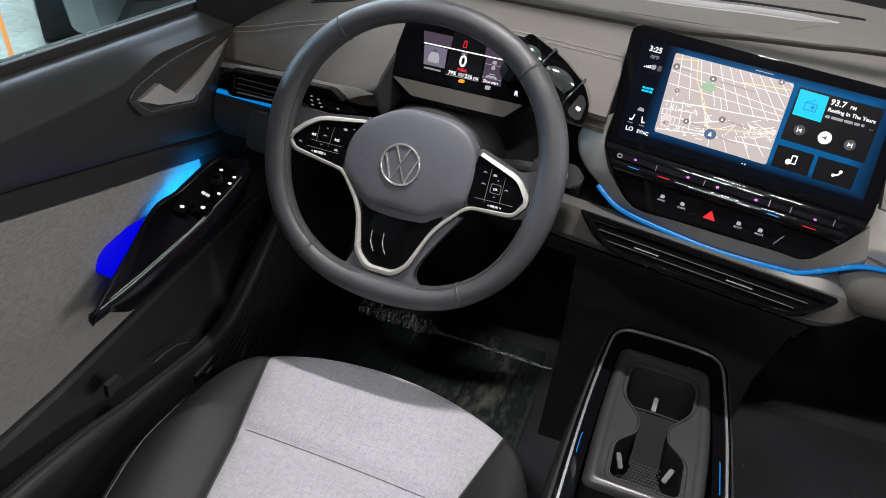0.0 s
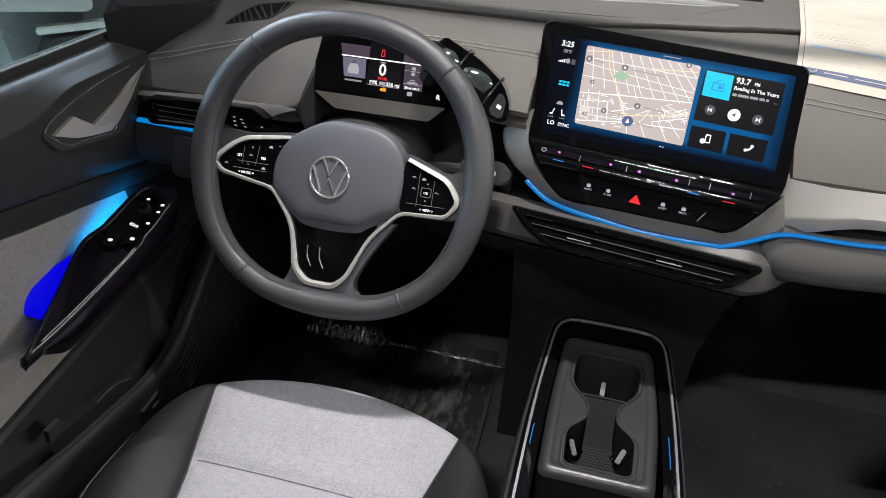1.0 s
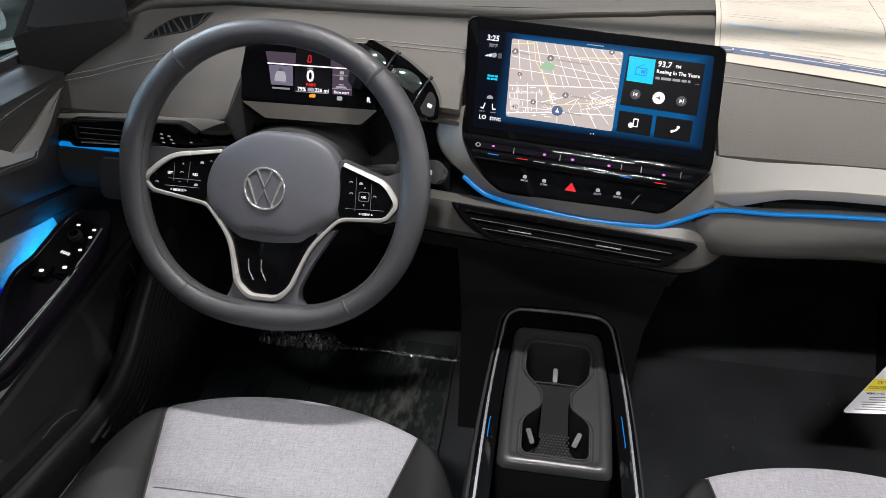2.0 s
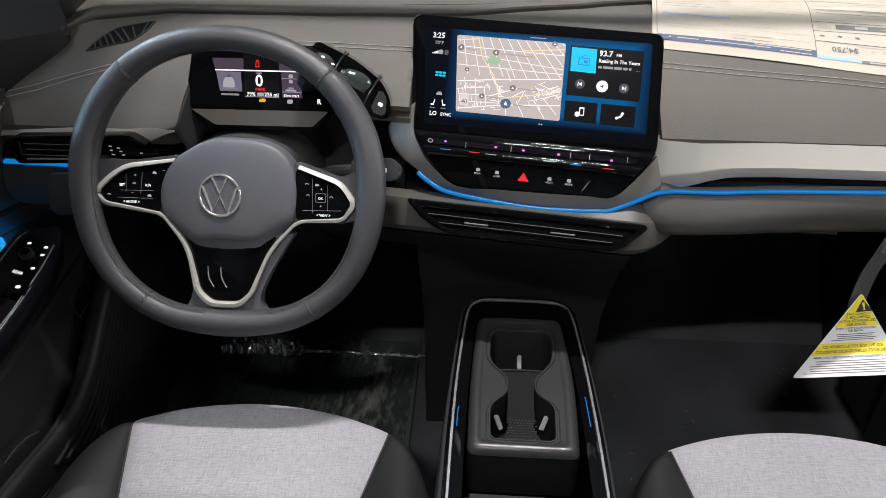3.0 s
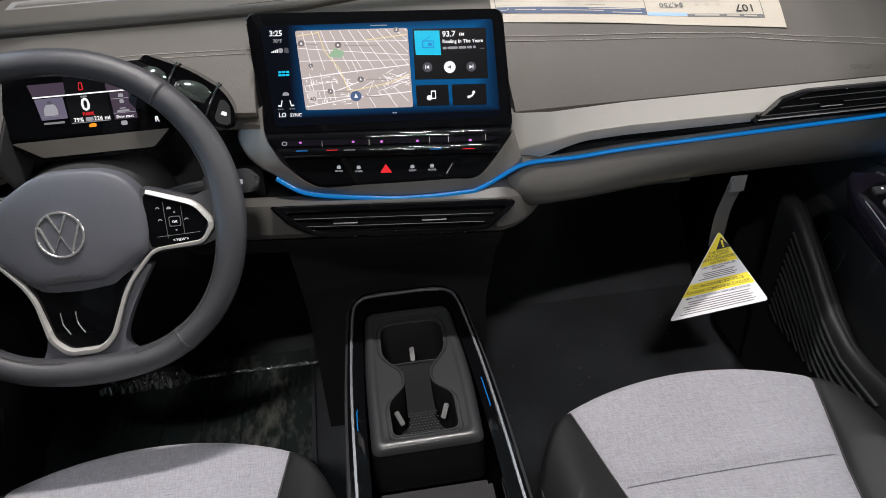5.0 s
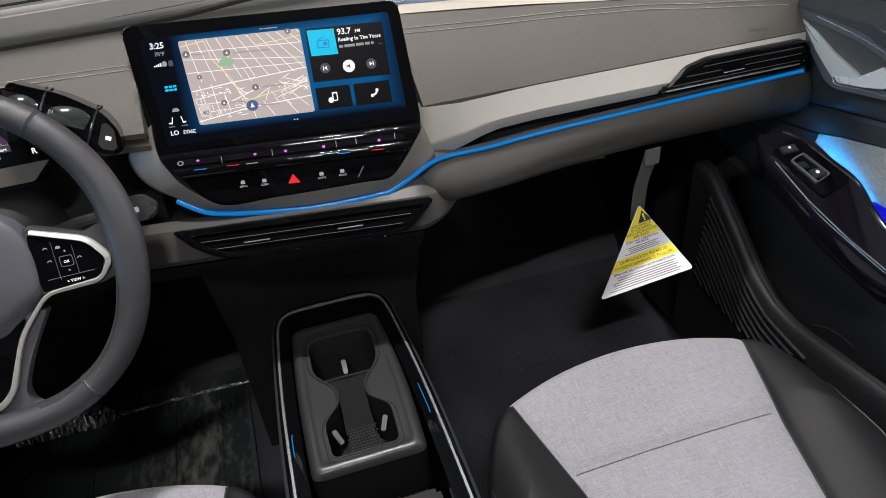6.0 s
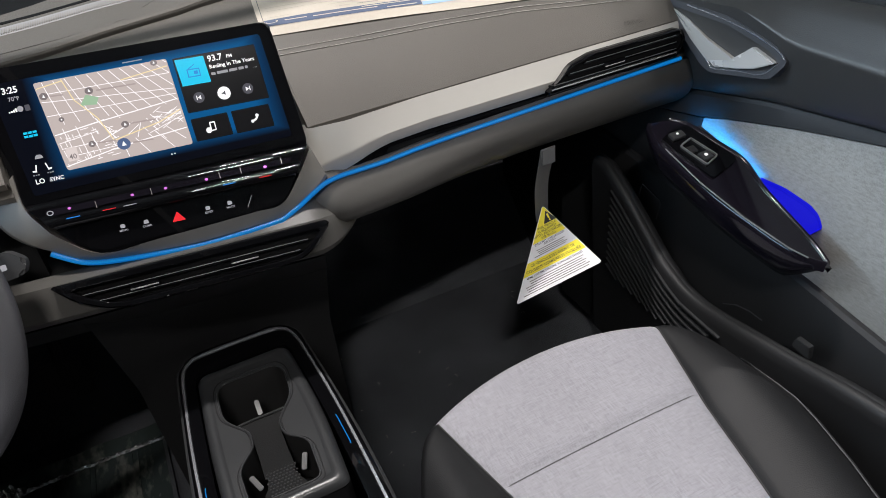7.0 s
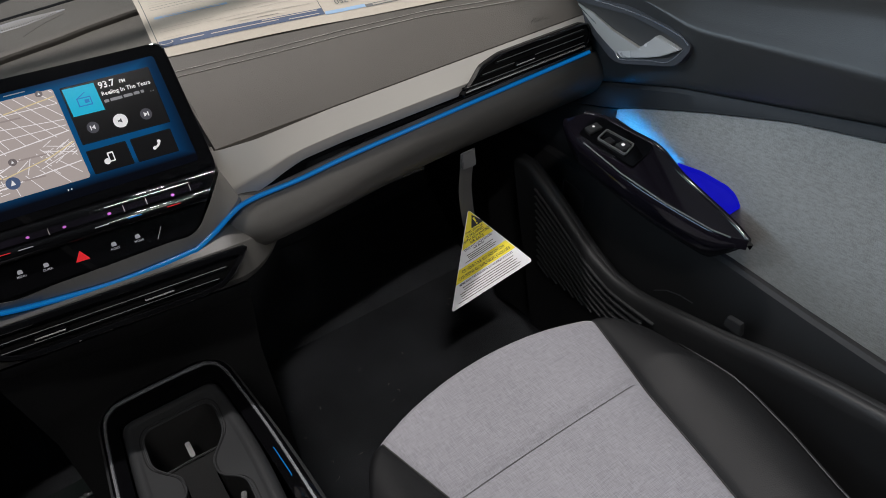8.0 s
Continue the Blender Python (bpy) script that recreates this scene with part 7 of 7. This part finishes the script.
    # the gloss edge's highlight, laid on as a satin line
    part("edge_highlight", sweep(B(), [MA @ Vector((x, y, 0.0006)) for x, y in ([(0.0300, 0.012), (0.0285, -0.025), (0.0190, -0.090), (0.0010, -0.170), (-0.0110, -0.215)] if s < 0 else [(-0.0365, 0.010), (-0.0335, -0.060), (-0.022, -0.130), (-0.005, -0.190), (0.006, -0.212)])], disc(0.0010, n=6)), HRIM, arm, "thin satin line put in as the armrest's edge highlight")
    zt = 0.0005

    def key(x, y, w, h, hh=0.004, mt=GLOSS):
        return part("switch", prism(B(), rpoly(q([(x - w, y - h), (x + w, y - h), (x + w, y + h), (x - w, y + h)]), 0.002, 3), zt - 0.001, zt + hh, MA, 0.001), mt, pl)

    def sym(x, y, w, h, hh, par):
        part("switch_symbol", prism(B(), rpoly(q([(x - w, y - h), (x + w, y - h), (x + w, y + h), (x - w, y + h)]), min(w, h) * 0.6, 2), zt + hh, zt + hh + 0.0004, MA), WHITEG, par)

    if s < 0:
        for x, y in ((0.0149, -0.0560), (-0.0116, -0.0640)):
            k = key(-x, y, 0.0105, 0.0100, 0.004)
            sym(-x, y, 0.0030, 0.0020, 0.004, k)
        knob = part("mirror_knob", sweep(B(), [MA @ Vector((0.0031, -0.0053, zt)), MA @ Vector((0.0031, -0.0053, zt + 0.007))], disc(0.0080, 0.0080, 24), up=(0, 1, 0)), BLACKP, pl, "round mirror knob")
        part("knob_cap", prism(B(), disc(0.0055, 0.0055, 20), zt + 0.007, zt + 0.009, MA @ Matrix.Translation((0.0031, -0.0053, 0)), 0.001), GLOSS, knob)
        for x, y in ((-0.0029, 0.0139), (0.0213, 0.0081), (0.0217, -0.0040), (0.0182, -0.0250), (-0.0063, 0.0024)):
            sym(-x, y, 0.0024, 0.0016, 0.0, pl)
        lettering("switch_lettering", "REAR", 0.0062, MA @ Matrix.Translation((0.0015, -0.0340, zt + 0.0003)) @ pose(0, 0, 0, 0, 0, -14), WHITEG, pl, 0.0001, "CENTER")
    else:
        k = key(-0.0067, 0.0235, 0.0110, 0.0065, 0.004, DARK)
        sym(-0.0067, 0.0247, 0.0018, 0.0016, 0.004, k)
        part("switch_frame", ring(B(), rpoly([(-0.0165, 0.0060), (0.0075, 0.0130), (0.0200, -0.0300), (-0.0060, -0.0390)], 0.003), rpoly([(-0.0148, 0.0045), (0.0066, 0.0108), (0.0180, -0.0285), (-0.0046, -0.0368)], 0.002), zt, zt + 0.003, MA, 40), HRIM, pl)
        k = key(0.0030, -0.0250, 0.0085, 0.0075, 0.005, DARK)
        sym(0.0026, -0.0243, 0.0024, 0.0022, 0.005, k)
        k = key(-0.0045, -0.0060, 0.0065, 0.0060, 0.002, BLACKP)
    # lit pull cup and light guide behind the armrest
    GUIDE = smooth_line([(0.694, 0.045, 0), (0.699, 0.020, 0), (0.7005, -0.03, 0), (0.7005, -0.085, 0)], 6)
    # lip and holder are added, unseen, to keep the glow on the cloth
    strip, holder, lip = [], [], []
    c15, s15 = math.cos(radians(14)), math.sin(radians(14))
    for p in GUIDE:
        z0 = arm_top(p.y) - (0.030 if s < 0 else 0.022) - (0.008 if s < 0 else 0.004) * max(0.0, min(1.0, (p.y + 0.03) / 0.06))
        strip.append([V(p.x - 0.004 - s15 * w, p.y, z0 + c15 * w) for w in (0.0028, 0.0, -0.0028)])
        if p.y < 0.030:
            lip.append([V(p.x - 0.001, p.y, z0 + 0.0055), V(p.x - 0.006, p.y, z0 + 0.0062), V(p.x - 0.0105, p.y, z0 + 0.0058)])
        holder.append([V(p.x - 0.0046 - s15 * w, p.y, z0 + c15 * w) for w in (0.0036, 0.0, -0.0036)])
    guide = part("light_guide", shell(B(), strip, (-s * 0.0003, 0, 0)), CYAN, t, "glowing cyan light guide")
    part("guide_shade", shell(B(), lip, (0, 0, 0.001)), BLACKP, guide, "unseen black lip added to block the guide's upward light")
    part("guide_backing", shell(B(), holder, (-s * 0.002, 0, 0)), BLACKP, guide, "unseen black backing added to block the guide's backward light")
    rows = []
    for k in range(21):
        f = k / 20
        y = -0.085 - 0.1025 * f
        zc = arm_top(y)
        top = interp([(-0.190, 0.490), (-0.1855, 0.500), (-0.180, 0.5085), (-0.165, 0.5155), (-0.1246, 0.5200), (-0.085, 0.5165)], y) - 0.004 * low
        e = interp([(-0.26, 0.665), (-0.20, 0.676), (-0.12, 0.684), (-0.067, 0.694), (0.0, 0.68)], y)
        rows.append([V(e - 0.004, y, zc - 0.014), V(e + 0.004, y, min(zc - 0.010, top - 0.006)), V(0.7035, y, top - 0.005), V(0.7055, y, top)])
    part("pull_cup_light", shell(B(), rows, (s * 0.004, 0, 0)), DEEP, t, "deep blue lit pull cup")
    part("pocket_seam", sweep(B(), [V(0.6665, y, z - 0.012 * low) for y, z in ((-0.092, 0.318), (-0.115, 0.332), (-0.140, 0.338), (-0.162, 0.338))], disc(0.0009, n=6)), HSUR, t)
    part("pocket_clip", prism(B(), rpoly([(-0.014, -0.008), (0.014, -0.012), (0.012, 0.008), (-0.010, 0.008)], 0.002, 2), 0, 0.008, frame_matrix((ox + s * 0.664, -0.235, 0.352), (0, -1, 0), (0, 0, 1)), 0.001), DARK, t)
    part("panel_hatch", ring(B(), rpoly([(-0.028, -0.02), (0.022, -0.026), (0.030, 0.016), (-0.020, 0.026)], 0.006), rpoly([(-0.026, -0.018), (0.020, -0.024), (0.028, 0.014), (-0.018, 0.024)], 0.006), 0.0, 0.0012 * (1 if s < 0 else -1), frame_matrix((ox + s * 0.669, 0.090, 0.400), (0, -1, 0), (0, 0, 1)), 40), DARK, t)
    return t


door(-1)
door(1)

# ---- floor things ----
mat_ = thing("floor_mat", "black floor mat under clear plastic film with dusty marks", "floor mat", (-0.38, 0.3, 0.0))
part("mat", prism(B(), rpoly([(-0.60, -0.02), (-0.175, -0.02), (-0.180, 0.50), (-0.60, 0.50)], 0.04), 0.001, 0.012, bevel=0.003), CARPET, mat_)
rows = []
for i in range(40):
    x = -0.585 + 0.40 * i / 39
    r = []
    for j in range(40):
        y = 0.02 + 0.42 * j / 39
        r.append(Vector((x, y, 0.0150 + 0.0035 * noise.noise(Vector((x * 16, y * 16, 3))) + 0.0015 * noise.noise(Vector((x * 60, y * 40, 9))) + (0.012 * (j - 36) / 3 if j > 36 else 0))))
    rows.append(r)
part("plastic_film", shell(B(), rows, (0, 0, -0.001)), FILM, mat_, "crumpled clear protective film")
bm = B()
for k in range(5):
    x = -0.54 + 0.075 * k
    sweep(bm, [(x, 0.06, 0.018), (x + 0.004, 0.40, 0.018)], disc(0.0050, 0.0016))
part("mat_ribs", bm, FILM, mat_)
# pale metallic tone gives the clear film its sparkle
CRINKLE = mat("sparkle_toned_film", (0.60, 0.62, 0.63), 0.20, coat=1.0, metal=0.85)
rows = []
for i in range(160):
    x = -0.605 + 0.44 * i / 159
    big = max(0.0, min(1.0, (-0.41 - x) / 0.04))
    w = 0.0014 + 0.0050 * big
    rows.append([Vector((x, 0.404 + w * (j - 3) + 0.004 * big * noise.noise(Vector((x * 70, j * 0.9, 5))) + 0.003 * noise.noise(Vector((x * 18, 2, 5))), 0.019 + (0.006 + 0.020 * big) * abs(noise.noise(Vector((x * 85, j * 1.3, 1)))) + (0.003 + 0.008 * big) * math.sin(math.pi * j / 6))) for j in range(7)])
part("film_fold", grid(B(), rows), CRINKLE, mat_, "crinkled edge of the film, its sparkle put into a metallic tone", sharp=20)
pd = thing("brake_pedal", "black rubber brake pedal", "pedal", (-0.285, 0.45, 0.2))
MP = frame_matrix((-0.287, 0.45, 0.19), (1, 0, 0), (0, 0.5, 0.87))
part("plate", prism(B(), rpoly([(-0.036, -0.036), (0.034, -0.036), (0.040, 0.036), (-0.038, 0.036)], 0.008), -0.008, 0.004, MP, 0.003), RUBBER, pd)
for i in range(5):
    for j in range(5):
        part("stud", prism(B(), [(x + 0.013 * i - 0.026, y + 0.013 * j - 0.026) for x, y in disc(0.0045, 0.0045, 6)], 0.004, 0.006, MP), RUBBER, pd)
part("arm", sweep(B(), [(-0.287, 0.455, 0.19), (-0.287, 0.56, 0.36), (-0.287, 0.60, 0.50)], disc(0.012)), RUBBER, pd)
lt = B()
r2 = random.Random(11)
for k in range(24):
    x, y = 0.14 + 0.46 * r2.random(), 0.02 + 0.42 * r2.random()
    a = r2.random() * 6.28
    L = 0.002 + 0.004 * r2.random()
    sweep(lt, smooth_line([(x, y, 0.002), (x + L * math.cos(a), y + L * math.sin(a), 0.004), (x + 2 * L * math.cos(a + 0.7), y + 2 * L * math.sin(a + 0.7), 0.002)], 3), disc(0.0004, n=4))
tagged(part("floor_litter", lt, THREAD), "tiny pale shreds on the black carpet", "litter", kind="stuff")

# ---- airbag warning tag on a strap ----
T0, T1, T2 = Vector((0.479, 0.099, 0.455)), Vector((0.395, 0.040, 0.351)), Vector((0.511, 0.003, 0.402))
tg = thing("warning_tag", "triangular yellow and white airbag warning card on a grey strap", "warning tag", tuple(T0))
u = (T2 - T1).normalized()
n3 = u.cross(T0 - T1).normalized()
v3 = n3.cross(u)
MT = frame_matrix(T1, u, v3)
Wd, Ht, Px = (T2 - T1).length, (T0 - T1).dot(v3), (T0 - T1).dot(u)


def tri(f0, f1, grow=0.0):
    """The card between two heights, as a share of its height."""
    def lr(f):
        return (Px * f - grow * (1 - f), Ht * f), (Wd + (Px - Wd) * f + grow * (1 - f), Ht * f)
    (a, b), (c, d) = lr(f0), lr(f1)
    return [a, b, d, c]


card = part("card", prism(B(), rpoly([(-0.004, -0.003), (Wd + 0.004, -0.003), (Px, Ht + 0.004)], 0.006), -0.0006, 0, MT), WHITEC, tg, "white card")
for f0, f1 in ((0.245, 0.40), (0.60, 1.0)):
    pts = tri(f0, f1, 0.002)
    if f1 == 1.0:
        pts = rpoly([pts[0], pts[1], (Px, Ht + 0.0025)], [0, 0, 0.004])
    part("yellow_band", prism(B(), pts, 0.0001, 0.0003, MT), YELLOW, card, "yellow printed band")
part("warning_triangle", prism(B(), rpoly([(Px - 0.011, Ht * 0.785), (Px + 0.010, Ht * 0.785), (Px, Ht * 0.945)], 0.001, 2), 0.0004, 0.0005, MT), BLACKINK, card)
part("warning_mark", prism(B(), [(Px - 0.0012, Ht * 0.835), (Px + 0.0012, Ht * 0.835), (Px + 0.0016, Ht * 0.90), (Px - 0.0016, Ht * 0.90)], 0.0006, 0.0007, MT), YELLOW, card)
part("warning_mark", prism(B(), [(Px + x, Ht * 0.812 + y) for x, y in disc(0.0014, 0.0014, 8)], 0.0006, 0.0007, MT), YELLOW, card)


def tag_text(t, f, size, x=None):
    mx = (Px * f + (Wd + (Px - Wd) * f)) / 2
    lettering("card_lettering", t, size, MT @ Matrix.Translation((mx, Ht * f, 0.0004)), BLACKINK, card, 0.00003, "CENTER")


for t, f, z in (("THIS VEHICLE", 0.745, 0.0048), ("IS EQUIPPED", 0.70, 0.0054), ("WITH ADVANCED", 0.655, 0.0056), ("AIR BAGS", 0.612, 0.0056), ("EVEN WITH ADVANCED", 0.566, 0.0044), ("AIR BAGS", 0.534, 0.0044), ("CE VÉHICULE EST ÉQUIPÉ DE", 0.335, 0.0056), ("COUSSINS GONFLABLES ÉVOLUÉS", 0.272, 0.0058), ("MÊME AVEC DES COUSSINS GONFLABLES ÉVOLUÉS", 0.205, 0.0040)):
    tag_text(t, f, z)
for k, f in enumerate((0.50, 0.475, 0.452, 0.428, 0.165, 0.135, 0.105, 0.075, 0.045, 0.015)):
    l = Px * f + 0.010 + 0.003 * (k % 3)
    r = Wd + (Px - Wd) * f - 0.010 - 0.004 * (k % 2)
    part("text_bar", prism(B(), [(l, Ht * f), (r, Ht * f), (r, Ht * f + 0.0011), (l, Ht * f + 0.0011)], 0.0003, 0.0004, MT), INK, card)
SP = [Vector((0.466, 0.064, 0.574)), Vector((0.467, 0.072, 0.548)), Vector((0.472, 0.092, 0.50)), Vector((0.478, 0.103, 0.452)), Vector((0.481, 0.106, 0.43))]
part("strap", sweep(B(), smooth_line(SP, 5), [(-0.0115, -0.0006), (0.0115, -0.0006), (0.0115, 0.0006), (-0.0115, 0.0006)], up=(0, -1, 0.3)), STRAP, tg, "grey strap")
part("strap_clip", box(B(), 0.4555, 0.4775, 0.0625, 0.0665, 0.549, 0.574, bevel=0.0012), STRAP, tg)

# ---- printed sheet on the dashboard ----
sh = thing("window_sticker", "large printed white price sheet lying on the dashboard top", "paper sheet", (0.35, 0.2, 0.77))


def sheet_at(u, v, lift=0.0):
    """A place on the sheet: u along its near edge, v away from it, both 0 to 1."""
    a, b = Vector((0.150, 0.1815)), Vector((0.532, 0.1375))
    d = (b - a)
    nrm = Vector((-d.y, d.x)).normalized()
    p = a + d * u + nrm * 0.30 * v
    wav = 0.0012 + 0.0009 * math.sin(5 * u + 2 * v) ** 2
    e = pad_edge(p.x)
    k = max(0.0, min(1.0, (p.y - e + 0.085) / 0.085))
    z = pad_z(min(p.y, e)) + 0.0090 * k * k * (3 - 2 * k) + 0.06 * max(0.0, p.y - e)
    return Vector((p.x, p.y, z + wav + lift))


part("sheet", shell(B(), [[sheet_at(i / 30, j / 24) for j in range(25)] for i in range(31)], (0, 0, -0.0003)), PAPER, sh)


def printed(u0, u1, v0, v1, mt, name="print_bar", lift=0.0005):
    n1, n2 = max(2, int((u1 - u0) * 30) + 1), max(2, int((v1 - v0) * 24) + 1)
    part(name, grid(B(), [[sheet_at(u0 + (u1 - u0) * i / n1, v0 + (v1 - v0) * j / n2, lift) for j in range(n2 + 1)] for i in range(n1 + 1)]), mt, sh)


printed(0.018, 0.527, 0.045, 0.080, NAVY, "print_band")
a = sheet_at(0.040, 0.062, 0.0012)
part("print_mark", ring(B(), disc(0.0075, 0.0055, 20), disc(0.0060, 0.0042, 20), 0, 0.0001, Matrix.Translation(a), 20), PAPER, sh, "round printed mark")
for u0, u1, v in ((0.08, 0.15, 0.062), (0.17, 0.38, 0.060), (0.33, 0.51, 0.071), (0.41, 0.51, 0.052)):
    printed(u0, u1, v, v + 0.004, PAPER, "print_rule", 0.0008)
printed(0.529, 0.665, 0.040, 0.058, SKYINK, "print_band")
printed(0.665, 0.930, 0.037, 0.053, GREYINK, "print_band")
for u0, u1 in ((0.69, 0.775), (0.80, 0.845), (0.86, 0.905)):
    printed(u0, u1, 0.041, 0.048, FAINT, "print_rule", 0.0008)
printed(0.035, 0.26, 0.214, 0.226, SKYINK, "print_band")
printed(0.06, 0.24, 0.218, 0.222, PAPER, "print_rule", 0.0008)
printed(0.600, 0.920, 0.208, 0.236, GREYINK, "print_band")
printed(0.66, 0.70, 0.214, 0.230, FAINT, "print_bar", 0.0008)
printed(0.74, 0.80, 0.218, 0.222, FAINT, "print_rule", 0.0008)
printed(0.540, 0.585, 0.206, 0.232, FAINT)
for u, v0, v1 in ((0.014, 0.034, 0.98), (0.525, 0.050, 0.90), (0.808, 0.130, 0.206), (0.930, 0.036, 0.98)):
    printed(u, u + 0.0025, v0, v1, GREYINK, "print_rule")
for u0, v in ((0.525, 0.130), (0.525, 0.190), (0.525, 0.246), (0.525, 0.33), (0.525, 0.42)):
    printed(u0, 0.930, v, v + 0.0030, GREYINK, "print_rule")
r3 = random.Random(3)
for u0, u1, v0, n in ((0.035, 0.51, 0.094, 34), (0.545, 0.91, 0.262, 26)):
    for k in range(n):
        v = v0 + 0.0205 * k
        if u0 < 0.1 and 0.205 < v < 0.235:
            continue
        u = u0
        while u < u1:
            w = 0.03 + 0.15 * r3.random()
            if r3.random() < 0.6:
                printed(u, min(u1, u + w), v, v + 0.0030, FAINT if r3.random() < 0.93 else INK, lift=0.0004)
            u += w + 0.02
for u, v in ((0.545, 0.158), (0.60, 0.160), (0.655, 0.158), (0.775, 0.150), (0.70, 0.097), (0.735, 0.097), (0.775, 0.097)):
    printed(u, u + 0.014, v, v + 0.010, GREYINK if v > 0.12 else FAINT)
printed(0.66, 0.79, 0.119, 0.1225, FAINT)
# the sheet is read from the far side
for txt, u, v, size in (("$4,750", 0.660, 0.107, 0.0118), ("$650", 0.908, 0.172, 0.0112), ("107", 0.906, 0.100, 0.0178)):
    p0, pu, pv = sheet_at(u, v, 0.0012), sheet_at(u - 0.06, v, 0.0012), sheet_at(u, v - 0.04, 0.0012)
    lettering("print_lettering", txt, size, frame_matrix(p0, pu - p0, pv - p0), BLACKINK if txt == "107" else GREYINK, sh, 0.00005, "LEFT")

# ---- a parked car outside the driver's window ----
MK = pose(-2.55, 1.54, -0.36, 0, 0, 48)
pc = thing("parked_car", "dark grey parked car in the hall beyond the side window", "car", tuple(MK.translation))
rows = []
for k in range(29):
    f = k / 28
    y = 4.3 * f
    roof = interp([(0, 0.62), (0.03, 0.80), (0.20, 0.98), (0.38, 1.46), (0.72, 1.52), (0.95, 1.10), (1.0, 0.9)], f)
    nose = 0.10 * max(0.0, 1 - f / 0.08)
    w = 0.02 + 0.12 * max(0.0, 1 - f / 0.06) ** 2
    side = min(roof - 0.04, 0.95)
    rows.append([MK @ Vector((x, y - nose * 0 + 0.25 * ((x - 0.87) / 0.87) ** 2 * max(0.0, 1 - f / 0.1), z)) for x, z in ((w + 0.02, 0.20), (w, 0.35), (w - 0.01, 0.60), (w + 0.02, side - 0.05), (w + 0.10, side), (0.35, roof - 0.02), (0.87, roof), (1.39, roof - 0.02), (1.64 - w, side), (1.72 - w, side - 0.05), (1.75 - w, 0.60), (1.74 - w, 0.35), (1.72 - w, 0.20))])
bm = grid(B(), rows)
bm.verts.ensure_lookup_table()
bm.faces.new([bm.verts[k] for k in range(13)])
part("body", bm, CARPAINT, pc)
for x0, x1 in ((0.10, 0.48), (1.26, 1.64)):
    part("headlight", prism(B(), rpoly([(x0, 0.56), (x1, 0.52), (x1, 0.62), (x0, 0.70)], 0.03), -0.24, 0.06, MK @ pose(0, 0, 0, 90, 0, 0), 0.01), SATIN, pc, "bright headlight")
part("grille", prism(B(), rpoly([(0.55, 0.50), (1.2, 0.50), (1.15, 0.62), (0.60, 0.62)], 0.02), -0.02, 0.02, MK @ pose(0, 0, 0, 90, 0, 0), 0.005), GLOSS, pc)
part("bumper_inlet", prism(B(), rpoly([(0.20, 0.26), (1.55, 0.26), (1.45, 0.42), (0.30, 0.42)], 0.03), -0.12, 0.03, MK @ pose(0, 0, 0, 90, 0, 0), 0.005), RUBBER, pc)
part("bumper_line", box(B(), 0.25, 1.5, -0.035, 0.02, 0.44, 0.47, MK, 0.005), SATIN, pc, "bright bumper line")
for x in (0.02, 1.73):
    for y in (0.85, 3.5):
        w = part("wheel", sweep(B(), [MK @ Vector((x - 0.11, y, 0.32)), MK @ Vector((x + 0.11, y, 0.32))], disc(0.32, 0.32, 28), up=(0, 0, 1)), RUBBER, pc)
        part("rim", sweep(B(), [MK @ Vector((x - 0.12, y, 0.32)), MK @ Vector((x + 0.12, y, 0.32))], disc(0.22, 0.22, 20), up=(0, 0, 1)), SATIN, w)
ps = part("floor_stripe", box(B(), -0.011, 0.011, -0.9, 0.6, 0.0, 0.004, pose(-3.66, 2.15, -0.36, 0, 0, 52)), ORANGE)
tagged(ps, "orange painted stripe on the hall floor", "floor marking", kind="structure")
